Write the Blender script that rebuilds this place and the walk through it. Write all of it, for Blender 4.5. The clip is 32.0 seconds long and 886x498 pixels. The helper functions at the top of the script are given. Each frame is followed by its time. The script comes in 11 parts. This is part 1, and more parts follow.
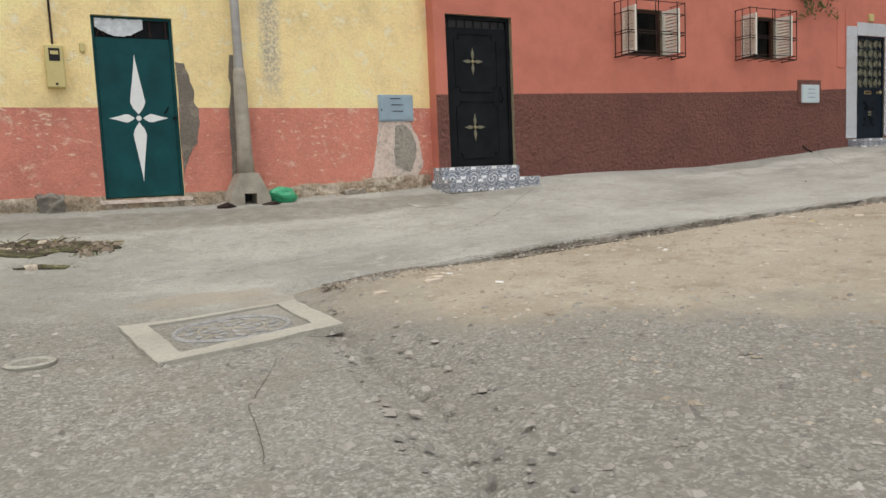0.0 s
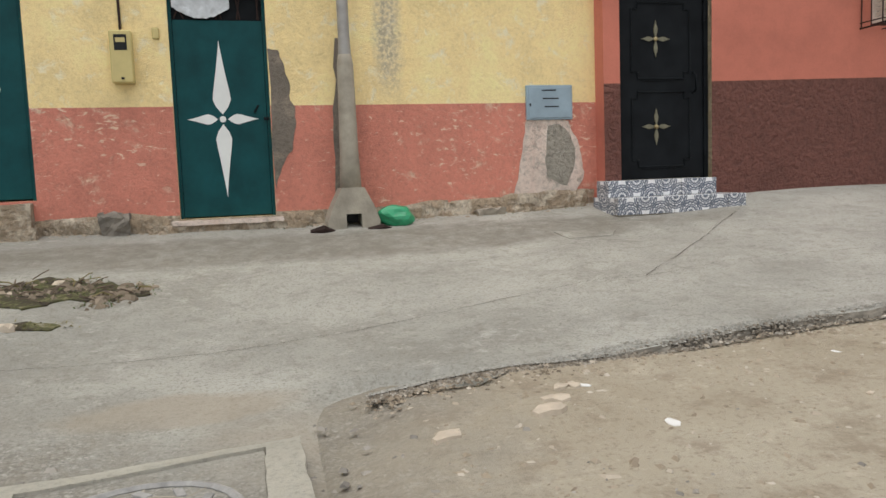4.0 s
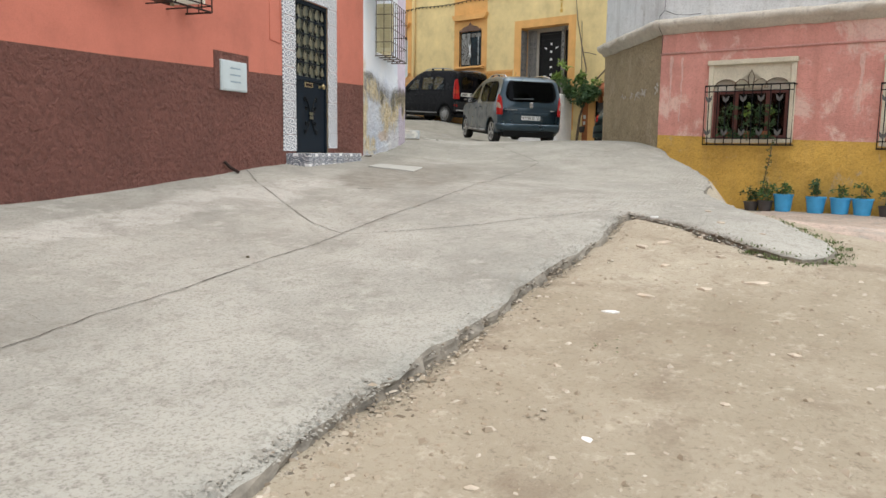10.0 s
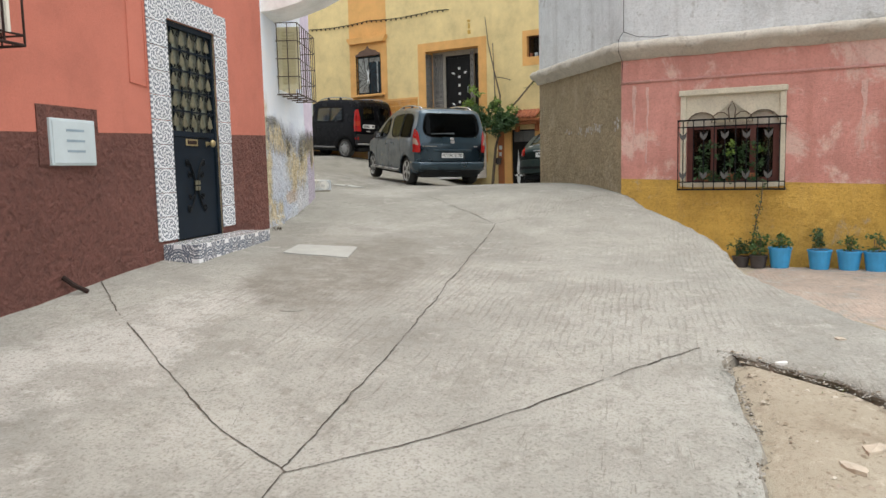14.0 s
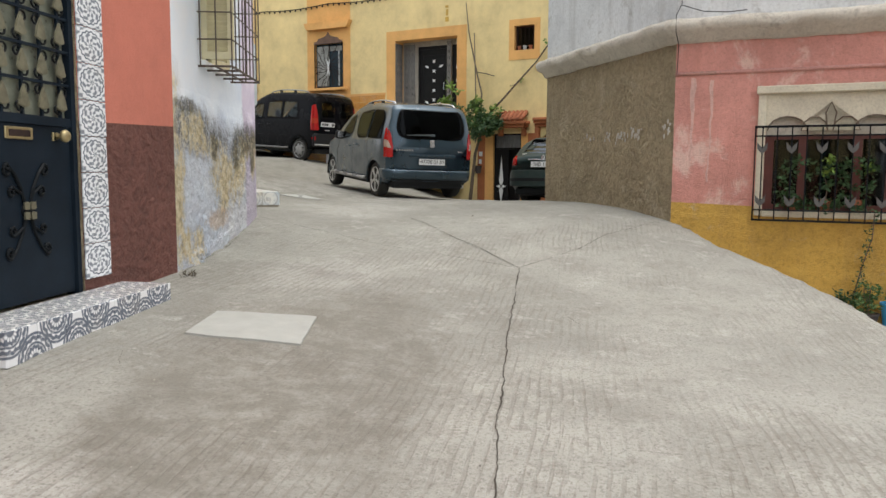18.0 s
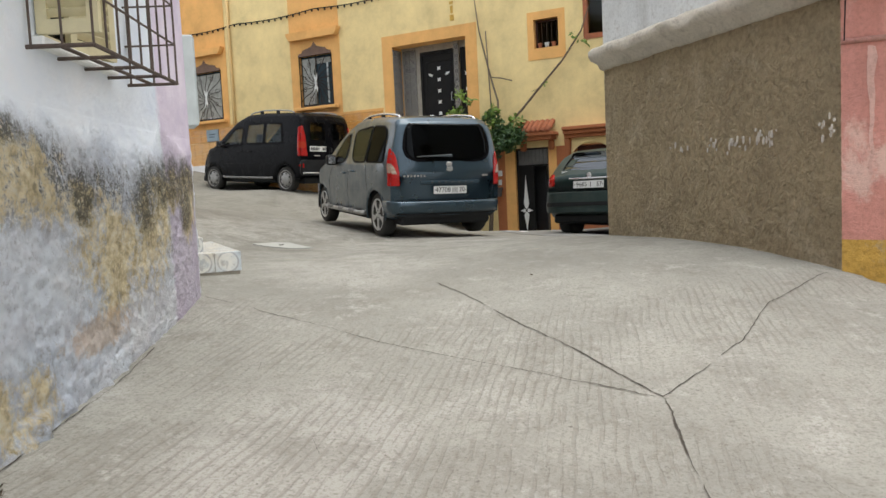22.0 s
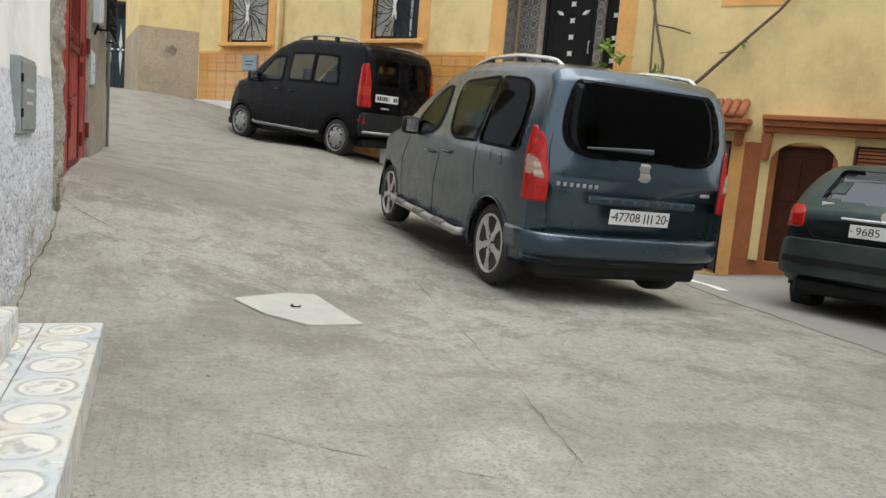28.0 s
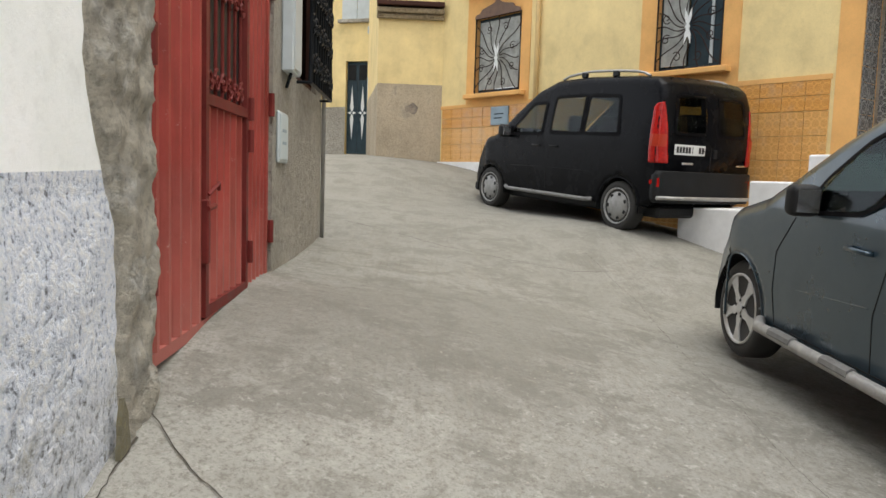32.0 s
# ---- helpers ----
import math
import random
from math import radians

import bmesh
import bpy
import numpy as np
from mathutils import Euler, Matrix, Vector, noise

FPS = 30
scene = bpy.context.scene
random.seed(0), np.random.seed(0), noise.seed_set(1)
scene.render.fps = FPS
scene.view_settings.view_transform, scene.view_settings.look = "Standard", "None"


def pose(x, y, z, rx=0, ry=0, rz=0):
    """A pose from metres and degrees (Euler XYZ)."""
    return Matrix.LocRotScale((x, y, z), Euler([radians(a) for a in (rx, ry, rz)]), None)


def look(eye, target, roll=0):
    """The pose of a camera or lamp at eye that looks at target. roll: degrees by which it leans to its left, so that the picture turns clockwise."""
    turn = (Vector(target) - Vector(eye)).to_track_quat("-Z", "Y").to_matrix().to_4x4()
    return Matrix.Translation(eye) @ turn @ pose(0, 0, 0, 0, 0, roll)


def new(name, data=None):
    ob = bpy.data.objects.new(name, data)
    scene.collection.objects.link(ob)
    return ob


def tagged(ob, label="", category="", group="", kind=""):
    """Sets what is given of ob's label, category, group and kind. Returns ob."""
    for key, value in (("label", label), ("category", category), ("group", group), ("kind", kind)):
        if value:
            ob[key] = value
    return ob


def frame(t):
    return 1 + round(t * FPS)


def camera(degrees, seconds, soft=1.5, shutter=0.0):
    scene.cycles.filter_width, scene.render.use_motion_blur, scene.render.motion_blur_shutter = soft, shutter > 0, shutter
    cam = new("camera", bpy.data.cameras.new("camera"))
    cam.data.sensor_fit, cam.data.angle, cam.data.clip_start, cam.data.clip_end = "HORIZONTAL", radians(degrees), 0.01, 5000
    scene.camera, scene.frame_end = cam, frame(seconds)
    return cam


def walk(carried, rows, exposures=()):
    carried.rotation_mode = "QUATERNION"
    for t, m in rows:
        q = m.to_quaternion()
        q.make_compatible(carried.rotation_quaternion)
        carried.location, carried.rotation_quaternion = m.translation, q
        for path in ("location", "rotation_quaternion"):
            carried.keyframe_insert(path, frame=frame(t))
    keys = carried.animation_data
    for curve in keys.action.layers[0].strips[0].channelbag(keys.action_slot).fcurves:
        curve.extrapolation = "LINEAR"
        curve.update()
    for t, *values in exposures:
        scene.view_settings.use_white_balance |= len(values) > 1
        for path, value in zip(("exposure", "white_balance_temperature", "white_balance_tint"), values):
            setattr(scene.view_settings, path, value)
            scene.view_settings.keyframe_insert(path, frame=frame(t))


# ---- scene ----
cam = camera(59.95, 32.0)
PATH = [
    (0, look((-0.839, -9.499, 0.830), (0.108, -7.748, 0.634), -2.56)),
    (0.5, look((-0.617, -9.137, 0.854), (0.041, -7.259, 0.651), 0.0)),
    (1, look((-0.398, -8.943, 0.930), (0.242, -7.059, 0.724), 0.02)),
    (1.5, look((-0.248, -8.625, 0.861), (0.136, -6.672, 0.665), -0.45)),
    (2, look((-0.078, -8.364, 1.024), (0.263, -6.402, 0.842), 0.07)),
    (2.5, look((0.088, -8.221, 1.063), (0.492, -6.269, 0.903), -1.05)),
    (4.5, look((0.790, -7.193, 1.006), (1.399, -5.301, 0.781), -2.91)),
    (5, look((1.120, -6.990, 1.149), (2.054, -5.252, 0.828), -1.76)),
    (5.5, look((1.470, -6.770, 1.120), (2.610, -5.159, 0.794), -1.20)),
    (6, look((1.837, -6.520, 1.031), (3.230, -5.138, 0.646), -3.80)),
    (6.5, look((2.156, -6.330, 1.167), (3.744, -5.199, 0.724), -3.22)),
    (7, look((2.455, -6.177, 1.144), (4.084, -5.083, 0.760), -4.34)),
    (7.5, look((2.779, -6.004, 1.200), (4.573, -5.178, 0.888), -1.09)),
    (8, look((3.094, -5.859, 1.270), (4.971, -5.219, 1.007), -0.08)),
    (8.5, look((3.464, -5.667, 1.175), (5.313, -4.984, 0.836), 0.15)),
    (9, look((3.830, -5.510, 1.229), (5.682, -4.837, 0.883), 0.05)),
    (9.5, look((4.212, -5.384, 1.256), (6.077, -4.738, 0.934), -0.58)),
    (10, look((4.616, -5.196, 1.223), (6.490, -4.549, 0.963), 0.75)),
    (10.5, look((4.969, -5.058, 1.353), (6.877, -4.511, 1.114), 1.90)),
    (11, look((5.314, -4.840, 1.352), (7.207, -4.238, 1.115), 0.35)),
    (11.5, look((5.700, -4.580, 1.351), (7.576, -3.924, 1.133), 0.64)),
    (12, look((6.068, -4.408, 1.479), (7.962, -3.814, 1.232), -1.87)),
    (12.5, look((6.396, -4.101, 1.433), (8.237, -3.399, 1.094), 0.17)),
    (13, look((6.750, -3.890, 1.550), (8.681, -3.457, 1.261), 2.29)),
    (13.5, look((6.950, -3.804, 1.767), (8.900, -3.426, 1.537), -0.22)),
    (15.5, look((8.286, -3.209, 1.743), (10.241, -2.841, 1.534), -2.46)),
    (16, look((8.695, -3.084, 1.821), (10.659, -2.774, 1.614), -0.69)),
    (16.5, look((9.080, -3.041, 1.813), (11.055, -2.799, 1.611), 0.02)),
    (17, look((9.529, -2.901, 1.737), (11.501, -2.632, 1.535), -0.16)),
    (17.5, look((9.902, -2.839, 1.889), (11.875, -2.594, 1.675), 0.32)),
    (18, look((10.284, -2.705, 1.867), (12.258, -2.458, 1.664), 0.33)),
    (18.5, look((10.700, -2.445, 1.839), (12.653, -2.065, 1.636), 2.27)),
    (19, look((11.063, -2.389, 1.969), (13.018, -2.012, 1.776), 1.90)),
    (19.5, look((11.459, -2.243, 1.903), (13.416, -1.870, 1.727), 0.37)),
    (20, look((11.874, -2.089, 1.975), (13.833, -1.725, 1.810), 0.04)),
    (20.5, look((12.259, -2.123, 2.009), (14.235, -1.870, 1.840), -0.73)),
    (21, look((12.628, -2.058, 1.966), (14.604, -1.798, 1.804), -2.70)),
    (21.5, look((13.017, -2.005, 2.046), (14.995, -1.747, 1.902), -2.59)),
    (22, look((13.433, -1.984, 2.047), (15.410, -1.731, 1.889), -2.73)),
    (22.5, look((13.968, -1.842, 2.008), (15.933, -1.530, 1.803), -1.08)),
    (23, look((14.421, -1.800, 2.079), (16.379, -1.501, 1.808), 0.35)),
    (23.5, look((14.856, -1.637, 2.017), (16.797, -1.260, 1.714), -1.02)),
    (24, look((15.300, -1.550, 2.203), (17.241, -1.166, 1.908), -1.76)),
    (24.5, look((15.705, -1.416, 2.206), (17.646, -1.027, 1.921), -2.20)),
    (25, look((16.216, -1.254, 2.238), (18.156, -0.803, 2.056), -0.10)),
    (25.5, look((16.594, -1.204, 2.348), (18.557, -0.857, 2.178), -0.21)),
    (27.5, look((18.250, -0.476, 2.328), (20.193, -0.072, 2.083), 1.65)),
    (28, look((18.603, -0.364, 2.445), (20.551, -0.001, 2.175), 4.70)),
    (28.5, look((18.958, -0.216, 2.447), (20.871, 0.285, 2.147), 3.05)),
    (29, look((19.448, -0.049, 2.395), (21.309, 0.604, 2.068), 3.50)),
    (29.5, look((19.815, -0.022, 2.508), (21.677, 0.640, 2.195), 2.00)),
    (30, look((20.214, 0.144, 2.481), (22.061, 0.866, 2.227), 0.24)),
    (30.5, look((20.625, 0.358, 2.552), (22.461, 1.132, 2.373), 3.53)),
    (31, look((20.882, 0.534, 2.606), (22.720, 1.298, 2.413), 1.86)),
    (31.5, look((21.204, 0.888, 2.563), (22.953, 1.839, 2.375), -1.96)),
    (32, look((21.528, 1.146, 2.660), (23.274, 2.105, 2.478), 1.78)),
]
walk(cam, PATH, exposures=[(0.0, 0.26), (2.0, 0.20), (4.0, 0.14), (5.0, 0.24), (6.0, 0.44), (8.0, 0.57), (11.0, 0.68), (13.0, 0.68), (16.0, 0.66), (20.0, 0.66), (22.0, 0.76), (23.0, 0.93), (25.0, 0.96), (28.0, 0.83), (32.0, 0.90)])

# ---- light: a bright overcast sky ----
sky_world = bpy.data.worlds.new("sky")
scene.world = sky_world
sky_world.use_nodes = True
wn = sky_world.node_tree.nodes
wl = sky_world.node_tree.links
wn.clear()
sky = wn.new("ShaderNodeTexSky")
sky.sky_type = "NISHITA"
sky.sun_disc = False
sky.sun_elevation = radians(55)
sky.sun_rotation = radians(200)
sky.dust_density = 4.0
cloud = wn.new("ShaderNodeMix")
cloud.data_type = "RGBA"
cloud.inputs[0].default_value = 0.82
cloud.inputs[7].default_value = (9.0, 9.2, 9.6, 1)
bgd = wn.new("ShaderNodeBackground")
bgd.inputs[1].default_value = 0.10
wout = wn.new("ShaderNodeOutputWorld")
wl.new(sky.outputs[0], cloud.inputs[6])
wl.new(cloud.outputs[2], bgd.inputs[0])
wl.new(bgd.outputs[0], wout.inputs[0])
sun_data = bpy.data.lights.new("sun", "SUN")
sun_data.energy = 1.4
sun_data.angle = radians(45)
sun_data.color = (1.0, 0.96, 0.9)
sun = new("sun", sun_data)
sun.matrix_world = look((0, 0, 30), (3, 6, 0))

# ---- small tools ----
def nodes_of(name, rough=0.8, metal=0.0):
    m = bpy.data.materials.new(name)
    m.use_nodes = True
    nt = m.node_tree
    b = nt.nodes["Principled BSDF"]
    b.inputs["Roughness"].default_value = rough
    b.inputs["Metallic"].default_value = metal
    return m, nt, b


def ramp(nt, src, stops):
    r = nt.nodes.new("ShaderNodeValToRGB")
    el = r.color_ramp.elements
    while len(el) < len(stops):
        el.new(0.5)
    for e, (p, c) in zip(el, stops):
        e.position = p
        e.color = (*c, 1) if len(c) == 3 else c
    nt.links.new(src, r.inputs[0])
    return r.outputs[0]


def place_coord(nt, scale=(1, 1, 1)):
    """Real-world position, stretched."""
    geo = nt.nodes.new("ShaderNodeNewGeometry")
    mp = nt.nodes.new("ShaderNodeMapping")
    mp.inputs["Scale"].default_value = scale
    nt.links.new(geo.outputs["Position"], mp.inputs[0])
    return mp.outputs[0]


def noise_of(nt, scale, detail=6.0, rough=0.6, coord=None, distort=0.0):
    n = nt.nodes.new("ShaderNodeTexNoise")
    n.inputs["Scale"].default_value = scale
    n.inputs["Detail"].default_value = detail
    n.inputs["Roughness"].default_value = rough
    n.inputs["Distortion"].default_value = distort
    nt.links.new(coord if coord is not None else place_coord(nt), n.inputs["Vector"])
    return n.outputs["Fac"]


def blend(nt, fac, a, b, mode="MIX"):
    m = nt.nodes.new("ShaderNodeMix")
    m.data_type = "RGBA"
    m.blend_type = mode
    for sock, v in ((m.inputs[0], fac), (m.inputs[6], a), (m.inputs[7], b)):
        if isinstance(v, (int, float)):
            sock.default_value = v
        elif isinstance(v, tuple):
            sock.default_value = (*v, 1)
        else:
            nt.links.new(v, sock)
    return m.outputs[2]


def calc(nt, op, a, b=0.0, clamp=True):
    m = nt.nodes.new("ShaderNodeMath")
    m.operation = op
    m.use_clamp = clamp
    for sock, v in ((m.inputs[0], a), (m.inputs[1], b)):
        if isinstance(v, (int, float)):
            sock.default_value = v
        else:
            nt.links.new(v, sock)
    return m.outputs[0]


def step_up(nt, src, lo, hi):
    m = nt.nodes.new("ShaderNodeMapRange")
    m.inputs[1].default_value = lo
    m.inputs[2].default_value = hi
    nt.links.new(src, m.inputs[0])
    return m.outputs[0]


def bumped(nt, b, height, strength=0.3, distance=0.01):
    n = nt.nodes.new("ShaderNodeBump")
    n.inputs["Strength"].default_value = strength
    n.inputs["Distance"].default_value = distance
    nt.links.new(height, n.inputs["Height"])
    nt.links.new(n.outputs[0], b.inputs["Normal"])


def axis_of(nt, axis):
    geo = nt.nodes.new("ShaderNodeNewGeometry")
    sep = nt.nodes.new("ShaderNodeSeparateXYZ")
    nt.links.new(geo.outputs["Position"], sep.inputs[0])
    return sep.outputs[axis]


def plain(name, col, rough=0.6, metal=0.0, vary=0.15, scale=6.0, bump=0.0, bump_scale=60.0, gloss=0.5):
    """A surface of one colour with soft blotches, fine grain and a little relief."""
    m, nt, b = nodes_of(name, rough, metal)
    b.inputs["Specular IOR Level"].default_value = gloss
    big = noise_of(nt, scale, 5)
    fine = noise_of(nt, scale * 14, 3)
    dark = tuple(c * (1 - vary) for c in col)
    light = tuple(min(1, c * (1 + vary)) for c in col)
    c = ramp(nt, big, [(0.3, dark), (0.7, light)])
    c = blend(nt, calc(nt, "MULTIPLY", fine, 0.35), c, dark)
    nt.links.new(c, b.inputs["Base Color"])
    nt.links.new(ramp(nt, big, [(0.3, (rough * 0.85,) * 3), (0.7, (min(1, rough * 1.15),) * 3)]), b.inputs["Roughness"])
    if bump:
        bumped(nt, b, noise_of(nt, bump_scale, 4), bump, 0.01)
    return m


def stucco(name, col, under, amount=0.12, relief=0.5, grain=45.0, stain=(0.3, 0.26, 0.2), stain_amount=0.3, flake=3.0, streak=0.25, relief_shade=0.35, coarse=0.0):
    """Painted rough plaster: paint that has come off in flakes, dirt blotches, rain streaks and painted relief shade.
    """
    m, nt, b = nodes_of(name, 0.9)
    blot = noise_of(nt, 1.5, 8, 0.68)
    tone = ramp(nt, blot, [(0.28, tuple(c * 0.78 for c in col)), (0.5, col), (0.74, tuple(min(1, c * 1.16) for c in col))])
    flakes = noise_of(nt, flake, 10, 0.72, distort=0.4)
    mask = step_up(nt, flakes, 0.65 - amount, 0.68 - amount + 0.06)
    tone = blend(nt, mask, tone, under)
    run = noise_of(nt, 1.0, 5, 0.6, place_coord(nt, (5.0, 5.0, 0.45)))
    tone = blend(nt, calc(nt, "MULTIPLY", step_up(nt, run, 0.52, 0.8), streak), tone, stain)
    spot = noise_of(nt, 14.0, 8, 0.7)
    tone = blend(nt, calc(nt, "MULTIPLY", step_up(nt, spot, 0.58, 0.75), stain_amount), tone, stain)
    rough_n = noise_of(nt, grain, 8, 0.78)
    # dirt and self-shadow of the grain put into colour: hollows darker, bumps lighter
    tone = blend(nt, calc(nt, "MULTIPLY", step_up(nt, rough_n, 0.50, 0.36), relief_shade), tone, tuple(c * 0.35 for c in col))
    tone = blend(nt, calc(nt, "MULTIPLY", step_up(nt, rough_n, 0.54, 0.68), relief_shade * 0.6), tone, tuple(min(1, c * 1.35 + 0.03) for c in col))
    nt.links.new(tone, b.inputs["Base Color"])
    rel = calc(nt, "ADD", rough_n, calc(nt, "MULTIPLY", mask, -0.25, False), False)
    if coarse:
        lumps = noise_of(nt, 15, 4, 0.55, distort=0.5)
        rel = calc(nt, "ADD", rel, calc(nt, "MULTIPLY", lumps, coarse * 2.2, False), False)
        # hollows between the lumps painted darker, as shade
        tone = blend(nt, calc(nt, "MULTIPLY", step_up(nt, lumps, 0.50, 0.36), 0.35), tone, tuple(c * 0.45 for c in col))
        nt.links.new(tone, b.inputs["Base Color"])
    bumped(nt, b, rel, relief, 0.03 + 0.03 * coarse)
    return m


def obj(name, bm, material, parent=None, label="", smooth=False):
    me = bpy.data.meshes.new(name)
    bm.normal_update()
    bm.to_mesh(me)
    bm.free()
    for mm in (material if isinstance(material, (list, tuple)) else [material]):
        me.materials.append(mm)
    if smooth:
        for p in me.polygons:
            p.use_smooth = True
    ob = new(name, me)
    ob.parent = parent
    if label:
        ob["label"] = label
    return ob


def part(name, bm, material, parent, label="", smooth=False):
    return obj(name, bm, material, parent, label, smooth)


def thing(name, m, label, category, group="", kind=""):
    e = new(name)
    e.matrix_world = m
    e.empty_display_size = 0.1
    return tagged(e, label, category, group, kind)


def box(x0, x1, y0, y1, z0, z1, bevel=0.0, bm=None, seg=1):
    own = bm is None
    b2 = bmesh.new()
    vs = [b2.verts.new((x, y, z)) for x in (x0, x1) for y in (y0, y1) for z in (z0, z1)]
    for f in ((0, 1, 3, 2), (4, 6, 7, 5), (0, 4, 5, 1), (2, 3, 7, 6), (0, 2, 6, 4), (1, 5, 7, 3)):
        b2.faces.new([vs[i] for i in f])
    bmesh.ops.recalc_face_normals(b2, faces=b2.faces)
    if bevel:
        bmesh.ops.bevel(b2, geom=list(b2.edges), offset=bevel, segments=seg, affect="EDGES", profile=0.5)
    if own:
        return b2
    return merge(bm, b2)


def merge(bm, other):
    me = bpy.data.meshes.new("tmp")
    other.to_mesh(me)
    other.free()
    bm.from_mesh(me)
    bpy.data.meshes.remove(me)
    return bm


def moved(bm, m):
    bmesh.ops.transform(bm, matrix=m, verts=bm.verts)
    return bm


def tube(pts, r, sides=8, bm=None, close=False, cap=True):
    """A round bar along points; r may be a list."""
    bm = bm or bmesh.new()
    pts = [Vector(p) for p in pts]
    n = len(pts)
    rings = []
    up = Vector((0.13, 0.21, 0.97)).normalized()
    for i, p in enumerate(pts):
        d = (pts[(i + 1) % n] - pts[i - 1]) if close else (pts[min(i + 1, n - 1)] - pts[max(i - 1, 0)])
        d = d.normalized() if d.length > 1e-9 else Vector((0, 0, 1))
        a = d.cross(up)
        a = a.normalized() if a.length > 1e-4 else d.orthogonal().normalized()
        c = d.cross(a)
        rr = r[i] if isinstance(r, (list, tuple)) else r
        rings.append([bm.verts.new(p + (a * math.cos(t) + c * math.sin(t)) * rr) for t in (2 * math.pi * k / sides for k in range(sides))])
    for i in range(n if close else n - 1):
        q, s = rings[i], rings[(i + 1) % n]
        for k in range(sides):
            bm.faces.new((q[k], q[(k + 1) % sides], s[(k + 1) % sides], s[k]))
    if cap and not close:
        bm.faces.new(rings[0][::-1])
        bm.faces.new(rings[-1])
    return bm


def prism(outline, y0, y1, bevel=0.0, bm=None):
    """An outline of (x, z) pushed from y0 to y1."""
    b2 = bmesh.new()
    a = [b2.verts.new((x, y0, z)) for x, z in outline]
    c = [b2.verts.new((x, y1, z)) for x, z in outline]
    n = len(outline)
    b2.faces.new(a)
    b2.faces.new(c[::-1])
    for i in range(n):
        b2.faces.new((a[i], c[i], c[(i + 1) % n], a[(i + 1) % n]))
    bmesh.ops.recalc_face_normals(b2, faces=b2.faces)
    if bevel:
        bmesh.ops.bevel(b2, geom=[e for e in b2.edges if len(e.link_faces) == 2 and e.calc_face_angle(0) > 0.5], offset=bevel, segments=2, affect="EDGES")
    return b2 if bm is None else merge(bm, b2)


def lathe(profile, sides=24, bm=None):
    """(radius, z) turned about z."""
    bm = bm or bmesh.new()
    rings = [[bm.verts.new((r * math.cos(2 * math.pi * k / sides), r * math.sin(2 * math.pi * k / sides), z)) for k in range(sides)] for r, z in profile]
    for a, c in zip(rings, rings[1:]):
        for k in range(sides):
            bm.faces.new((a[k], a[(k + 1) % sides], c[(k + 1) % sides], c[k]))
    bm.faces.new(rings[0][::-1])
    bm.faces.new(rings[-1])
    return bm


def wall_frame(a, b):
    """Local x runs along the wall, y into it, z up; the street lies on the right of a to b."""
    d = (Vector((*b, 0)) - Vector((*a, 0))).normalized()
    up = Vector((0, 0, 1))
    m = Matrix((d, up.cross(d), up)).transposed().to_4x4()
    m.translation = (*a, 0)
    return m


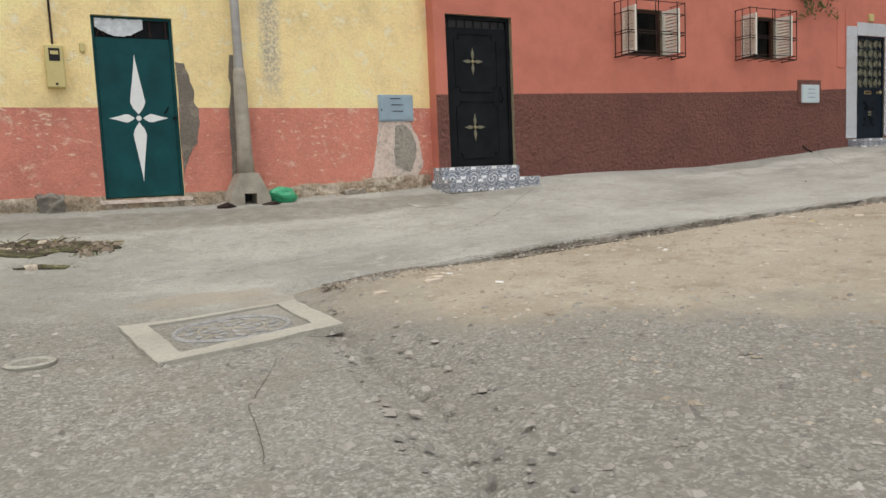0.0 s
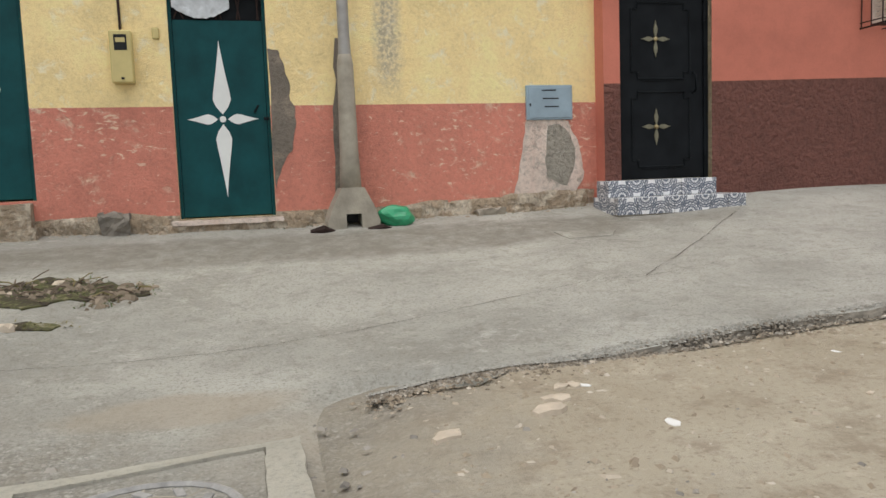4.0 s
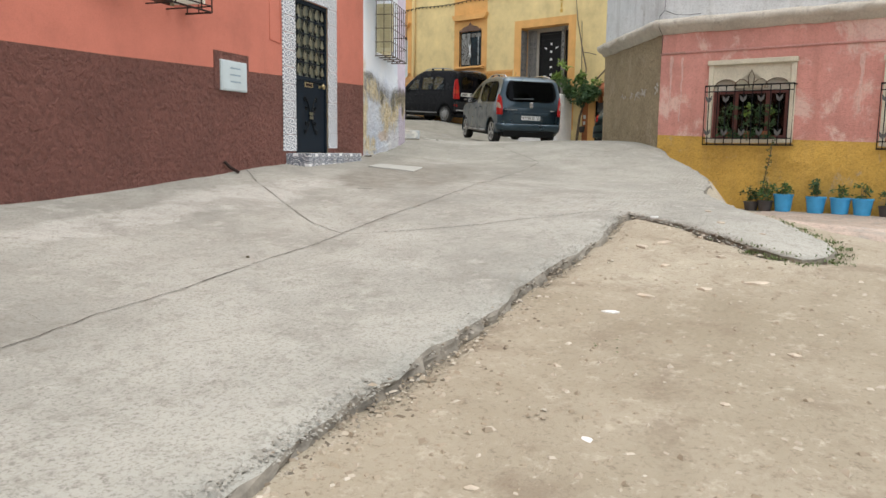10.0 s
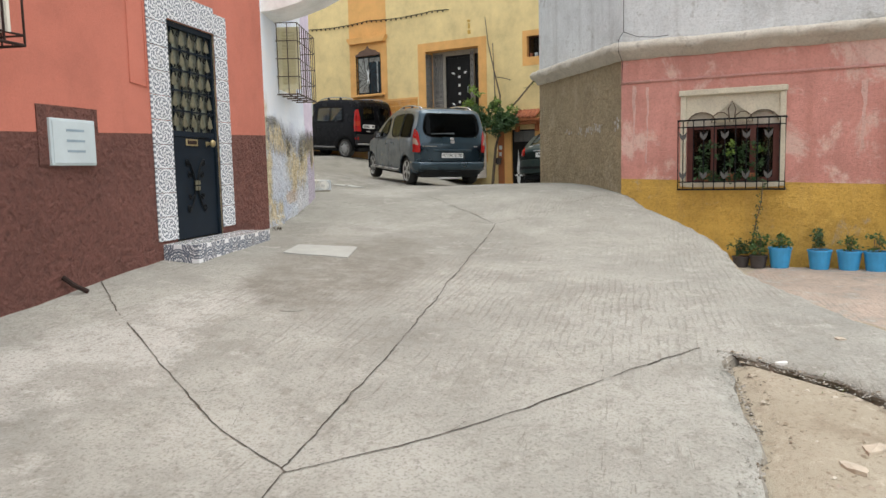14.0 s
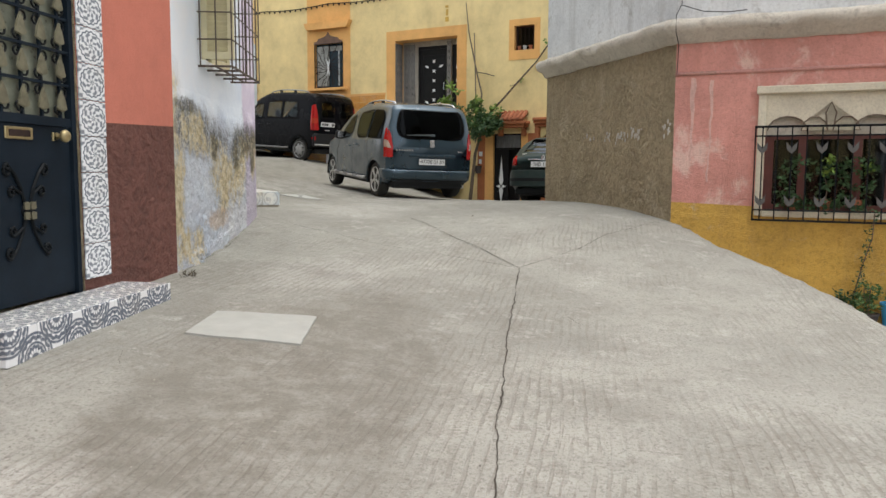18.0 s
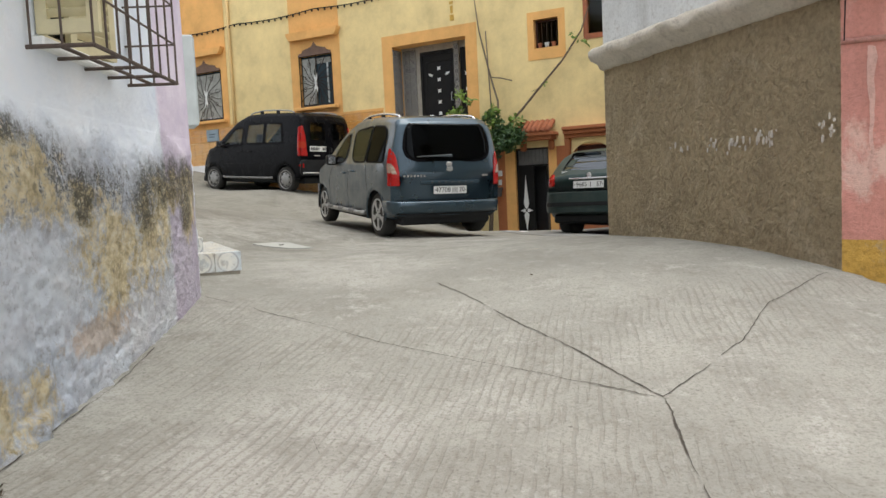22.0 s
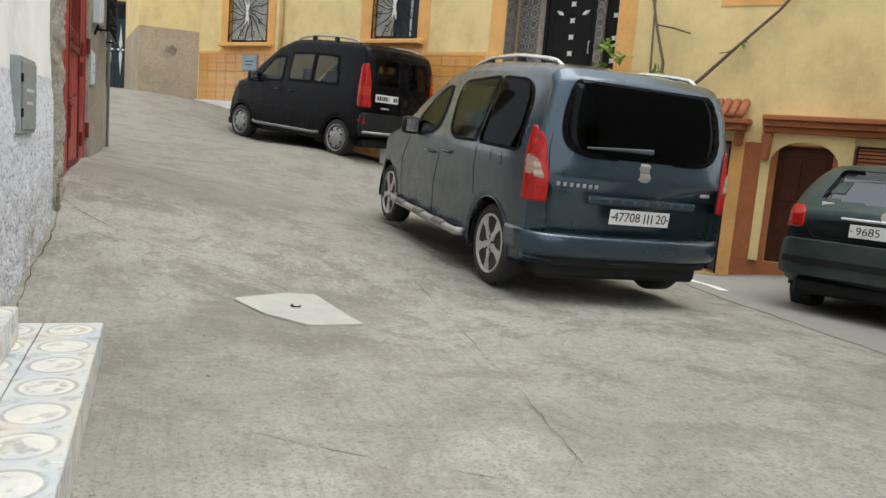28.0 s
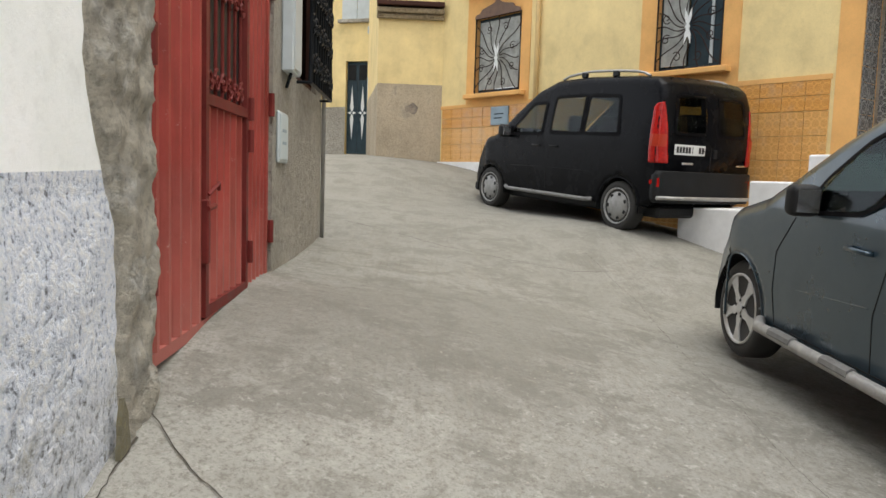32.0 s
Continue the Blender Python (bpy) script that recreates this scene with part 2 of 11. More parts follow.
def wall(name, a, b, z0, z1, mats, bands=(), holes=(), thick=0.3, kind="structure", reveal=None):
    """A wall with holes (u0, u1, z0, z1) through it. bands: (height at a, height at b) at which the next material begins."""
    length = (Vector((*b, 0)) - Vector((*a, 0))).length
    us = sorted({0.0, length, *[h[0] for h in holes], *[h[1] for h in holes], *[k * 1.5 for k in range(1, int(length / 1.5) + 1) if k * 1.5 < length]})
    zs = sorted({z0, z1, *[h[2] for h in holes], *[h[3] for h in holes]})
    bm = bmesh.new()

    def band_z(i, u):
        return float(np.interp(u / length, [k / (len(bands[i]) - 1) for k in range(len(bands[i]))], bands[i]))

    def solid(u, z):
        return 0 <= u <= length and z0 <= z <= z1 and not any(h[0] < u < h[1] and h[2] < z < h[3] for h in holes)

    def quad(pts, mi):
        f = bm.faces.new([bm.verts.new(p) for p in pts])
        f.material_index = mi

    def column(u0, u1, lo, hi, y, flip):
        """One cell, cut along the paint lines."""
        cuts = [(lo, lo)]
        mi = 0
        out = []
        for i in range(len(bands)):
            p, q = min(max(band_z(i, u0), lo), hi), min(max(band_z(i, u1), lo), hi)
            if p > lo + 1e-6 or q > lo + 1e-6:
                out.append((cuts[-1], (p, q), i))
                cuts.append((p, q))
            if p >= hi - 1e-6 and q >= hi - 1e-6:
                break
            mi = i + 1
        else:
            out.append((cuts[-1], (hi, hi), mi))
        for (l0, l1), (h0, h1), k in out:
            if max(h0 - l0, h1 - l1) < 1e-5:
                continue
            pts = [(u0, y, l0), (u1, y, l1), (u1, y, h1), (u0, y, h0)]
            quad(pts[::-1] if flip else pts, k)

    for u0, u1 in zip(us, us[1:]):
        for lo, hi in zip(zs, zs[1:]):
            um, zm = (u0 + u1) / 2, (lo + hi) / 2
            if solid(um, zm):
                column(u0, u1, lo, hi, 0, False)
                column(u0, u1, lo, hi, thick, True)
    top = len(mats) - 1
    mats = list(mats) + ([reveal] if reveal else [])
    inner = len(mats) - 1
    for h0, h1, lo, hi in holes:
        quad([(h0, 0, lo), (h0, 0, hi), (h0, thick, hi), (h0, thick, lo)][::-1], inner)
        quad([(h1, 0, lo), (h1, 0, hi), (h1, thick, hi), (h1, thick, lo)], inner)
        quad([(h0, 0, hi), (h1, 0, hi), (h1, thick, hi), (h0, thick, hi)][::-1], inner)
        quad([(h0, 0, lo), (h1, 0, lo), (h1, thick, lo), (h0, thick, lo)], inner)
    quad([(0, 0, z1), (length, 0, z1), (length, thick, z1), (0, thick, z1)], top)
    quad([(0, 0, z0), (0, thick, z0), (0, thick, z1), (0, 0, z1)], top)
    quad([(length, 0, z0), (length, 0, z1), (length, thick, z1), (length, thick, z0)], top)
    bmesh.ops.remove_doubles(bm, verts=bm.verts, dist=1e-5)
    ob = obj(name, bm, mats)
    ob.matrix_world = wall_frame(a, b)
    return tagged(ob, kind=kind)


# ---- the lie of the land ----
SWELLS = [(-1, -5, -0.124), (-1, -1, 0.008), (3, -3, -0.306), (5, -6, 0.1), (6, 0, 0.059), (9, -3, -0.37), (12, -5, 0.363), (12, -1, -0.106),
          (15, 0, 0.232), (16, -3, -0.367), (19, 0, -0.168), (20, -3.5, 0.699), (22, 0, -0.218), (24, -2, 0.058), (24, 3.5, 0.707), (27, 2, -0.462),
          (30, 4, 0.149), (33, 8, 0.638), (30, -2, 0.086), (36, 12, 0.376), (-1, -9, -0.14)]
HUMPS = [(30.3, 3.4, 0.227), (31.8, 6.2, -0.234), (23, 1.5, -0.206), (26, -2.2, 0.032), (17.9, -1.2, -0.051), (22.7, -2.8, 0.024),
         (30.4, -1.5, -0.479), (19, 0.6, 0.074), (23.3, 3.2, 0.021), (-0.1, -3.3, -0.096), (7, 0, 0.053)]


def lie(x, y):
    """Height of the street at a place: a slope with broad swells and small humps, flat far away."""
    x, y = min(max(x, -14), 46), min(max(y, -16), 20)
    z = 0.6988 + 0.025 * x + 0.0796 * y + sum(k * math.exp(-((x - a) ** 2 + (y - b) ** 2) / 18.0) for a, b, k in SWELLS)
    return z + sum(k * math.exp(-((x - a) ** 2 + (y - b) ** 2) / 3.0) for a, b, k in HUMPS)

# ---- materials of the setting ----
RED = stucco("terracotta paint", (0.54, 0.178, 0.123), (0.55, 0.25, 0.18), -0.1, 0.3, 60, stain=(0.40, 0.14, 0.10), stain_amount=0.2, streak=0.2, relief_shade=0.18)
MAROON = stucco("maroon textured dado", (0.228, 0.092, 0.070), (0.31, 0.152, 0.122), -0.02, 1.0, 24, stain=(0.14, 0.06, 0.046), stain_amount=0.3, streak=0.15, relief_shade=0.3, coarse=0.8)
YELLOW = stucco("flaking yellow paint", (0.98, 0.775, 0.385), (0.97, 0.86, 0.60), 0.10, 0.75, 24, stain=(0.66, 0.49, 0.23), stain_amount=0.25, flake=5, streak=0.08, relief_shade=0.13)


def washed_band(m, at, wide, low):
    """A stippled pale-grey run down a painted wall, where water has taken the colour."""
    nt = m.node_tree
    b = nt.nodes["Principled BSDF"]
    old = b.inputs["Base Color"].links[0].from_socket
    d = calc(nt, "ABSOLUTE", calc(nt, "SUBTRACT", calc(nt, "ADD", axis_of(nt, 0), calc(nt, "MULTIPLY", noise_of(nt, 3.0, 6, 0.7), 0.16, False), False), at + 0.08, False), 0, False)
    run = calc(nt, "MULTIPLY", step_up(nt, d, wide, wide * 0.3), step_up(nt, axis_of(nt, 2), low, low + 0.5))
    dots = step_up(nt, noise_of(nt, 26, 7, 0.75), 0.44, 0.56)
    tone = blend(nt, calc(nt, "MULTIPLY", run, 0.6), old, (0.74, 0.66, 0.47))
    tone = blend(nt, calc(nt, "MULTIPLY", calc(nt, "MULTIPLY", run, dots), 0.75), tone, (0.36, 0.32, 0.245))
    nt.links.new(tone, b.inputs["Base Color"])


washed_band(YELLOW, 2.06, 0.17, 1.75)
PINK = stucco("flaking salmon paint", (0.68, 0.255, 0.185), (0.80, 0.52, 0.38), 0.075, 0.9, 24, stain=(0.50, 0.19, 0.12), stain_amount=0.3, flake=4.2, streak=0.15, relief_shade=0.2)


def chipped(m, z0, z1, col):
    """Small wide flakes of paint gone, thickest in a belt of the wall."""
    nt = m.node_tree
    b = nt.nodes["Principled BSDF"]
    old = b.inputs["Base Color"].links[0].from_socket
    z = axis_of(nt, 2)
    belt = calc(nt, "MULTIPLY", step_up(nt, z, z0, z1), step_up(nt, noise_of(nt, 1.2, 5, 0.6), 0.40, 0.58))
    chip = noise_of(nt, 13.0, 7, 0.7, place_coord(nt, (0.7, 0.7, 1.6)), 0.6)
    fac = calc(nt, "MULTIPLY", step_up(nt, calc(nt, "ADD", chip, calc(nt, "MULTIPLY", belt, 0.07, False), False), 0.62, 0.655), 0.85)
    nt.links.new(blend(nt, fac, old, col), b.inputs["Base Color"])


chipped(PINK, 0.8, 1.5, (0.86, 0.64, 0.47))
CRUMBLE = stucco("crumbling plaster base", (0.55, 0.43, 0.30), (0.80, 0.70, 0.55), 0.17, 1.0, 18, stain=(0.20, 0.15, 0.10), stain_amount=0.55, flake=5, relief_shade=0.5, coarse=0.8)
CEMENT = stucco("bare cement render", (0.42, 0.39, 0.325), (0.52, 0.49, 0.43), 0.08, 0.9, 28, stain=(0.19, 0.165, 0.13), stain_amount=0.5, relief_shade=0.45, coarse=0.5)
BROWNCEM = stucco("rough brown cement render", (0.475, 0.38, 0.235), (0.57, 0.475, 0.315), 0.10, 1.0, 24, stain=(0.25, 0.175, 0.10), stain_amount=0.5, flake=1.6, streak=0.3, relief_shade=0.4, coarse=1.0)
GREYWALL = stucco("weathered grey plaster", (0.63, 0.65, 0.65), (0.42, 0.42, 0.40), 0.08, 0.5, 30, stain=(0.22, 0.21, 0.19), stain_amount=0.4, streak=0.45)
ROSE = stucco("faded rose plaster", (0.62, 0.29, 0.24), (0.70, 0.48, 0.41), 0.14, 0.6, 30, stain=(0.40, 0.17, 0.13), stain_amount=0.55, flake=1.3, streak=0.5, relief_shade=0.3)
ROSEPALE = stucco("washed-out rose plaster", (0.66, 0.42, 0.36), (0.6, 0.36, 0.3), 0.05, 0.4, 30, stain=(0.5, 0.3, 0.25), stain_amount=0.2)
OCHRE = stucco("ochre painted dado", (0.58, 0.36, 0.075), (0.45, 0.34, 0.19), 0.07, 0.7, 26, stain=(0.30, 0.21, 0.1), stain_amount=0.4, flake=2.5, relief_shade=0.4)
WHITE = stucco("whitewashed plaster", (0.90, 0.92, 0.90), (0.60, 0.56, 0.48), -0.05, 0.22, 30, stain=(0.55, 0.52, 0.45), stain_amount=0.12, streak=0.08, relief_shade=0.08)
FACADE = stucco("warm yellow facade paint", (0.78, 0.62, 0.30), (0.70, 0.52, 0.22), -0.05, 0.2, 50, stain=(0.48, 0.36, 0.17), stain_amount=0.15, streak=0.18, relief_shade=0.12)
ORANGE = stucco("orange facade trim paint", (0.76, 0.42, 0.14), (0.62, 0.40, 0.16), -0.05, 0.2, 50, stain=(0.46, 0.26, 0.1), stain_amount=0.15, streak=0.12, relief_shade=0.12)
SCRAPED = stucco("scraped pale plaster", (0.76, 0.64, 0.55), (0.58, 0.52, 0.44), 0.12, 0.9, 22, stain=(0.52, 0.22, 0.16), stain_amount=0.5, flake=6, relief_shade=0.5)
EARTHWALL = stucco("sandy brown render", (0.46, 0.385, 0.275), (0.38, 0.33, 0.25), 0.1, 0.7, 28, stain=(0.2, 0.17, 0.13), stain_amount=0.4, relief_shade=0.4)
TERRA = stucco("dark orange plaster", (0.40, 0.14, 0.055), (0.5, 0.2, 0.1), -0.02, 0.3, 40, stain=(0.25, 0.1, 0.06), stain_amount=0.2)


def mouldy(name):
    """Lumpy limewash: smooth blue-white above, rough below with ochre patches, black mould and a lilac corner."""
    m, nt, b = nodes_of(name, 0.95)
    z = axis_of(nt, 2)
    x = axis_of(nt, 0)
    wide = place_coord(nt, (0.8, 0.8, 1.0))
    wander = calc(nt, "SUBTRACT", noise_of(nt, 4.5, 11, 0.78, place_coord(nt, (1.0, 1.0, 0.5)), 0.3), 0.5, False)
    fine = noise_of(nt, 30, 8, 0.8)
    grains = noise_of(nt, 70, 5, 0.75)
    both = calc(nt, "ADD", calc(nt, "MULTIPLY", fine, 0.5, False), calc(nt, "MULTIPLY", grains, 0.5, False), False)

    def stain(cu, cz, ru, rz, rag=6.5):
        u = calc(nt, "DIVIDE", calc(nt, "SUBTRACT", x, 15.75 + 0.985 * cu, False), ru, False)
        v = calc(nt, "DIVIDE", calc(nt, "SUBTRACT", z, cz, False), rz, False)
        d = calc(nt, "ADD", calc(nt, "MULTIPLY", u, u, False), calc(nt, "MULTIPLY", v, v, False), False)
        d = calc(nt, "ADD", d, calc(nt, "MULTIPLY", wander, rag, False), False)
        return calc(nt, "ADD", d, calc(nt, "MULTIPLY", calc(nt, "SUBTRACT", fine, 0.5, False), 2.6, False), False)

    tone = ramp(nt, noise_of(nt, 1.3, 6, 0.6, wide), [(0.3, (0.64, 0.71, 0.82)), (0.5, (0.78, 0.84, 0.90)), (0.7, (0.86, 0.87, 0.88))])
    lilac = step_up(nt, calc(nt, "ADD", x, calc(nt, "MULTIPLY", wander, 0.35, False), False), 18.14, 18.2)
    tone = blend(nt, lilac, tone, ramp(nt, noise_of(nt, 3.0, 7, 0.7), [(0.35, (0.60, 0.53, 0.66)), (0.65, (0.75, 0.69, 0.79))]))
    low = step_up(nt, calc(nt, "ADD", z, calc(nt, "MULTIPLY", calc(nt, "SUBTRACT", noise_of(nt, 2.0, 8, 0.65), 0.5, False), 0.7, False), False), 2.44, 2.28)
    tone = blend(nt, calc(nt, "MULTIPLY", calc(nt, "MULTIPLY", low, step_up(nt, noise_of(nt, 4.0, 8, 0.7), 0.42, 0.6)), 0.35), tone, (0.64, 0.62, 0.67))
    tone = blend(nt, calc(nt, "MULTIPLY", calc(nt, "MULTIPLY", low, step_up(nt, fine, 0.47, 0.37)), 0.45), tone, (0.26, 0.26, 0.27))
    near = None
    for spot in ((0.50, 2.19, 0.45, 0.19), (1.48, 1.80, 0.46, 0.34), (2.12, 1.84, 0.30, 0.34), (2.50, 2.12, 0.50, 0.13), (2.98, 2.03, 0.26, 0.24), (0.06, 1.75, 0.17, 0.7), (0.30, 1.26, 0.40, 0.16), (1.0, 2.06, 0.3, 0.12)):
        d = stain(*spot)
        near = d if near is None else calc(nt, "MINIMUM", near, d, False)
    ochre = calc(nt, "MULTIPLY", step_up(nt, near, 1.15, 0.35), 0.85)
    tone = blend(nt, ochre, tone, ramp(nt, noise_of(nt, 11, 8, 0.75), [(0.34, (0.20, 0.165, 0.085)), (0.44, (0.56, 0.44, 0.20)), (0.52, (0.76, 0.63, 0.34)), (0.66, (0.84, 0.78, 0.62))]))
    tone = blend(nt, calc(nt, "MULTIPLY", step_up(nt, stain(1.25, 1.42, 0.42, 0.09), 1.2, 0.4), 0.6), tone, (0.70, 0.52, 0.35))
    rim = calc(nt, "MULTIPLY", step_up(nt, near, 1.95, 1.2), step_up(nt, near, 0.35, 0.9))
    rise = calc(nt, "ADD", z, calc(nt, "MULTIPLY", calc(nt, "SUBTRACT", fine, 0.5, False), 0.25, False), False)
    high = calc(nt, "MULTIPLY", step_up(nt, rise, 1.95, 2.12), step_up(nt, rise, 2.44, 2.28))
    mould = calc(nt, "MULTIPLY", calc(nt, "MULTIPLY", rim, calc(nt, "ADD", calc(nt, "MULTIPLY", high, 0.75), 0.25)), step_up(nt, both, 0.45, 0.52))
    for spot in ((2.62, 2.18, 0.62, 0.14), (2.0, 2.06, 0.22, 0.17), (2.85, 1.98, 0.16, 0.12), (1.12, 2.13, 0.14, 0.16), (0.35, 2.36, 0.3, 0.06)):
        mould = calc(nt, "MAXIMUM", mould, calc(nt, "MULTIPLY", step_up(nt, stain(*spot), 1.6, 0.5), step_up(nt, both, 0.41, 0.50)))
    tone = blend(nt, calc(nt, "MULTIPLY", mould, 0.88), tone, (0.075, 0.073, 0.058))
    nt.links.new(tone, b.inputs["Base Color"])
    h = calc(nt, "MULTIPLY", calc(nt, "ADD", fine, calc(nt, "MULTIPLY", noise_of(nt, 16, 4, 0.5), 1.3, False), False), calc(nt, "ADD", calc(nt, "MULTIPLY", low, 0.85), 0.15), False)
    bumped(nt, b, h, 0.9, 0.05)
    return m


MOULD = mouldy("mouldy limewash")


def speckled(name):
    """Roughcast thrown on thick: pale blue grains with dark gaps, greyer and mossy lower down."""
    m, nt, b = nodes_of(name, 0.95)
    z = axis_of(nt, 2)
    n = noise_of(nt, 42, 6, 0.72)
    fine = noise_of(nt, 75, 5, 0.7)
    tone = ramp(nt, n, [(0.335, (0.16, 0.165, 0.18)), (0.405, (0.50, 0.55, 0.65)), (0.46, (0.80, 0.85, 0.95)), (0.62, (0.95, 0.96, 0.98))])
    wash = calc(nt, "ADD", z, calc(nt, "MULTIPLY", noise_of(nt, 1.6, 8, 0.7), 0.9, False), False)
    old = step_up(nt, wash, 2.62, 2.40)
    grey = ramp(nt, n, [(0.35, (0.13, 0.125, 0.11)), (0.42, (0.46, 0.47, 0.48)), (0.49, (0.70, 0.73, 0.79)), (0.66, (0.90, 0.91, 0.93))])
    tone = blend(nt, calc(nt, "MULTIPLY", old, 0.75), tone, grey)
    moss = calc(nt, "MULTIPLY", calc(nt, "MULTIPLY", step_up(nt, noise_of(nt, 2.1, 9, 0.72), 0.52, 0.62), old), step_up(nt, fine, 0.35, 0.55))
    tone = blend(nt, calc(nt, "MULTIPLY", moss, 0.75), tone, (0.36, 0.32, 0.19))
    nt.links.new(tone, b.inputs["Base Color"])
    bumped(nt, b, calc(nt, "ADD", n, calc(nt, "MULTIPLY", fine, 0.4, False), False), 0.8, 0.035)
    return m


BLUEWASH = speckled("pale blue roughcast")


def area(nt, x, y, cx, cy, rx, ry, ragged=0.5):
    """1 inside a ragged oval on the ground, 0 outside."""
    u = calc(nt, "DIVIDE", calc(nt, "SUBTRACT", x, cx, False), rx, False)
    v = calc(nt, "DIVIDE", calc(nt, "SUBTRACT", y, cy, False), ry, False)
    d = calc(nt, "ADD", calc(nt, "MULTIPLY", u, u, False), calc(nt, "MULTIPLY", v, v, False), False)
    d = calc(nt, "ADD", d, calc(nt, "MULTIPLY", calc(nt, "SUBTRACT", noise_of(nt, 1.6, 8, 0.7), 0.5, False), ragged * 4, False), False)
    return step_up(nt, d, 1.15, 0.55)


def gravel_tone(nt):
    """Worn aggregate: stones of two sizes, dark pits between them and pale flecks."""
    geo = nt.nodes.new("ShaderNodeNewGeometry")
    wob = nt.nodes.new("ShaderNodeTexNoise")
    wob.inputs["Scale"].default_value = 14
    nt.links.new(geo.outputs["Position"], wob.inputs["Vector"])
    mix = nt.nodes.new("ShaderNodeMix")
    mix.data_type = "VECTOR"
    mix.inputs[0].default_value = 0.06
    nt.links.new(geo.outputs["Position"], mix.inputs[4])
    nt.links.new(wob.outputs["Color"], mix.inputs[5])
    out = []
    for size in (62, 31):
        cell = nt.nodes.new("ShaderNodeTexVoronoi")
        cell.inputs["Scale"].default_value = size
        nt.links.new(mix.outputs[1], cell.inputs["Vector"])
        sep = nt.nodes.new("ShaderNodeSeparateColor")
        nt.links.new(cell.outputs["Color"], sep.inputs[0])
        c = ramp(nt, sep.outputs[0], [(0.0, (0.085, 0.082, 0.074)), (0.22, (0.235, 0.226, 0.196)), (0.7, (0.31, 0.30, 0.262)), (1.0, (0.43, 0.415, 0.375))])
        out.append((c, cell.outputs["Distance"]))
    c = blend(nt, step_up(nt, noise_of(nt, 9, 5, 0.7), 0.48, 0.56), out[0][0], out[1][0])
    c = blend(nt, calc(nt, "MULTIPLY", step_up(nt, noise_of(nt, 26, 8, 0.8), 0.52, 0.60), 0.75), c, (0.10, 0.092, 0.075))
    c = blend(nt, calc(nt, "MULTIPLY", step_up(nt, noise_of(nt, 34, 6, 0.75), 0.60, 0.68), 0.6), c, (0.52, 0.50, 0.45))
    c = blend(nt, calc(nt, "MULTIPLY", step_up(nt, noise_of(nt, 2.2, 9, 0.72), 0.48, 0.60), 0.5), c, (0.20, 0.185, 0.15))
    return blend(nt, step_up(nt, out[0][1], 0.45, 0.7), c, (0.17, 0.158, 0.13)), out[0][1]


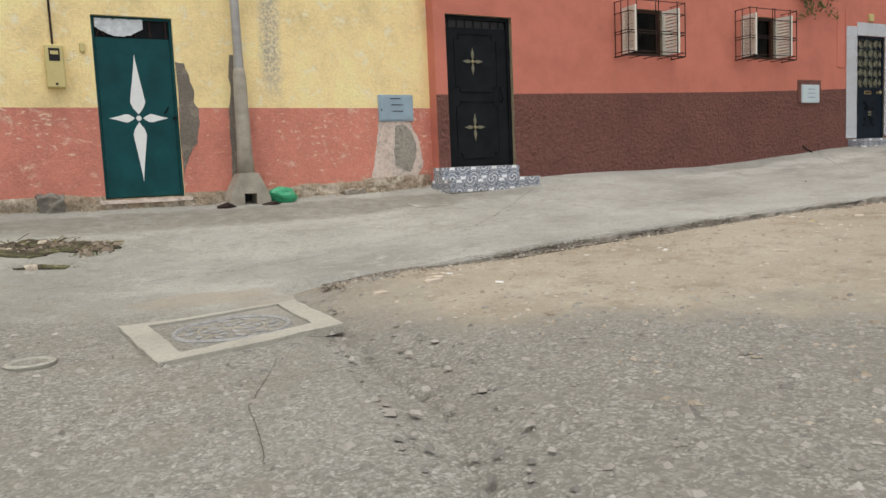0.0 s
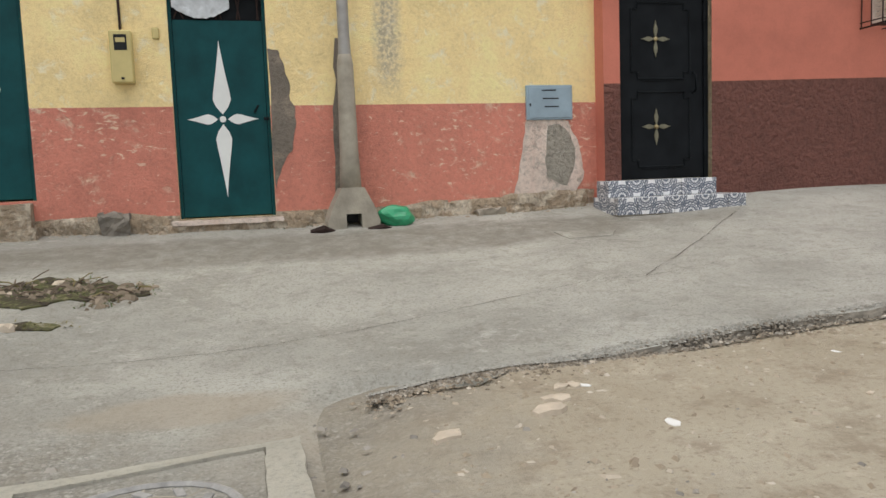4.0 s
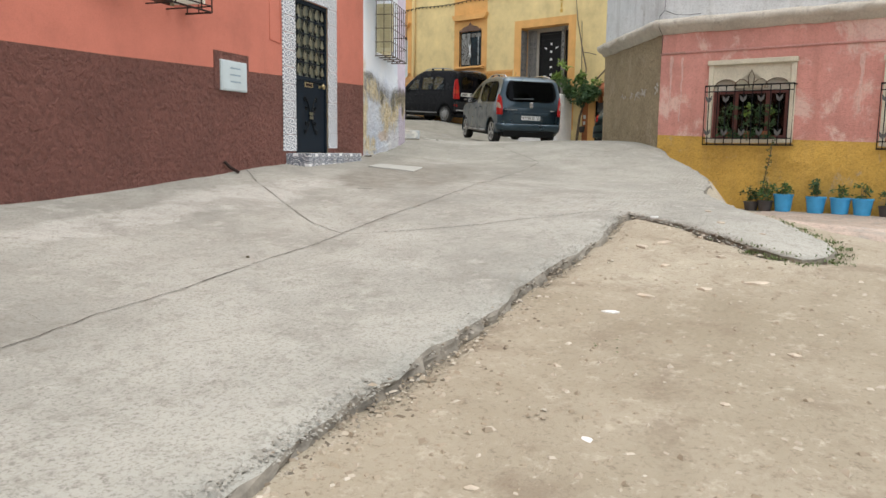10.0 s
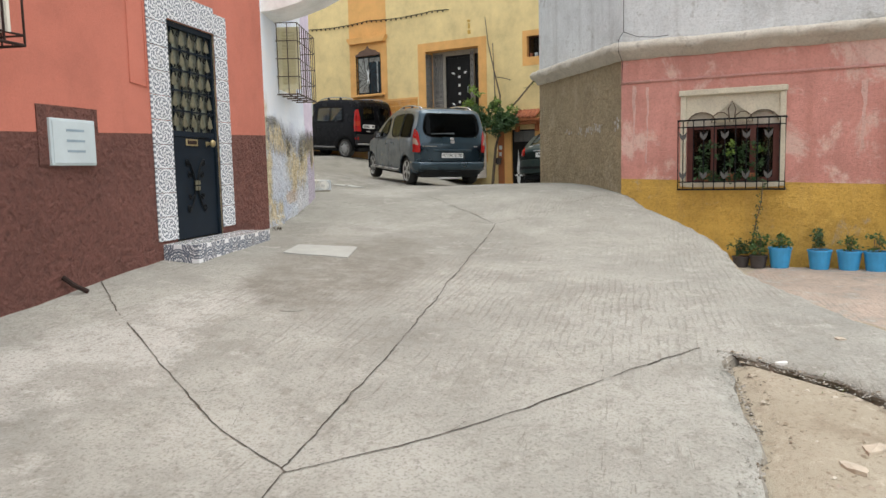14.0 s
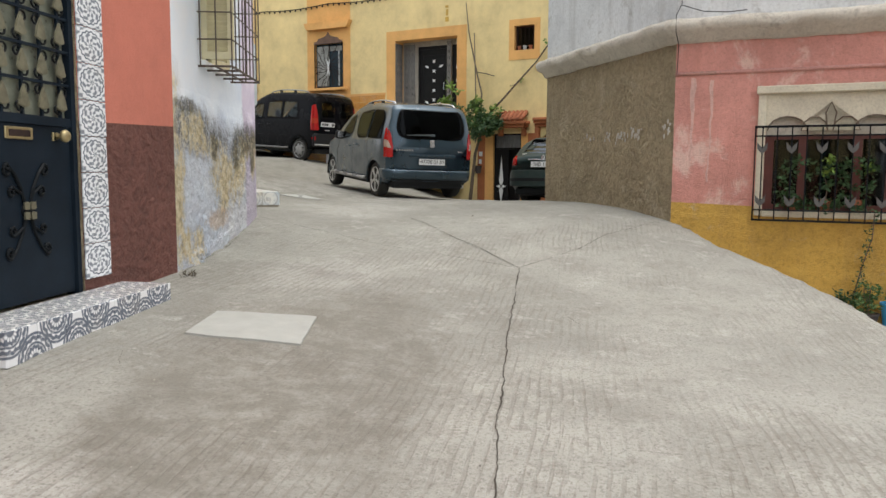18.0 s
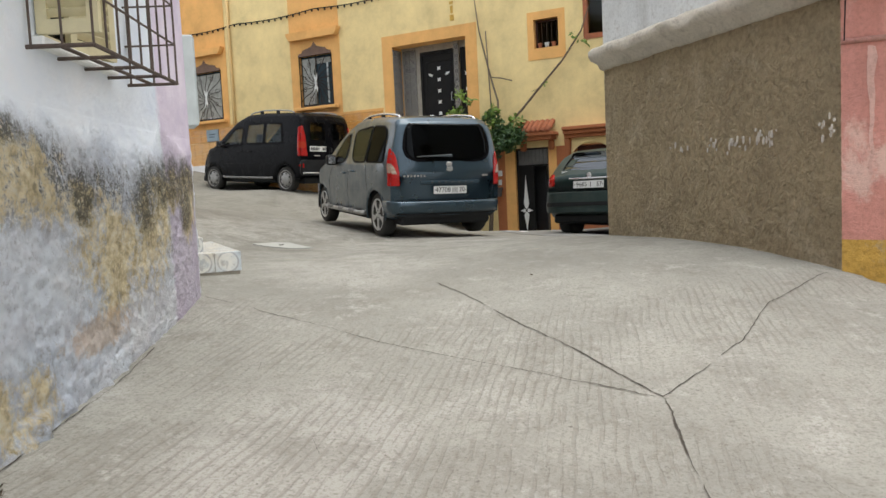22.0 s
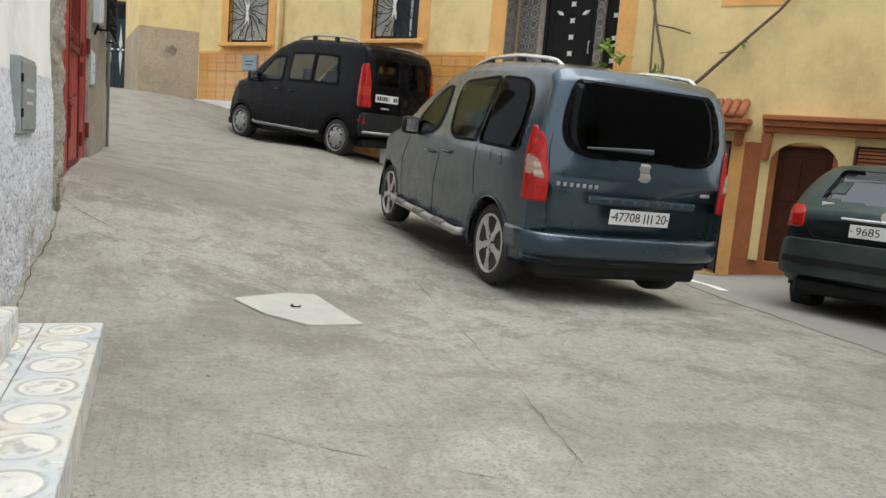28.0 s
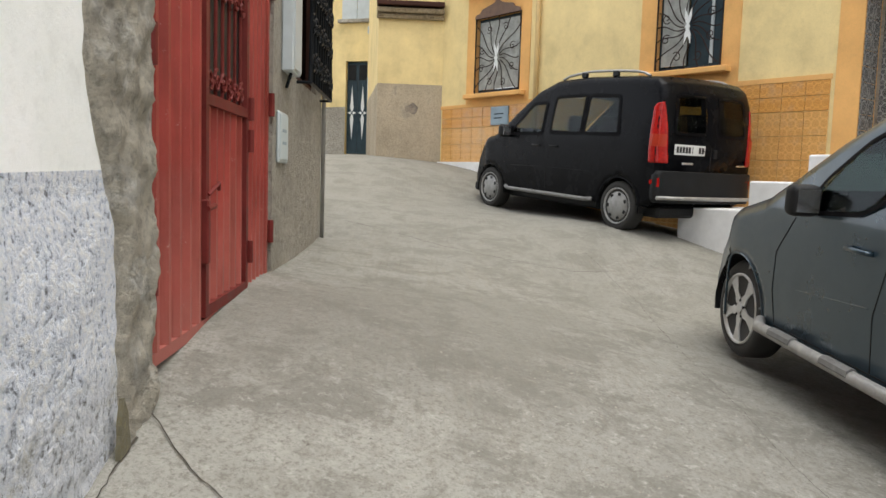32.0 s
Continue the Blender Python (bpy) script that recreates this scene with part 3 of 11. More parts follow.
def concrete(name, tone=1.0, tint=(0.36, 0.355, 0.315)):
    """Worn street concrete: raked grooves, pale scuffs, dark damp stains and pits, darker over stretches up the street.
    """
    m, nt, b = nodes_of(name, 0.92)
    n1 = noise_of(nt, 0.5, 8, 0.62)
    c = ramp(nt, n1, [(0.3, tuple(v * tone * 0.66 for v in tint)), (0.5, tuple(v * tone for v in tint)), (0.7, tuple(v * tone * 1.25 for v in tint))])
    x, y = axis_of(nt, 0), axis_of(nt, 1)
    dark = area(nt, x, y, 14.0, -1.55, 1.9, 0.75)
    for spot in ((1.2, -0.75, 4.2, 0.55), (21.2, 1.6, 0.4, 0.25)):
        dark = calc(nt, "MAXIMUM", dark, area(nt, x, y, *spot))
    dark = calc(nt, "MULTIPLY", dark, calc(nt, "ADD", calc(nt, "MULTIPLY", step_up(nt, noise_of(nt, 6.0, 9, 0.78), 0.40, 0.56), 0.5), 0.5))
    c = blend(nt, calc(nt, "MULTIPLY", dark, 0.8), c, (0.165, 0.15, 0.122))
    lane = calc(nt, "MAXIMUM", area(nt, x, y, 25.4, 3.2, 1.8, 0.9, 0.8), area(nt, x, y, 22.6, 1.2, 0.9, 0.6, 0.8))
    light = area(nt, x, y, 20.3, -0.25, 1.1, 0.9, 0.8)
    for spot in ((11.0, -0.9, 0.9, 0.5), (16.4, -0.95, 0.7, 0.5), (9.3, -0.9, 1.4, 0.3), (12.1, -1.0, 0.55, 0.35), (27.8, 1.6, 1.2, 0.4), (23.6, -1.2, 0.9, 0.5), (29.2, 2.9, 1.0, 0.5)):
        light = calc(nt, "MAXIMUM", light, area(nt, x, y, *spot, 0.9))
    c = blend(nt, calc(nt, "MULTIPLY", light, 0.68), c, (0.50, 0.49, 0.45))
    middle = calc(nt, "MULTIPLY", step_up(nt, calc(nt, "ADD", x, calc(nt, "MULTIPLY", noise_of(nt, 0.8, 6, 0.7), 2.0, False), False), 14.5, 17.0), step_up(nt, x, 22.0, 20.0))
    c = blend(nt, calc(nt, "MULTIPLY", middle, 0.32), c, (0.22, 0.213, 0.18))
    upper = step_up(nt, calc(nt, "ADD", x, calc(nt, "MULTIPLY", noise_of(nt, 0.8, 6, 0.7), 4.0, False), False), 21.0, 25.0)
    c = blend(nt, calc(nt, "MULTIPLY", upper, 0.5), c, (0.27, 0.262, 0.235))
    c = blend(nt, calc(nt, "MULTIPLY", step_up(nt, noise_of(nt, 1.8, 10, 0.75), 0.49, 0.62), 0.7), c, (0.21, 0.20, 0.17))
    c = blend(nt, calc(nt, "MULTIPLY", calc(nt, "MULTIPLY", step_up(nt, noise_of(nt, 3.6, 10, 0.78), 0.52, 0.63), 0.6), calc(nt, "SUBTRACT", 1.0, calc(nt, "MAXIMUM", calc(nt, "MULTIPLY", dark, 0.75), calc(nt, "MULTIPLY", upper, 0.6)))), c, (0.49, 0.482, 0.44))
    c = blend(nt, calc(nt, "MULTIPLY", step_up(nt, noise_of(nt, 8.5, 9, 0.8), 0.52, 0.62), 0.5), c, (0.20, 0.188, 0.155))
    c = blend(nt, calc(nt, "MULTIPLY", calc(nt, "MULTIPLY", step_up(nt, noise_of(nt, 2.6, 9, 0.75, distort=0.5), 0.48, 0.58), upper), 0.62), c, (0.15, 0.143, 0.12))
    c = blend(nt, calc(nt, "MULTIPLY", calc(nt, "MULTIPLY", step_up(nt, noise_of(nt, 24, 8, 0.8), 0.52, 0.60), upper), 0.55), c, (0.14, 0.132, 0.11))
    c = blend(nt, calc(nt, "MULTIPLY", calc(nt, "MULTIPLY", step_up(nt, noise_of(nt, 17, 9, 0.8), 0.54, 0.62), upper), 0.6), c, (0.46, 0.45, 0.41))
    c = blend(nt, calc(nt, "MULTIPLY", lane, 0.5), c, (0.16, 0.153, 0.128))
    c = blend(nt, calc(nt, "MULTIPLY", step_up(nt, noise_of(nt, 30, 8, 0.8), 0.54, 0.62), 0.4), c, (0.15, 0.142, 0.118))
    c = blend(nt, calc(nt, "MULTIPLY", step_up(nt, calc(nt, "ADD", x, calc(nt, "MULTIPLY", noise_of(nt, 0.9, 6, 0.7), 2.0, False), False), 25.5, 29.5), 0.5), c, (0.165, 0.16, 0.132))
    grit = noise_of(nt, 60, 7, 0.8)
    c = blend(nt, calc(nt, "MULTIPLY", step_up(nt, grit, 0.50, 0.60), 0.52), c, (0.16, 0.15, 0.125))
    pit = nt.nodes.new("ShaderNodeTexVoronoi")
    pit.inputs["Scale"].default_value = 26
    nt.links.new(place_coord(nt), pit.inputs["Vector"])
    pits = calc(nt, "MULTIPLY", step_up(nt, pit.outputs["Distance"], 0.22, 0.10), step_up(nt, noise_of(nt, 1.7, 5), 0.5, 0.62))
    c = blend(nt, calc(nt, "MULTIPLY", pits, 0.4), c, (0.17, 0.155, 0.125))
    # raked grooves: across the street below the bend, skewed above it
    rakes = None
    for deg in (4, -31):
        geo = nt.nodes.new("ShaderNodeNewGeometry")
        turn = nt.nodes.new("ShaderNodeMapping")
        turn.inputs["Rotation"].default_value = (0, 0, radians(deg))
        nt.links.new(geo.outputs["Position"], turn.inputs[0])
        pull = nt.nodes.new("ShaderNodeMapping")
        pull.inputs["Scale"].default_value = (4.5, 32.0, 1.0)
        nt.links.new(turn.outputs[0], pull.inputs[0])
        g = noise_of(nt, 1.0, 4, 0.62, pull.outputs[0], 0.25)
        cut = nt.nodes.new("ShaderNodeSeparateXYZ")
        nt.links.new(turn.outputs[0], cut.inputs[0])
        phase = calc(nt, "ADD", calc(nt, "MULTIPLY", cut.outputs[1], 118.0, False), calc(nt, "MULTIPLY", noise_of(nt, 1.3, 2, 0.5), 12.0, False), False)
        rib = step_up(nt, calc(nt, "SINE", phase, 0, False), -0.1, 0.8)
        g = calc(nt, "ADD", calc(nt, "MULTIPLY", g, 0.82), calc(nt, "MULTIPLY", calc(nt, "MULTIPLY", rib, step_up(nt, x, 10.0, 13.0)), 0.16))
        split = step_up(nt, x, 19.0, 20.0)
        if deg > 0:
            split = calc(nt, "SUBTRACT", 1.0, split)
        else:
            split = calc(nt, "MULTIPLY", split, 0.5)
        g = calc(nt, "MULTIPLY", step_up(nt, g, 0.50, 0.60), split)
        rakes = g if rakes is None else calc(nt, "ADD", rakes, g)
    zone = step_up(nt, noise_of(nt, 0.75, 5, 0.6), 0.42, 0.56)
    rakes = calc(nt, "MULTIPLY", rakes, zone)
    c = blend(nt, calc(nt, "MULTIPLY", rakes, 0.44), c, (0.21, 0.195, 0.165))
    near = calc(nt, "ADD", calc(nt, "MULTIPLY", x, 0.35, False), calc(nt, "MULTIPLY", y, 0.55, False), False)
    near = calc(nt, "ADD", near, calc(nt, "MULTIPLY", noise_of(nt, 0.9, 6), 2.2, False), False)
    gcol, gdist = gravel_tone(nt)
    loose = calc(nt, "MULTIPLY", step_up(nt, near, -0.9, -1.6), step_up(nt, x, 4.0, 2.5))
    soil = calc(nt, "MAXIMUM", calc(nt, "MULTIPLY", loose, step_up(nt, noise_of(nt, 1.1, 8, 0.7), 0.46, 0.6)), area(nt, x, y, 0.2, -3.9, 0.55, 0.22))
    shoal = calc(nt, "ADD", x, calc(nt, "MULTIPLY", noise_of(nt, 0.9, 7, 0.7), 2.0, False), False)
    soil = calc(nt, "MAXIMUM", soil, calc(nt, "MULTIPLY", calc(nt, "MULTIPLY", step_up(nt, shoal, 1.3, 2.0), step_up(nt, x, 2.2, 1.2)), step_up(nt, y, -3.9, -4.3)))
    c = blend(nt, calc(nt, "MULTIPLY", soil, 0.6), c, (0.31, 0.265, 0.20))
    c = blend(nt, calc(nt, "MULTIPLY", loose, 0.75), c, gcol)
    nt.links.new(c, b.inputs["Base Color"])
    h = calc(nt, "ADD", calc(nt, "MULTIPLY", grit, 0.9, False), calc(nt, "MULTIPLY", rakes, -0.9, False), False)
    h = calc(nt, "ADD", h, calc(nt, "MULTIPLY", pits, -0.5, False), False)
    h = calc(nt, "ADD", h, calc(nt, "MULTIPLY", calc(nt, "MULTIPLY", gdist, loose, False), -0.8, False), False)
    bumped(nt, b, h, 0.5, 0.02)
    return m


CONC = concrete("worn street concrete")
# soil on the broken edge and the shadow below its lip, in one dark colour
EDGE = plain("broken concrete edge dark with soil and painted shade", (0.22, 0.20, 0.165), 0.97, vary=0.5, scale=9, bump=0.7, bump_scale=30)
PALECONC = concrete("pale cement patch", 1.35)


def dirt():
    m, nt, b = nodes_of("dry earth and gravel", 0.97)
    n1 = noise_of(nt, 0.5, 8, 0.65)
    c = ramp(nt, n1, [(0.3, (0.275, 0.234, 0.165)), (0.5, (0.36, 0.315, 0.236)), (0.7, (0.43, 0.388, 0.302))])
    # greyer gravel where the old surfacing breaks up
    x = axis_of(nt, 0)
    y = axis_of(nt, 1)
    near = calc(nt, "ADD", calc(nt, "MULTIPLY", x, 0.35, False), calc(nt, "MULTIPLY", y, 0.55, False), False)
    near = calc(nt, "ADD", near, calc(nt, "MULTIPLY", noise_of(nt, 0.9, 6), 2.2, False), False)
    grey = step_up(nt, near, -1.35, -1.95)
    shoal = calc(nt, "ADD", x, calc(nt, "MULTIPLY", noise_of(nt, 0.9, 7, 0.7), 2.0, False), False)
    grey = calc(nt, "MAXIMUM", grey, calc(nt, "MULTIPLY", step_up(nt, shoal, 2.6, 1.7), 0.75))
    gcol, gdist = gravel_tone(nt)
    c = blend(nt, calc(nt, "MULTIPLY", step_up(nt, noise_of(nt, 36, 9, 0.8), 0.53, 0.62), 0.6), c, (0.17, 0.135, 0.095))
    c = blend(nt, calc(nt, "MULTIPLY", step_up(nt, noise_of(nt, 7, 10, 0.8), 0.55, 0.64), 0.65), c, (0.50, 0.445, 0.355))
    c = blend(nt, calc(nt, "MULTIPLY", step_up(nt, noise_of(nt, 2.4, 10, 0.78), 0.52, 0.62), 0.6), c, (0.22, 0.175, 0.125))
    c = blend(nt, calc(nt, "MULTIPLY", step_up(nt, noise_of(nt, 24, 8, 0.78), 0.60, 0.68), 0.6), c, (0.58, 0.52, 0.425))
    c = blend(nt, calc(nt, "MULTIPLY", grey, 0.72), blend(nt, grey, c, (0.27, 0.25, 0.21)), gcol)
    nt.links.new(c, b.inputs["Base Color"])
    h = calc(nt, "ADD", noise_of(nt, 48, 7, 0.8), calc(nt, "MULTIPLY", noise_of(nt, 6, 4), 1.2, False), False)
    h = calc(nt, "ADD", h, calc(nt, "MULTIPLY", calc(nt, "MULTIPLY", gdist, grey, False), -0.8, False), False)
    bumped(nt, b, h, 0.5, 0.03)
    return m


DIRT = dirt()

# ---- ground ----
SLAB = [(1.05, -4.1), (1.4, -4.02), (2.1, -3.97), (3.2, -3.86), (4.5, -3.86), (5.9, -3.92), (7.3, -4.02), (9.3, -4.2), (10.7, -4.43), (11.78, -4.46),
        (11.4, -4.9), (10.9, -5.26), (10.45, -5.52), (10.22, -5.77), (10.35, -6.0), (10.7, -6.08), (11.2, -5.98), (11.8, -5.82), (12.3, -5.62), (12.9, -5.42),
        (14.7, -5.12), (16.5, -5.2), (17.6, -4.9), (18.5, -4.52), (19.6, -4.3), (23.0, -6.0), (27.0, -8.0), (44.0, -8.0), (44.0, 18.0), (30.0, 18.0), (24.0, 9.0), (18.0, 2.5), (15.0, 1.0), (4.0, 0.6), (-9.0, 0.6), (-9.0, -11.0),
        (0.2, -11.0), (0.5, -8.0), (0.8, -6.5), (0.95, -5.2)]


def inside(x, y, poly):
    hit = False
    j = len(poly) - 1
    for i in range(len(poly)):
        (xi, yi), (xj, yj) = poly[i], poly[j]
        if (yi > y) != (yj > y) and x < (xj - xi) * (y - yi) / (yj - yi) + xi:
            hit = not hit
        j = i
    return hit


def nearest_on(x, y, poly):
    best = (1e9, x, y)
    for (ax, ay), (bx, by) in zip(poly, poly[1:] + poly[:1]):
        dx, dy = bx - ax, by - ay
        t = max(0, min(1, ((x - ax) * dx + (y - ay) * dy) / (dx * dx + dy * dy)))
        px, py = ax + t * dx, ay + t * dy
        d = math.hypot(px - x, py - y)
        if d < best[0]:
            best = (d, px, py)
    return best


def smooth_step(v, lo, hi):
    t = max(0.0, min(1.0, (v - lo) / (hi - lo)))
    return t * t * (3 - 2 * t)


def fall(x, y):
    """How far the land drops away below the street on the side of the rose house and in the parking corner."""
    if x < 11.5 or x > 24 or y > -3 or inside(x, y, SLAB):
        return 0.0
    return smooth_step(nearest_on(x, y, SLAB)[0], 0.0, 0.45) * smooth_step(x, 11.5, 15.0)


def terrain(x, y):
    z = lie(x, y)
    f = fall(x, y)
    return z * (1 - f) + 0.27 * f


def slab_sheet(name, x0, x1, y0, y1, stepsize, poly, depth, material, snap=True):
    nx, ny = int(round((x1 - x0) / stepsize)), int(round((y1 - y0) / stepsize))
    bm = bmesh.new()
    grid = {}

    def vert(i, j):
        if (i, j) not in grid:
            x, y = x0 + i * stepsize, y0 + j * stepsize
            grid[i, j] = bm.verts.new((x, y, 0))
        return grid[i, j]

    for i in range(nx):
        for j in range(ny):
            if inside(x0 + (i + 0.5) * stepsize, y0 + (j + 0.5) * stepsize, poly):
                bm.faces.new((vert(i, j), vert(i + 1, j), vert(i + 1, j + 1), vert(i, j + 1)))
    rim = []
    for v in bm.verts:
        if v.is_boundary and snap:
            d, px, py = nearest_on(v.co.x, v.co.y, poly)
            if d < stepsize * 1.2:
                n = noise.noise((px * 3.1, py * 3.1, 1.7)) * 0.045 + noise.noise((px * 7, py * 7, 4.2)) * 0.035
                v.co.x, v.co.y = px + n * 0.5, py + n
                rim.append(v)
    rim_set = set(rim)
    edges = [e for e in bm.edges if e.is_boundary and e.verts[0] in rim_set and e.verts[1] in rim_set]
    for v in bm.verts:
        v.co.z = lie(v.co.x, v.co.y) + noise.noise((v.co.x * 1.3, v.co.y * 1.3, 0)) * 0.012 + noise.noise((v.co.x * 4.3, v.co.y * 4.3, 3)) * 0.004
        if v.co.x < 1.9 and v.co.y < -3.8:
            d = nearest_on(v.co.x, v.co.y, poly)[0] + 0.16 * noise.noise((v.co.x * 2.3, v.co.y * 2.3, 6))
            v.co.z -= 0.08 * (1 - smooth_step(d, 0.0, 0.5)) * (1 - smooth_step(v.co.x, 1.3, 1.9))
        if v in rim_set:
            v.co.z -= 0.018 + 0.012 * noise.noise((v.co.x * 9, v.co.y * 9, 2)) + 0.03 * (1 - smooth_step(v.co.x, 1.3, 2.6))
    drops = (0.018, 0.022, 0.03, depth)
    for level, drop in enumerate(drops):
        ext = bmesh.ops.extrude_edge_only(bm, edges=edges)
        edges = [g for g in ext["geom"] if isinstance(g, bmesh.types.BMEdge)]
        for g in ext["geom"]:
            if isinstance(g, bmesh.types.BMFace):
                # edge faces take the darker colour with the lip's shadow painted in
                g.material_index = 1
            if isinstance(g, bmesh.types.BMVert):
                if level == len(drops) - 1:
                    drop = depth + 0.85 * smooth_step(g.co.x, 13.0, 16.0) * (g.co.y < -4.0)
                g.co.z -= drop * (1 + 0.5 * noise.noise((g.co.x * 13, g.co.y * 13, level)))
                g.co.x += noise.noise((g.co.x * 9, g.co.y * 9, 9 + level)) * 0.03
                g.co.y += noise.noise((g.co.x * 9, g.co.y * 9, 2 + level)) * 0.035 - 0.006
    for f in bm.faces:
        f.smooth = f.material_index == 0
    return obj(name, bm, material)


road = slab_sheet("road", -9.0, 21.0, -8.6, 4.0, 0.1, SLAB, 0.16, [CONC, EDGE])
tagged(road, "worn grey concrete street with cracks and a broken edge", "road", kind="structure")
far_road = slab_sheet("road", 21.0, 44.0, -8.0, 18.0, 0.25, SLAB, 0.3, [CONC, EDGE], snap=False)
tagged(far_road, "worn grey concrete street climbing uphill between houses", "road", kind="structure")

bm = bmesh.new()
xs = [-2500, -600, -120, -40, -16] + [-10 + 0.2 * k for k in range(171)] + [30, 46, 120, 600, 2500]
ys = [-2500, -600, -120, -40, -16] + [-12 + 0.2 * k for k in range(48)] + [-2, 2, 20, 46, 120, 600, 2500]
rows = []
for x in xs:
    row = []
    for y in ys:
        z = terrain(x, y)
        d, px, py = nearest_on(x, y, SLAB)
        if inside(x, y, SLAB):
            off = 0.07 + min(0.5, d) * 0.5
            if x < 1.9 and y < -3.7:
                off -= (0.07 - 0.028) * (1 - smooth_step(x, 1.2, 1.9)) * (1 - smooth_step(d, 0.3, 0.5))
                off -= min(0.5, d) * 0.5 * (1 - smooth_step(x, 1.2, 1.9)) * (1 - smooth_step(d, 0.2, 0.5))
        else:
            off = 0.04 * smooth_step(x, 1.5, 2.6) - 0.015 + 0.038 * smooth_step(x, 1.5, 3.2) * (1 - 0.75 * smooth_step(x, 9.3, 10.1) * (y < -4.55)) * (1 - 0.4 * smooth_step(d, 0.2, 1.5))
        off += 0.015 * noise.noise((x * 1.7, y * 1.7, 5)) + 0.008 * noise.noise((x * 5.1, y * 5.1, 7))
        row.append(bm.verts.new((x, y, z - off)))
    rows.append(row)
for a, c in zip(rows, rows[1:]):
    for k in range(len(ys) - 1):
        bm.faces.new((a[k], c[k], c[k + 1], a[k + 1]))
ground = obj("ground", bm, DIRT, smooth=True)
tagged(ground, "dry brown earth with gravel and scattered litter", "ground", kind="structure")

# ---- walls ----
Y_A, Y_B = (-9.0, 0.2), (4.3, 0.2)
R_A, R_B = (4.3, 0.0), (15.75, 0.0)
W_A, W_B = (15.75, 0.0), (18.86, 0.55)
D_A, D_B = (18.86, 0.55), (27.37, 5.708)
F_A, F_B = (34.43, 8.36), (28.15, -6.93)
H1_A, H1_B = (22.72, -2.79), (19.52, -4.23)
H2_A, H2_B = (19.52, -4.23), (16.8, -12.83)
E_A, E_B = (33.77, 9.39), (34.43, 8.36)
B_A, B_B = (36.0, 15.2), (36.70, 11.64)

wy = wall("wall_yellow", Y_A, Y_B, -0.4, 7.0, [CRUMBLE, PINK, YELLOW], [(0.78, 0.72), (1.76, 1.75)],
          [(6.58, 7.78, 0.93, 3.12), (9.0, 9.885, 0.70, 2.80)])
tagged(wy, "flaking yellow plaster wall above a salmon dado")
wr = wall("wall_terracotta", R_A, R_B, -0.2, 7.2, [MAROON, RED], [(1.92, 2.012, 2.18)],
          [(0.19, 1.29, 0.90, 3.03), (3.4, 4.25, 2.565, 3.305), (6.12, 6.97, 2.60, 3.34), (9.36, 10.26, 1.12, 3.14)], reveal=BROWNCEM)
tagged(wr, "terracotta painted wall above a rough maroon dado")
ww = wall("wall_white", W_A, W_B, 0.4, 7.0, [MOULD], [], [(0.86, 1.62, 2.78, 3.56)])
tagged(ww, "whitewashed wall with ochre and black mould at its foot")
wd = wall("wall_blue", D_A, (23.15, 3.15), 0.6, 6.5, [BLUEWASH, WHITE], [(2.55, 2.66)], [(1.35, 2.42, 1.70, 3.75)])
tagged(wd, "white wall above a pale blue roughcast dado")
wg = wall("wall_cement", (23.15, 3.15), D_B, 0.8, 6.5, [CEMENT], [], [(0.20, 2.42, 1.86, 4.3), (3.35, 4.5, 3.36, 4.7)])
tagged(wg, "patchy bare cement wall around a red gate")
wall("wall_alley", D_B, (24.0, 15.0), 1.0, 6.5, [CEMENT])
wb = wall("wall_far", B_A, B_B, 2.0, 9.5, [CEMENT, FACADE], [(4.25, 4.3)], [(3.06, 3.62, 3.18, 5.36)])
tagged(wb, "far yellow wall with a grey cement dado")
we = wall("wall_far_side", E_A, E_B, 2.0, 9.5, [EARTHWALL, FACADE], [(4.42, 4.42)])
wall("wall_far_return", B_B, E_A, 2.0, 9.5, [EARTHWALL, FACADE], [(4.42, 4.42)])
tagged(we, "yellow wall over a brown cement dado with a ledge")
wf = wall("wall_facade", F_A, F_B, -0.4, 9.5, [FACADE], [],
          [(0.95, 2.1, 4.2, 5.5), (4.82, 5.85, 4.25, 5.5), (7.62, 9.56, 3.0, 5.4), (11.2, 11.75, 4.9, 5.5), (10.66, 11.44, 0.92, 2.82), (12.05, 12.75, 1.2, 2.8), (12.3, 13.4, 4.95, 6.0)], thick=0.45, reveal=ORANGE)
tagged(wf, "warm yellow house front with orange trim")
h1 = wall("wall_brown", H1_A, H1_B, 0.6, 3.45, [BROWNCEM])
tagged(h1, "rough brown cement wall with flaked white spots")
h2 = wall("wall_rose", H2_A, H2_B, -0.4, 3.45, [OCHRE, ROSE], [(1.52, 1.22)], [(0.98, 2.26, 1.45, 2.72), (3.7, 4.98, 1.40, 2.67)])
tagged(h2, "faded rose plaster wall above an ochre dado")
h3 = wall("wall_grey_upper", H1_A, H1_B, 3.45, 7.5, [GREYWALL])
tagged(h3, "weathered grey upper storey wall")
h4 = wall("wall_grey_upper", H2_A, H2_B, 3.45, 7.5, [GREYWALL])
tagged(h4, "weathered grey upper storey wall with rain streaks")
wall("wall_grey_back", (25.5, -8.0), H1_A, 0.2, 7.5, [GREYWALL])

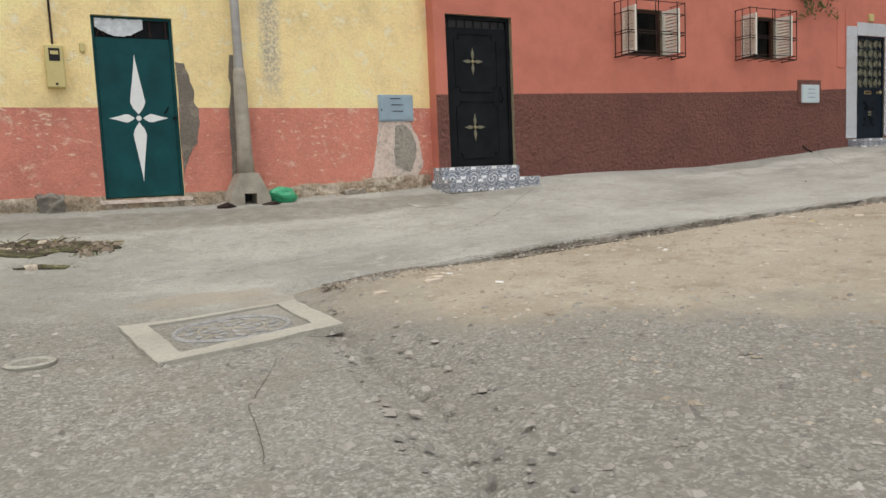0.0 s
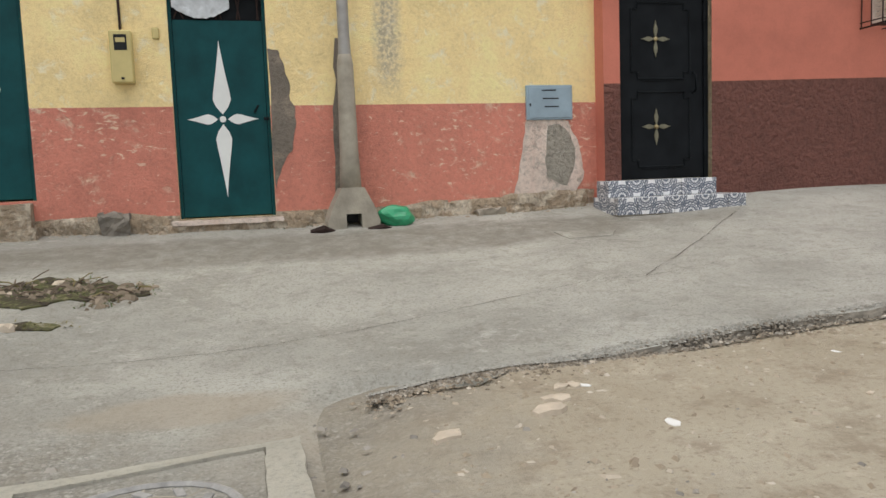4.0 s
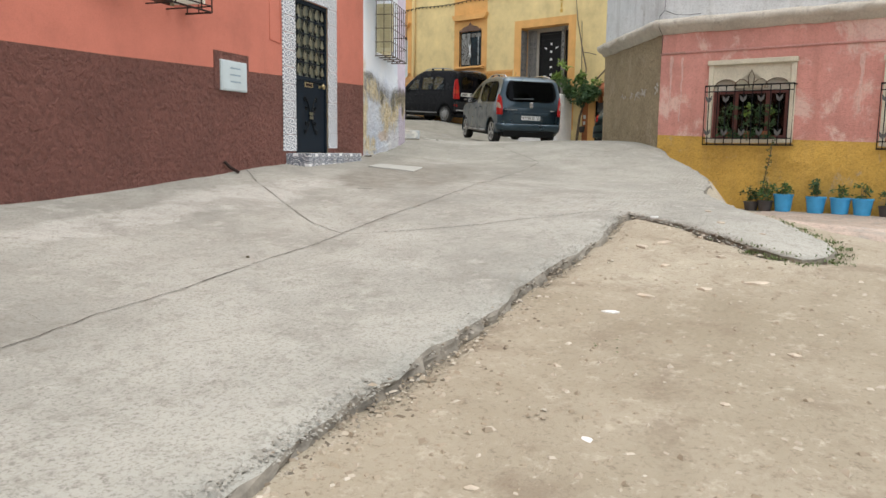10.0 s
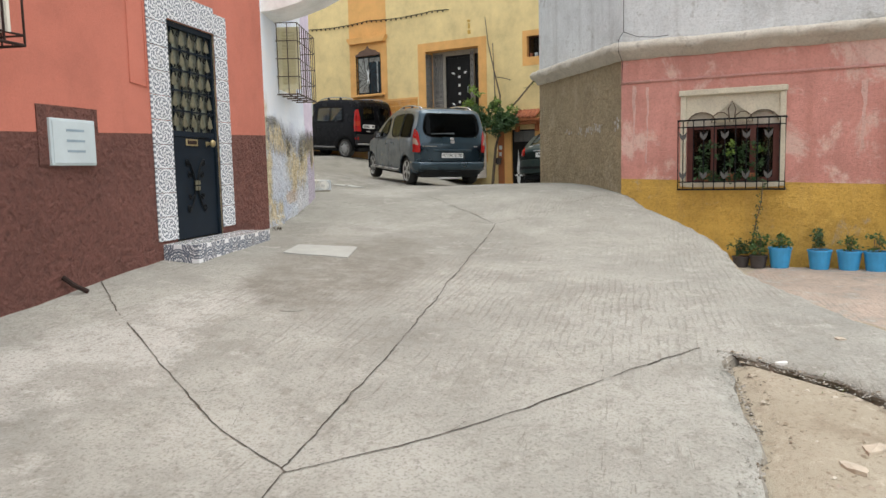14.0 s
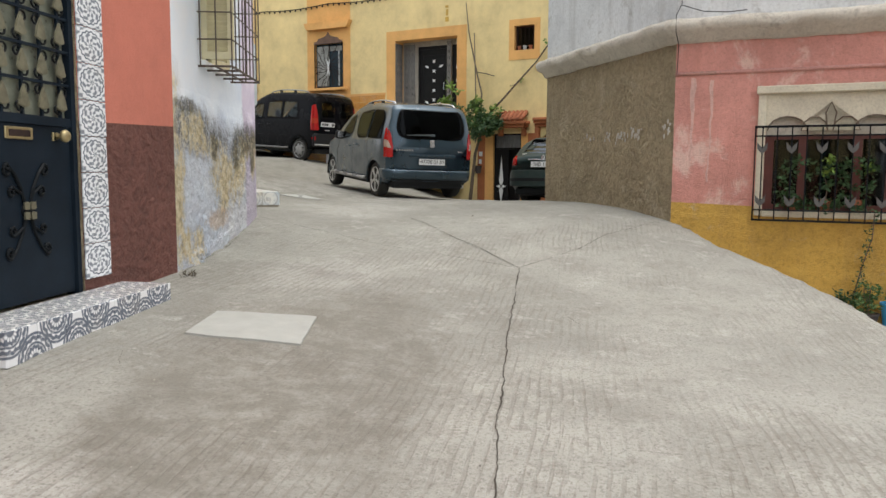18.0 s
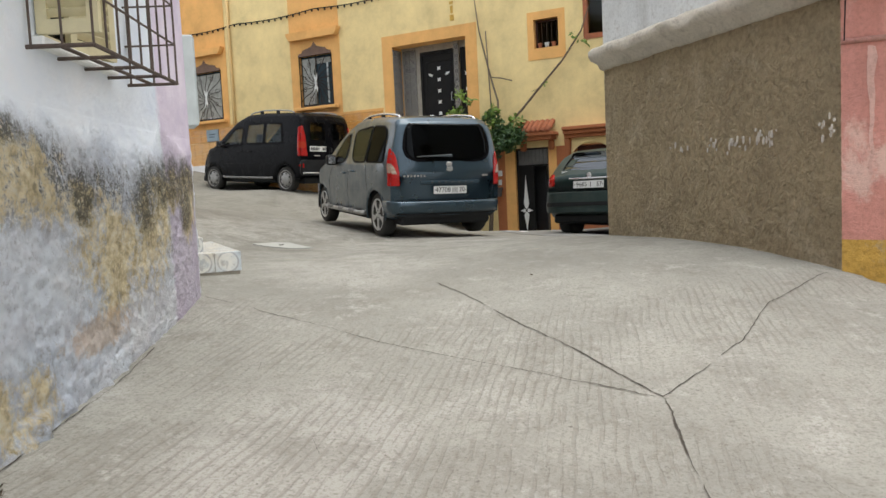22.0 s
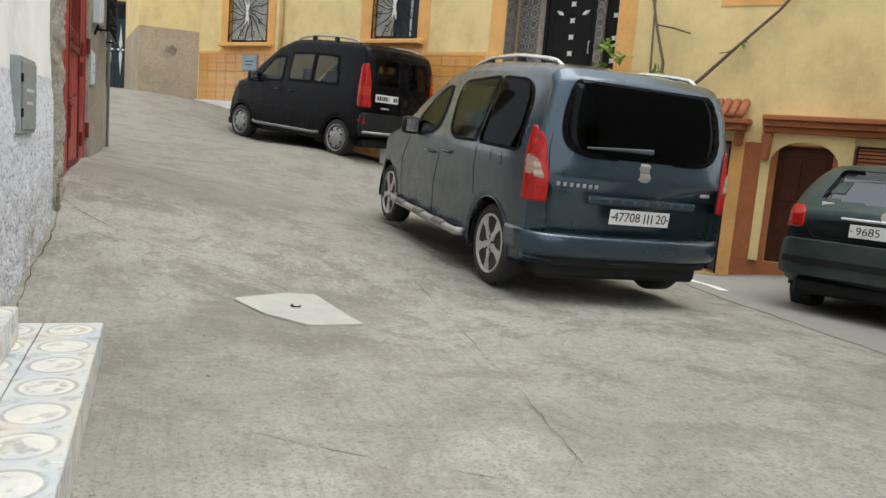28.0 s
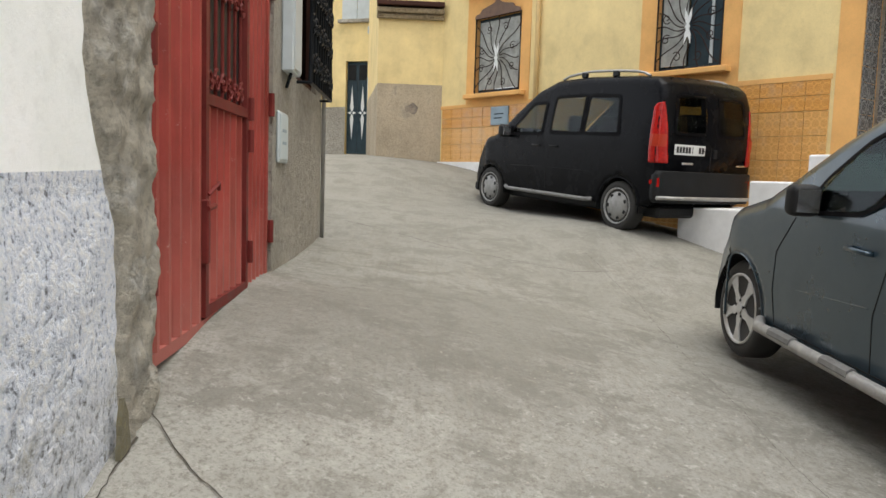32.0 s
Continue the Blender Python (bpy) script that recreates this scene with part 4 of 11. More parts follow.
# ---- vehicles ----
def car_paint(name, col, dust=(0.22, 0.2, 0.17), rough=0.32, metal=0.35, dusty=0.35):
    m, nt, b = nodes_of(name, rough, metal)
    n = noise_of(nt, 3.5, 7, 0.65)
    c = blend(nt, calc(nt, "MULTIPLY", step_up(nt, n, 0.42, 0.75), dusty), col, dust)
    nt.links.new(c, b.inputs["Base Color"])
    nt.links.new(ramp(nt, n, [(0.35, (rough,) * 3), (0.75, (min(1, rough + 0.3),) * 3)]), b.inputs["Roughness"])
    b.inputs["Coat Weight"].default_value = 0.08
    b.inputs["Specular IOR Level"].default_value = 0.25
    b.inputs["Coat Roughness"].default_value = 0.12
    return m


def glass(name, tint, gloss=0.02):
    """A thin pane: some light straight through, the rest held by the tint, and a mirror sheen at the surface."""
    m = bpy.data.materials.new(name)
    m.use_nodes = True
    nt = m.node_tree
    nt.nodes.clear()
    clear = nt.nodes.new("ShaderNodeBsdfTransparent")
    clear.inputs[0].default_value = (*tint, 1)
    sheen = nt.nodes.new("ShaderNodeBsdfGlossy")
    sheen.inputs["Roughness"].default_value = 0.03
    sheen.inputs[0].default_value = (0.9, 0.95, 1.0, 1)
    rim = nt.nodes.new("ShaderNodeLayerWeight")
    rim.inputs[0].default_value = 0.5
    edge = calc(nt, "ADD", calc(nt, "MULTIPLY", calc(nt, "POWER", rim.outputs["Facing"], 4.0), 0.16), gloss)
    mix = nt.nodes.new("ShaderNodeMixShader")
    out = nt.nodes.new("ShaderNodeOutputMaterial")
    nt.links.new(edge, mix.inputs[0])
    nt.links.new(clear.outputs[0], mix.inputs[1])
    nt.links.new(sheen.outputs[0], mix.inputs[2])
    nt.links.new(mix.outputs[0], out.inputs[0])
    return m


PAINT_GREY = car_paint("slate blue-grey car paint", (0.027, 0.056, 0.080), dust=(0.11, 0.12, 0.12), rough=0.24, metal=0.6, dusty=0.07)
PAINT_GREY.node_tree.nodes["Principled BSDF"].inputs["Coat Weight"].default_value = 0.8
PAINT_GREY.node_tree.nodes["Principled BSDF"].inputs["Specular IOR Level"].default_value = 0.5
PAINT_BLACK = car_paint("black car paint", (0.005, 0.0055, 0.007), rough=0.14, metal=0.0, dusty=0.0)
PAINT_BLACK.node_tree.nodes["Principled BSDF"].inputs["Specular IOR Level"].default_value = 0.09
PAINT_BLACK.node_tree.nodes["Principled BSDF"].inputs["Coat Weight"].default_value = 0.0
PAINT_GREEN = car_paint("dark green-grey car paint", (0.030, 0.050, 0.047), dusty=0.2)
DULLSTEP = plain("dull scuffed metal", (0.36, 0.355, 0.34), 0.45, 0.3, vary=0.3, scale=12)
STEPPAD = plain("worn grey rubber", (0.19, 0.19, 0.185), 0.8, vary=0.3, scale=12)
FRIT = plain("glossy black window rim", (0.004, 0.004, 0.005), 0.5, vary=0.1, gloss=0.05)
PLASTIC = plain("black car plastic", (0.016, 0.017, 0.018), 0.55, vary=0.25, scale=9, gloss=0.2)
BUMPER = plain("dusty dark bumper plastic", (0.05, 0.06, 0.068), 0.55, vary=0.2, scale=5)
RUBBER = plain("dusty tyre rubber", (0.03, 0.029, 0.027), 0.85, vary=0.3, scale=8, bump=0.2)
ALLOY = plain("grey alloy wheel", (0.56, 0.56, 0.545), 0.4, 0.45, vary=0.2, scale=9)
DULLCOVER = plain("dusty grey wheel cover", (0.30, 0.30, 0.29), 0.5, 0.2, vary=0.3, scale=9)
CHROME = plain("bright metal", (0.62, 0.62, 0.62), 0.22, 0.95, vary=0.08)
LAMP_RED = plain("red lamp plastic", (0.40, 0.012, 0.010), 0.12, vary=0.35, scale=26, gloss=0.35)
LAMP_AMBER = plain("amber lamp plastic", (0.42, 0.035, 0.015), 0.15, vary=0.1)
LAMP_CLEAR = plain("clear lamp plastic", (0.36, 0.27, 0.21), 0.15, vary=0.15, scale=40)
PLATE_WHITE = plain("white number plate", (0.72, 0.73, 0.72), 0.4, vary=0.04)
INK = plain("black lettering and backing", (0.015, 0.015, 0.017), 0.6, vary=0.1)
SEAT = plain("dark seat cloth", (0.03, 0.031, 0.034), 0.95, vary=0.2, scale=12)
GLASS_DARK = glass("privacy car glass", (0.03, 0.033, 0.036))
GLASS_DARK.node_tree.nodes["Glossy BSDF"].inputs[0].default_value = (0.45, 0.48, 0.5, 1)
GLASS_SKY = glass("sky-reflecting car glass", (0.10, 0.115, 0.12), 0.14)
GLASS_SIDE = glass("tinted car glass", (0.34, 0.41, 0.40), 0.025)
GLASS_CLEAR = glass("clear car glass", (0.66, 0.70, 0.67))


def rounded(pts, r, n=4):
    """An outline with its corners rounded."""
    out = []
    for i, p in enumerate(pts):
        a, c = Vector(pts[i - 1]), Vector(pts[(i + 1) % len(pts)])
        p = Vector(p)
        ra = min(r, (a - p).length * 0.45)
        rc = min(r, (c - p).length * 0.45)
        s, e = p + (a - p).normalized() * ra, p + (c - p).normalized() * rc
        for k in range(n + 1):
            t = k / n
            out.append(tuple(s * (1 - t) ** 2 + p * 2 * t * (1 - t) + e * t * t))
    return out


def span_at(outline, z):
    hits = []
    for (x0, z0), (x1, z1) in zip(outline, outline[1:] + outline[:1]):
        if (z0 - z) * (z1 - z) < 0:
            hits.append(x0 + (x1 - x0) * (z - z0) / (z1 - z0))
    return (min(hits), max(hits)) if len(hits) > 1 else None


def panel(outline, place, off=0.004, thick=0.006, nx=10, nz=8, bm=None):
    """A closed sheet that follows a curved surface. place(x, z, off) gives the point."""
    bm = bm or bmesh.new()
    lo, hi = min(p[1] for p in outline), max(p[1] for p in outline)
    e = (hi - lo) * 0.004
    rows = []
    for j in range(nz + 1):
        t = 0.5 - 0.5 * math.cos(math.pi * j / nz)
        z = lo + e + (hi - lo - 2 * e) * t
        s = span_at(outline, z)
        if s:
            rows.append((z, s))
    front = [[bm.verts.new(place(a + (b - a) * i / nx, z, off)) for i in range(nx + 1)] for z, (a, b) in rows]
    back = [[bm.verts.new(place(a + (b - a) * i / nx, z, off - thick)) for i in range(nx + 1)] for z, (a, b) in rows]
    m = len(rows)
    for g, flip in ((front, False), (back, True)):
        for j in range(m - 1):
            for i in range(nx):
                q = (g[j][i], g[j][i + 1], g[j + 1][i + 1], g[j + 1][i])
                bm.faces.new(q[::-1] if flip else q)
    for j in range(m - 1):
        bm.faces.new((front[j][0], front[j + 1][0], back[j + 1][0], back[j][0]))
        bm.faces.new((front[j + 1][nx], front[j][nx], back[j][nx], back[j + 1][nx]))
    for i in range(nx):
        bm.faces.new((front[0][i + 1], front[0][i], back[0][i], back[0][i + 1]))
        bm.faces.new((front[m - 1][i], front[m - 1][i + 1], back[m - 1][i + 1], back[m - 1][i]))
    bmesh.ops.recalc_face_normals(bm, faces=bm.faces)
    return bm


def band(outline, place, inner, off=0.003, outer=0.008):
    """A flat rim that runs round an outline on the surface, seen from its middle."""
    bm = bmesh.new()
    c = Vector((sum(p[0] for p in outline) / len(outline), sum(p[1] for p in outline) / len(outline)))
    ring = []
    n = len(outline)
    for i, p in enumerate(outline):
        p = Vector(p)
        t = (Vector(outline[(i + 1) % n]) - Vector(outline[i - 1]))
        nrm = Vector((t.y, -t.x)).normalized() if t.length > 1e-6 else (p - c).normalized()
        if nrm.dot(p - c) < 0:
            nrm = -nrm
        o, q = p + nrm * outer, p - nrm * inner
        ring.append((bm.verts.new(place(o.x, o.y, off)), bm.verts.new(place(q.x, q.y, off))))
    for i in range(n):
        a, b2 = ring[i], ring[(i + 1) % n]
        bm.faces.new((a[0], b2[0], b2[1], a[1]))
    return bm


def wheel_parts(car, x, y, r, width, spokes, cover):
    """Tyre and rim about the car's y axis, outer face at y's outer side."""
    s = 1 if y > 0 else -1
    w = thing("wheel", pose(x, y, r, 0, 0, 0), "", "")
    del_keys = [k for k in w.keys()]
    for k in del_keys:
        del w[k]
    w.parent = car
    turn = Matrix.Rotation(radians(-90 * s), 4, "X")
    prof = [(r * 0.64, -width / 2 + 0.02), (r * 0.7, -width / 2), (r * 0.93, -width / 2 + 0.005), (r * 0.995, -width / 2 + 0.03), (r, 0), (r * 0.995, width / 2 - 0.03), (r * 0.93, width / 2 - 0.005), (r * 0.77, width / 2), (r * 0.71, width / 2 - 0.015)]
    part("tyre", moved(lathe(prof, 36), turn), RUBBER, w, smooth=True)
    bm = lathe([(r * 0.74, width / 2 - 0.02), (r * 0.725, width / 2 + 0.004), (r * 0.68, width / 2 - 0.002), (r * 0.65, width / 2 - 0.05), (0.02, width / 2 - 0.06)], 36)
    if cover:
        disc = lathe([(r * 0.60, width / 2 - 0.03), (r * 0.56, width / 2 - 0.008), (r * 0.3, width / 2 + 0.008), (r * 0.12, width / 2 + 0.012), (0.01, width / 2 + 0.014)], 36)
        merge(bm, disc)
        rim = part("rim", moved(bm, turn), DULLCOVER, w, "grey plastic wheel cover with dark slots", smooth=True)
        for k in range(spokes):
            a = 2 * math.pi * k / spokes
            h = box(r * 0.43, r * 0.54, -0.022, 0.022, width / 2 - 0.012, width / 2 + 0.006, 0.006)
            part("slot", moved(h, turn @ Matrix.Rotation(a, 4, "Z")), PLASTIC, w)
    else:
        rim = part("rim", moved(bm, turn), ALLOY, w, "bright grey five-spoke alloy rim", smooth=True)
        part("hub", moved(lathe([(r * 0.60, width / 2 - 0.055), (r * 0.2, width / 2 - 0.05), (0.01, width / 2 - 0.048)], 24), turn), PLASTIC, w)
        for k in range(spokes):
            a = 2 * math.pi * k / spokes + 0.3
            sp = prism([(0.0, -0.042), (r * 0.2, -0.046), (r * 0.36, -0.034), (r * 0.52, -0.046), (r * 0.70, -0.066), (r * 0.70, 0.066), (r * 0.52, 0.046), (r * 0.36, 0.034), (r * 0.2, 0.046), (0.0, 0.042)], width / 2 - 0.05, width / 2 - 0.006, 0.012)
            moved(sp, Matrix(((1, 0, 0, 0), (0, 0, 1, 0), (0, 1, 0, 0), (0, 0, 0, 1))))
            bmesh.ops.recalc_face_normals(sp, faces=sp.faces)
            part("spoke", moved(sp, turn @ Matrix.Rotation(a, 4, "Z")), ALLOY, w)
            nut = lathe([(0.011, width / 2 - 0.02), (0.010, width / 2 - 0.001), (0.004, width / 2)], 8)
            part("wheel_nut", moved(nut, turn @ Matrix.Rotation(a + 0.63, 4, "Z") @ Matrix.Translation((0.055, 0, 0))), PLASTIC, w)
        part("cap", moved(lathe([(0.04, width / 2 - 0.03), (0.036, width / 2 + 0.002), (0.005, width / 2 + 0.004)], 16), turn), ALLOY, w)
    return w


def car(name, m, spec, label):
    """A car body lofted along x from its side outline. x forward from the rear axle, y to its left, z up from the road."""
    top = spec["top"]
    tx, tz = [p[0] for p in top], [p[1] for p in top]
    half, rear, front, wb, r = spec["half"], tx[0], tx[-1], spec["wb"], spec["r"]
    belt = spec["belt"]

    def zt(x):
        return float(np.interp(x, tx, tz))

    def hw(x, z):
        """Half width at a place on the side."""
        k = 1.0
        if z > belt:
            k -= spec["tumble"] * ((z - belt) / (spec["height"] - belt)) ** 1.25
        else:
            k -= 0.05 * ((belt - z) / belt) ** 2.2
        k *= 1 - 0.10 * max(0, (x - wb) / (front - wb)) ** 2 - 0.03 * max(0, -x / -rear) ** 2
        return half * k

    def bend(x, y, z):
        f = min(1, abs(y) / half)
        if x < -0.25:
            x += spec["rear_round"] * f ** 4 * smooth_step(-x, 0.25, -rear)
        if x > wb:
            x -= spec["nose_round"] * f ** 2.4 * smooth_step(x, wb, front)
        return Vector((x, y, z))

    def side(s):
        return lambda x, z, off=0.0: bend(x, s * (hw(x, z) + off), z)

    def rear_x(z):
        best = rear
        for k in range(40):
            x = rear + 0.4 * k / 40
            if zt(x) >= z:
                best = x
                break
            best = x
        return best

    def back(y, z, off=0.0):
        return bend(rear_x(z) - off, y, z)

    ob = thing(name, m, label, "car")
    glass_sides = spec["windows"]
    # body
    xs = sorted({*[rear + (front - rear) * k / 130 for k in range(131)], *[t for t in tx]})
    bm = bmesh.new()
    rings = []
    ns = 36
    for x in xs:
        zb = float(np.interp(x, spec["bx"], spec["bz"]))
        zr = zt(x)
        c = min(0.09, (zr - zb) * 0.3)
        pts = [(0, zb), (hw(x, zb) * 0.86, zb)]
        for k in range(ns + 1):
            z = zb + 0.03 + (zr - c - zb - 0.03) * k / ns
            pts.append((hw(x, z), z))
        yw = pts[-1][0]
        for a in (30, 60):
            pts.append((yw - c * 0.9 * (1 - math.cos(radians(a))), zr - c + c * math.sin(radians(a))))
        for f in (0.86, 0.7, 0.5, 0.25, 0.0):
            pts.append((yw * f, zr + spec["crown"] * (1 - f * f)))
        ring = [bm.verts.new(bend(x, y, z)) for y, z in pts] + [bm.verts.new(bend(x, -y, z)) for y, z in pts[-2:0:-1]]
        rings.append((x, ring))
    for (xa, a), (xb, b2) in zip(rings, rings[1:]):
        n = len(a)
        for k in range(n):
            bm.faces.new((a[k], a[(k + 1) % n], b2[(k + 1) % n], b2[k]))
    bm.faces.new(rings[0][1])
    bm.faces.new(rings[-1][1][::-1])
    # wheel openings
    R = r * 1.17
    for wx in (0.0, wb):
        for v in bm.verts:
            if abs(v.co.y) > half * 0.5:
                d = Vector((v.co.x - wx, v.co.z - r * 0.98))
                if R - 0.045 < d.length < R + 0.045:
                    d = d.normalized() * R
                    v.co.x, v.co.z = wx + d.x, r * 0.98 + d.y
    gone = []
    for f in bm.faces:
        c = f.calc_center_median()
        if abs(c.y) > half * 0.55:
            if any(math.hypot(c.x - wx, c.z - r * 0.98) < R - 0.012 for wx in (0.0, wb)):
                gone.append(f)
            elif c.x > rear + 0.12 and any(all(inside(v.co.x, v.co.z, w["line"]) for v in f.verts) for w in glass_sides):
                gone.append(f)
        if c.x < rear + 0.36 and any(all(inside(abs(v.co.y) if w.get("mirror") else v.co.y, v.co.z, w["line"]) for v in f.verts) for w in spec["rear_windows"]) and abs(c.y) < half * 0.9:
            gone.append(f)
        if spec.get("screen") and spec["screen"][0] < c.x < spec["screen"][1] and c.z > belt + 0.02 and abs(c.y) < half * 0.78 and c.z > zt(c.x) - 0.12:
            gone.append(f)
    bmesh.ops.delete(bm, geom=list(set(gone)), context="FACES")
    bmesh.ops.recalc_face_normals(bm, faces=bm.faces)
    part("body", bm, spec["paint"], ob, smooth=True)
    # windscreen
    if spec.get("screen"):
        a, b2 = spec["screen"]
        wsm = bmesh.new()
        rows = [[wsm.verts.new(bend(a - 0.03 + (b2 - a + 0.06) * i / 8, half * 0.8 * (k / 6 * 2 - 1), zt(a - 0.03 + (b2 - a + 0.06) * i / 8) + 0.006 + spec["crown"] * (1 - (k / 3 - 1) ** 2))) for k in range(7)] for i in range(9)]
        for p, q in zip(rows, rows[1:]):
            for k in range(6):
                wsm.faces.new((p[k], p[k + 1], q[k + 1], q[k]))
        part("windscreen", wsm, GLASS_SIDE, ob, smooth=True)
    # arches, wheels
    for wx in (0.0, wb):
        for s in (1, -1):
            arc = [(wx + R * math.cos(radians(a)), r * 0.98 + R * math.sin(radians(a))) for a in range(-12, 193, 8)]
            part("wheel_arch", tube([side(s)(x, z, -0.004) for x, z in arc], 0.009, 6), spec["paint"], ob, smooth=True)
            liner = bmesh.new()
            p1 = [liner.verts.new((x, s * half * 0.98 * 0.97, z)) for x, z in arc]
            p2 = [liner.verts.new((x, s * half * 0.52, z)) for x, z in arc]
            for k in range(len(arc) - 1):
                liner.faces.new((p1[k], p1[k + 1], p2[k + 1], p2[k]))
            liner.faces.new(p2)
            part("arch_liner", liner, PLASTIC, ob)
            wheel_parts(ob, wx, s * (half - 0.115 - spec.get("track", 0.0)), r, 0.2, spec["spokes"], spec["cover"])
    # glass
    for w in glass_sides:
        for s in (1, -1):
            line = w["line"]
            g = part("window", panel(line, side(s), 0.006, 0.004), w["glass"], ob, smooth=True)
            part("seal", band(line, side(s), w.get("rim", 0.034), 0.009), FRIT, g)
    for w in spec["rear_windows"]:
        for s in ((1, -1) if w.get("mirror") else (1,)):
            place = (lambda y, z, off=0.0, s=s: back(s * y, z, off))
            g = part("rear_window", panel(w["line"], place, 0.015, 0.005, 14, 12), w["glass"], ob, smooth=True)
            part("seal", band(w["line"], place, 0.03, 0.0175), FRIT, g)
    for name2, line, s_list, mat2 in spec["seams"]:
        for s in s_list:
            part(name2, tube([side(s)(x, z, 0.001) for x, z in line], 0.0032, 5), mat2, ob)
    for x, z, ln in spec["handles"]:
        for s in (1, -1):
            part("door_handle", tube([side(s)(x - ln / 2, z, 0.0), side(s)(x - ln / 2 + 0.02, z, 0.03), side(s)(x + ln / 2 - 0.02, z + 0.004, 0.03), side(s)(x + ln / 2, z + 0.004, 0.0)], 0.013, 7), spec["handle_mat"], ob, smooth=True)
    # mirrors
    mx, mz = spec["mirror"]
    for s in (1, -1):
        b3 = box(-0.05, 0.06, -0.085, 0.085, -0.085, 0.085, 0.04, seg=3)
        p = side(s)(mx, mz, 0.09)
        mir = part("mirror", moved(b3, Matrix.Translation(p)), spec["mirror_mat"], ob, smooth=True)
        part("mirror_glass", moved(box(-0.004, 0.004, -0.06, 0.06, -0.06, 0.06), Matrix.Translation(p - Vector((0.053, 0, 0)))), CHROME, mir)
    # tail lamps
    for s in (1, -1):
        for nm, line, mat2 in spec["lamps"]:
            def corner(u, z, off=0.0, s=s):
                """u below 0 runs round onto the back, above 0 forward along the side."""
                if u >= 0:
                    return bend(rear_x(z) + 0.02 + u, s * (hw(rear_x(z) + u, z) + off), z)
                return back(s * (hw(rear_x(z), z) + u * 1.0 - 0.004), z, off + 0.004)
            part(nm, panel(line, corner, 0.014, 0.03, 12, 10), mat2, ob, smooth=True)
    # seats
    for sx in spec["seats"]:
        for sy in (-0.36, 0.36):
            sb = box(-0.06, 0.08, -0.22, 0.22, 0.55, 1.12, 0.05, seg=2)
            moved(sb, pose(sx, sy, 0.0, 0, -8, 0))
            seat = part("seat", sb, SEAT, ob)
            part("headrest", moved(box(-0.04, 0.05, -0.13, 0.13, 1.15, 1.36, 0.045, seg=2), pose(sx - 0.03, sy, 0.0, 0, -8, 0)), SEAT, seat)
    part("cabin_floor", box(rear + 0.15, front - 0.9, -half * 0.85, half * 0.85, 0.36, 0.40, 0.01), PLASTIC, ob)
    part("underbody", box(rear + 0.1, front - 0.15, -half * 0.8, half * 0.8, 0.2, 0.34, 0.03), PLASTIC, ob)
    part("dashboard", box(wb - 0.62, wb - 0.1, -half * 0.8, half * 0.8, 0.6, belt - 0.06, 0.06, seg=2), PLASTIC, ob)
    return ob, side, back, bend, hw, rear_x, zt


def lettering(text, size, m, material, parent, depth=0.002):
    cu = bpy.data.curves.new("lettering", "FONT")
    cu.body = text
    cu.size = size
    cu.extrude = depth
    cu.align_x, cu.align_y = "CENTER", "CENTER"
    cu.materials.append(material)
    ob = new("lettering", cu)
    ob.parent = parent
    ob.matrix_local = m
    return ob


def number_plate(parent, p, tilt, digits, bars, right, w=0.52, h=0.11, pixel_bars=False):
    """A white plate on the back, facing -x of the car."""
    base = Matrix.Translation(p) @ Matrix.Rotation(radians(tilt), 4, "Y") @ Matrix(((0, 0, -1, 0), (-1, 0, 0, 0), (0, 1, 0, 0), (0, 0, 0, 1)))
    pl = part("number_plate", moved(box(-w / 2, w / 2, -h / 2, h / 2, 0, 0.008, 0.003), base), PLATE_WHITE, parent, "white number plate with black characters")
    lip = Vector((0, 0, 0.0095))
    if digits:
        lettering(digits, 0.095, base @ Matrix.Translation((-0.115, 0, 0.009)), INK, pl, 0.001)
        lettering(right, 0.095, base @ Matrix.Translation((0.185, 0, 0.009)), INK, pl, 0.001)
    else:
        for k in range(5):
            part("character", moved(box(-0.02, 0.016, -0.034, 0.034, 0.008, 0.0105), base @ Matrix.Translation((-0.2 + 0.048 * k, 0, 0))), INK, pl)
        for k in range(2):
            part("character", moved(box(-0.02, 0.016, -0.034, 0.034, 0.008, 0.0105), base @ Matrix.Translation((0.16 + 0.05 * k, 0, 0))), INK, pl)
    for k in range(bars):
        part("stroke", moved(box(-0.005, 0.005, -0.036, 0.036, 0.008, 0.0105), base @ Matrix.Translation((0.04 + 0.032 * k, 0, 0))), INK, pl)
    for e in (-1, 1):
        part("stroke", moved(box(-0.006, 0.006, -0.005, 0.005, 0.008, 0.0105), base @ Matrix.Translation((e * (w / 2 - 0.018), 0, 0))), INK, pl)
    return pl


def stand(x, y, head, z, rise):
    """Pose of a car on the slope. head: unit heading; rise: degrees nose up."""
    d = Vector((*head, 0)).normalized()
    m = Matrix((d, Vector((-d.y, d.x, 0)), Vector((0, 0, 1)))).transposed().to_4x4()
    m.translation = (x, y, z)
    return m @ Matrix.Rotation(radians(-rise), 4, "Y")


